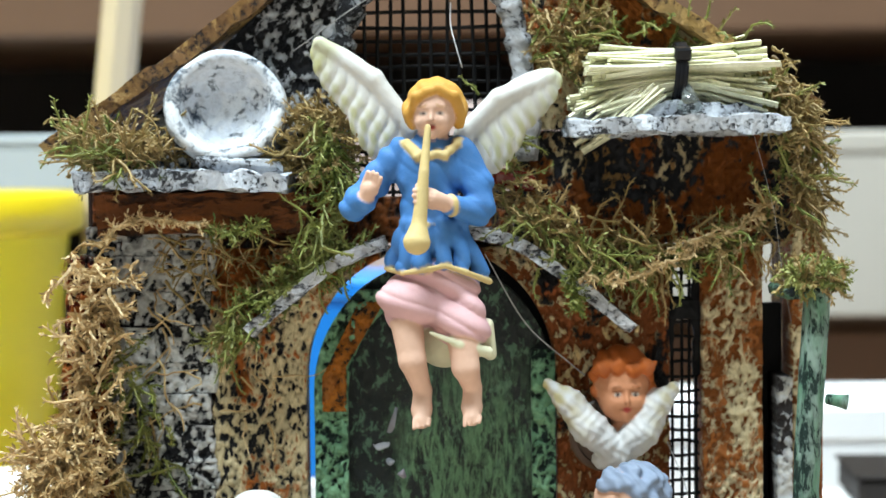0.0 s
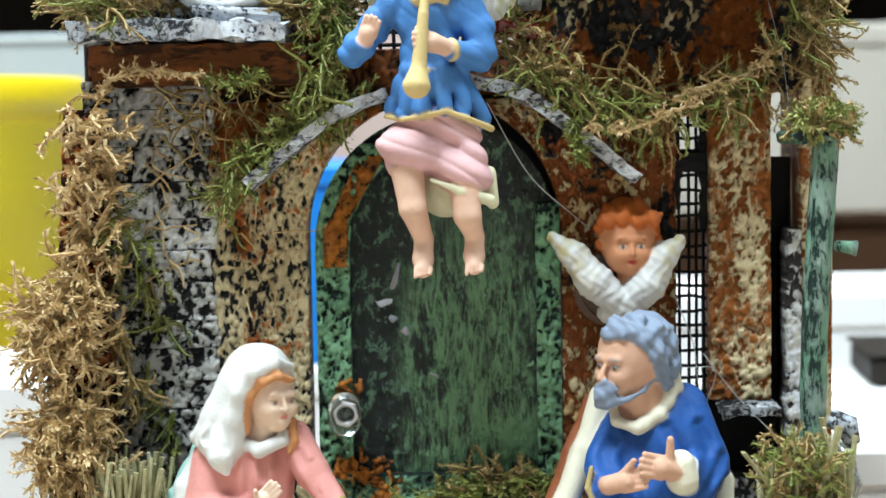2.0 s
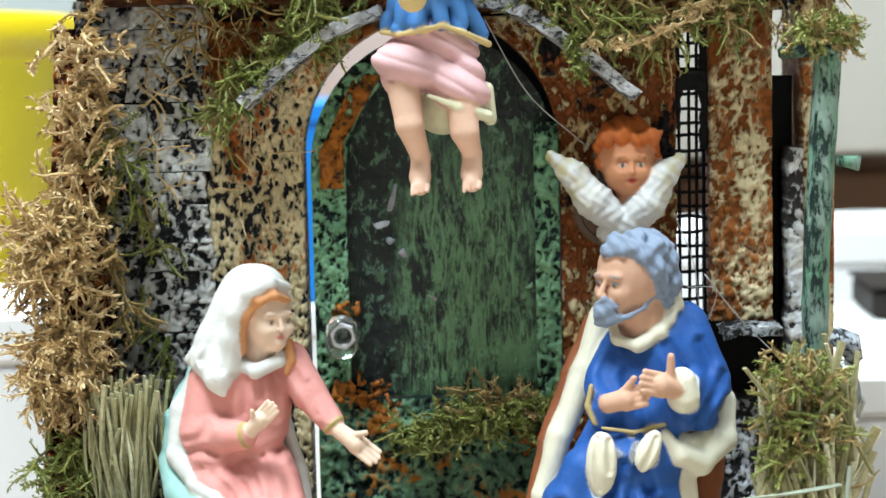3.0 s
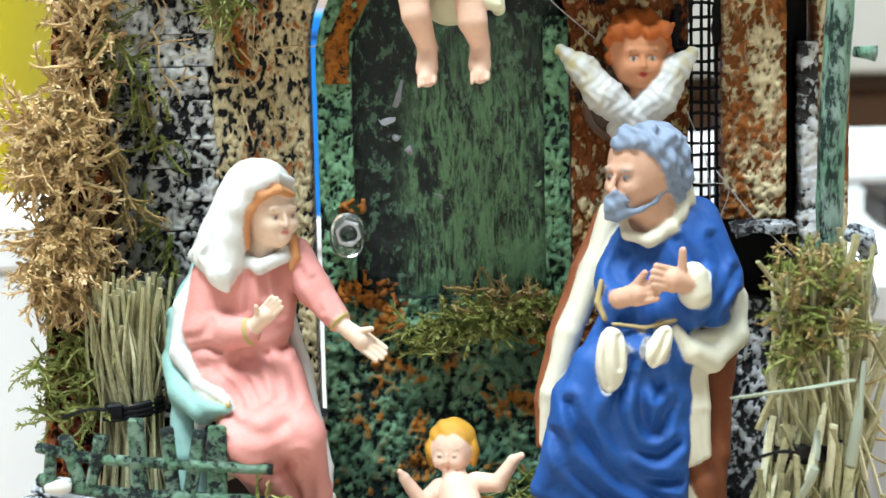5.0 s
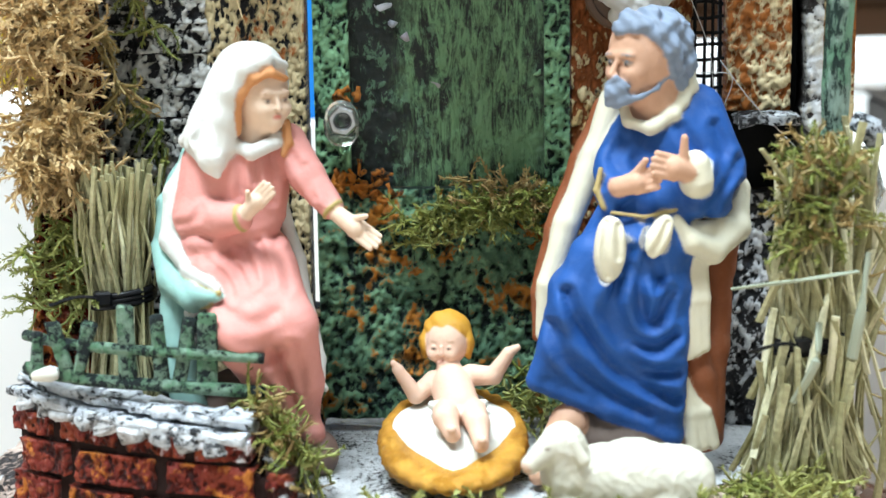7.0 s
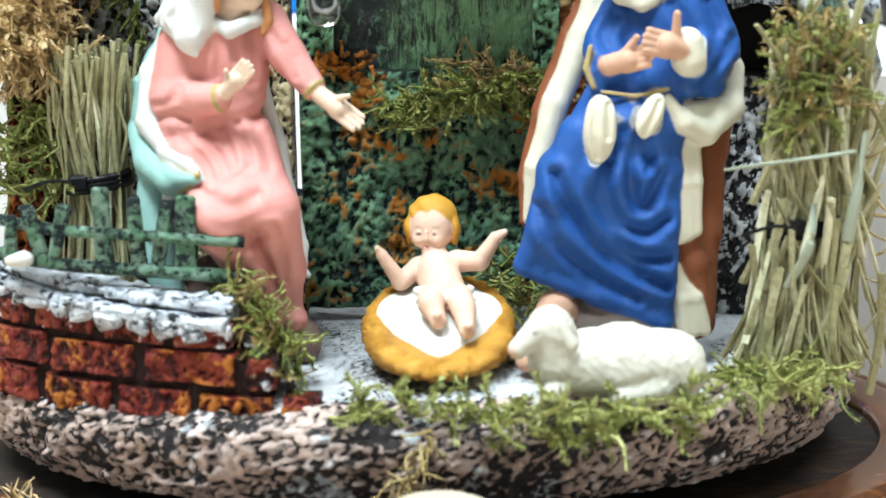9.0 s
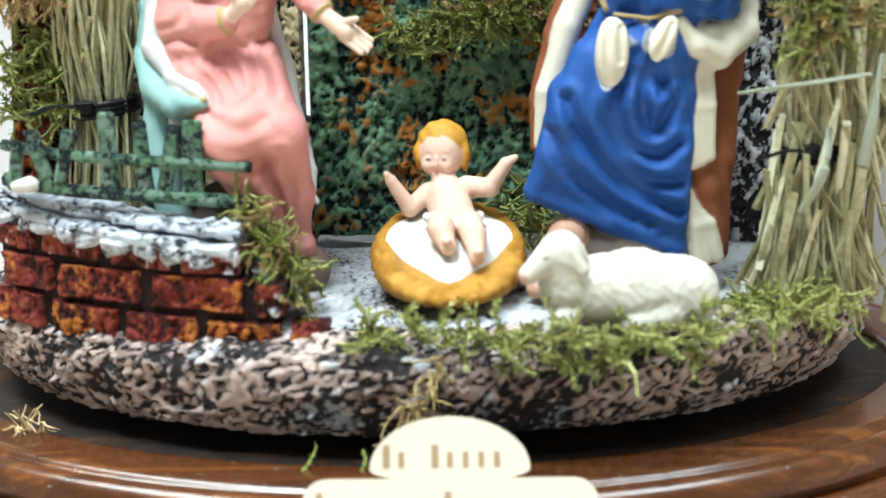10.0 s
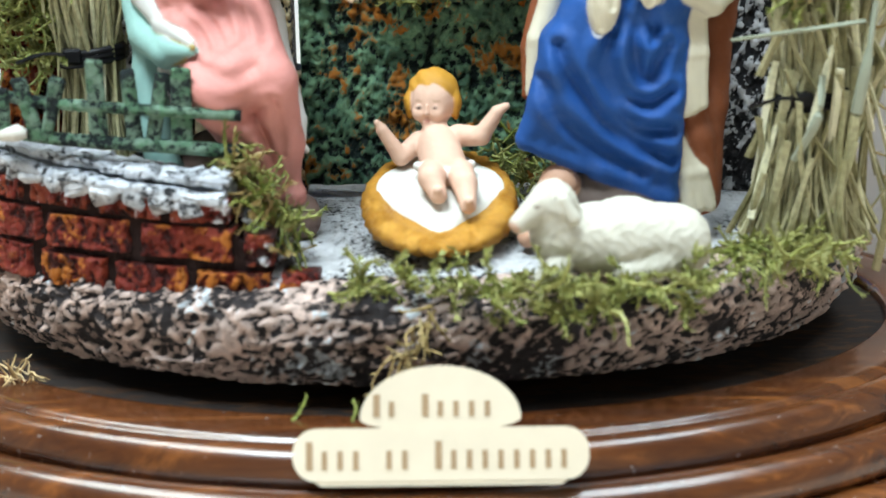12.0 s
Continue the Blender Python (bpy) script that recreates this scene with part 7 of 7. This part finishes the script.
moss("green moss on the pilaster foot", M_MOSS_GREEN, 130, within(-79, -66, -18, -10, 28, 44), heading(-0.1, -0.5, -0.1), (5, 10), droop=0.7)
moss("green brown moss trailing on the stone wall", M_MOSS_GREEN, 50, along([(-69, -8, 108), (-64, -6, 98), (-60, -4, 88), (-57, -3, 80)], 1.6), heading(0.2, -0.3, -0.6), (6, 12), droop=0.7)
moss("hanging olive strand at the pilaster", M_MOSS_BROWN, 26, along([(-66, -9, 84), (-63, -8, 74), (-62, -7, 64)], 0.9), heading(0.2, -0.2, -1, 0.4), (6, 11), droop=0.9)
moss("thin tan fibres clinging to the plaster wall", M_MOSS_TAN, 46, within(-60, -34, -2.5, -1.0, 88, 126), heading(0.2, -0.05, -0.3, 0.7), (6, 15), 0.26, 0.5, 0, 0.3)
moss("brown fibres under the left ledge", M_MOSS_BROWN, 60, within(-58, -26, -5, -1, 116, 127), heading(0, -0.3, -0.3, 0.8), (5, 11), 0.3, 0.6, 1, 0.5)
moss("dark green fibres on the stone wall", M_MOSS_GREEN, 18, along([(-60, -2, 72), (-57, -2, 64), (-55, -3, 58)], 0.8), heading(-0.2, -0.2, -0.9, 0.4), (5, 9), droop=0.6)
# door, floor and foreground
moss("thick green moss on the door rail", M_MOSS_GREEN, 210, along([(-8, -3, 40), (0, -4, 43.5), (8, -4, 44.5), (18, -3, 45.5)], 1.6), heading(0, -0.6, 0, 0.8), (3, 6.5), droop=0.6)
moss("brown moss on the door rail", M_MOSS_BROWN, 70, along([(2, -3, 47), (10, -3, 47.5), (20, -3, 45)], 1.4), heading(0, -0.5, 0.1, 0.8), (3, 6.5), droop=0.6)
moss("green moss behind the basket", M_MOSS_GREEN, 60, within(8, 18, -10, -2, 1, 12), heading(0.1, -0.4, 0.3), (4, 8), droop=0.5)
moss("green moss spread along the front edge", M_MOSS_FRESH, 140, along([(-14, -52, 0), (0, -54, 0), (14, -57, -0.6), (26, -58, -1.0), (42, -55.5, -0.4)], 1.7), heading(0.5, -0.1, -0.05, 0.8), (3, 6.5), 0.3, 0.3, 7, 0.25, 1.2)
moss("green sprigs drooping over the front edge", M_MOSS_FRESH, 4, along([(8, -58, -1), (26, -59.5, -2), (46, -57, -1)], 2.5), heading(0.2, -0.5, -0.5, 0.5), (6, 10), 0.45, 0.25, 3, 0.4)
moss("green moss between sheep and sheaf", M_MOSS_FRESH, 120, within(46, 66, -50, -38, 0, 2), heading(0.3, -0.5, 0.15), (4, 7.5), 0.32, 0.4, 3, 0.4)
moss("moss tuft at the end of the brick wall", M_MOSS_GREEN, 75, along([(-34, -39, 17), (-31, -41, 12), (-28, -42, 7), (-25, -42, 5)], 1.4), heading(0.2, -0.3, 0.1), (4, 8), droop=0.4)
moss("brown moss at the end of the brick wall", M_MOSS_BROWN, 50, along([(-33, -39, 16), (-30, -41, 9), (-27, -42, 4)], 1.4), heading(0.2, -0.3, 0.1), (4, 8), droop=0.4)
moss("green moss on top of the right sheaf", M_MOSS_GREEN, 200, within(56, 69, -41, -30, 41, 60), heading(0, -0.5, 0.1), (3, 6), droop=0.5)
moss("brown moss on top of the right sheaf", M_MOSS_BROWN, 110, within(56, 69, -41, -30, 44, 61), heading(0, -0.5, 0.1), (3, 6), droop=0.5)
moss("dry brown wisp hanging at the front edge", M_MOSS_BROWN, 30, along([(-2, -56, -4), (-5, -58, -9), (-8, -59, -15)], 0.9), heading(-0.3, -0.3, -0.9, 0.4), (5, 9), 0.25, 0.3, 1, 0.5)
moss("green moss scraps in the base groove", M_MOSS_GREEN, 5, within(-26, -12, -61, -59, -22, -21), heading(0.6, 0, 0.2, 0.5), (4, 7), 0.4, 0.8, 2, 0.4)
moss("dry scrap on the wooden rim", M_MOSS_TAN, 26, within(-76, -70, -42, -38, -20.5, -20), heading(0.2, -0.1, 0.2, 0.8), (3, 5), 0.22, 0.6, 0, 0.4)
moss("thin dry twigs at the right sheaf", M_MOSS_BROWN, 7, within(68, 74, -38, -33, 10, 46), heading(1, -0.2, 0.1, 0.4), (8, 14), 0.3, 0.4, 1, 0.2)
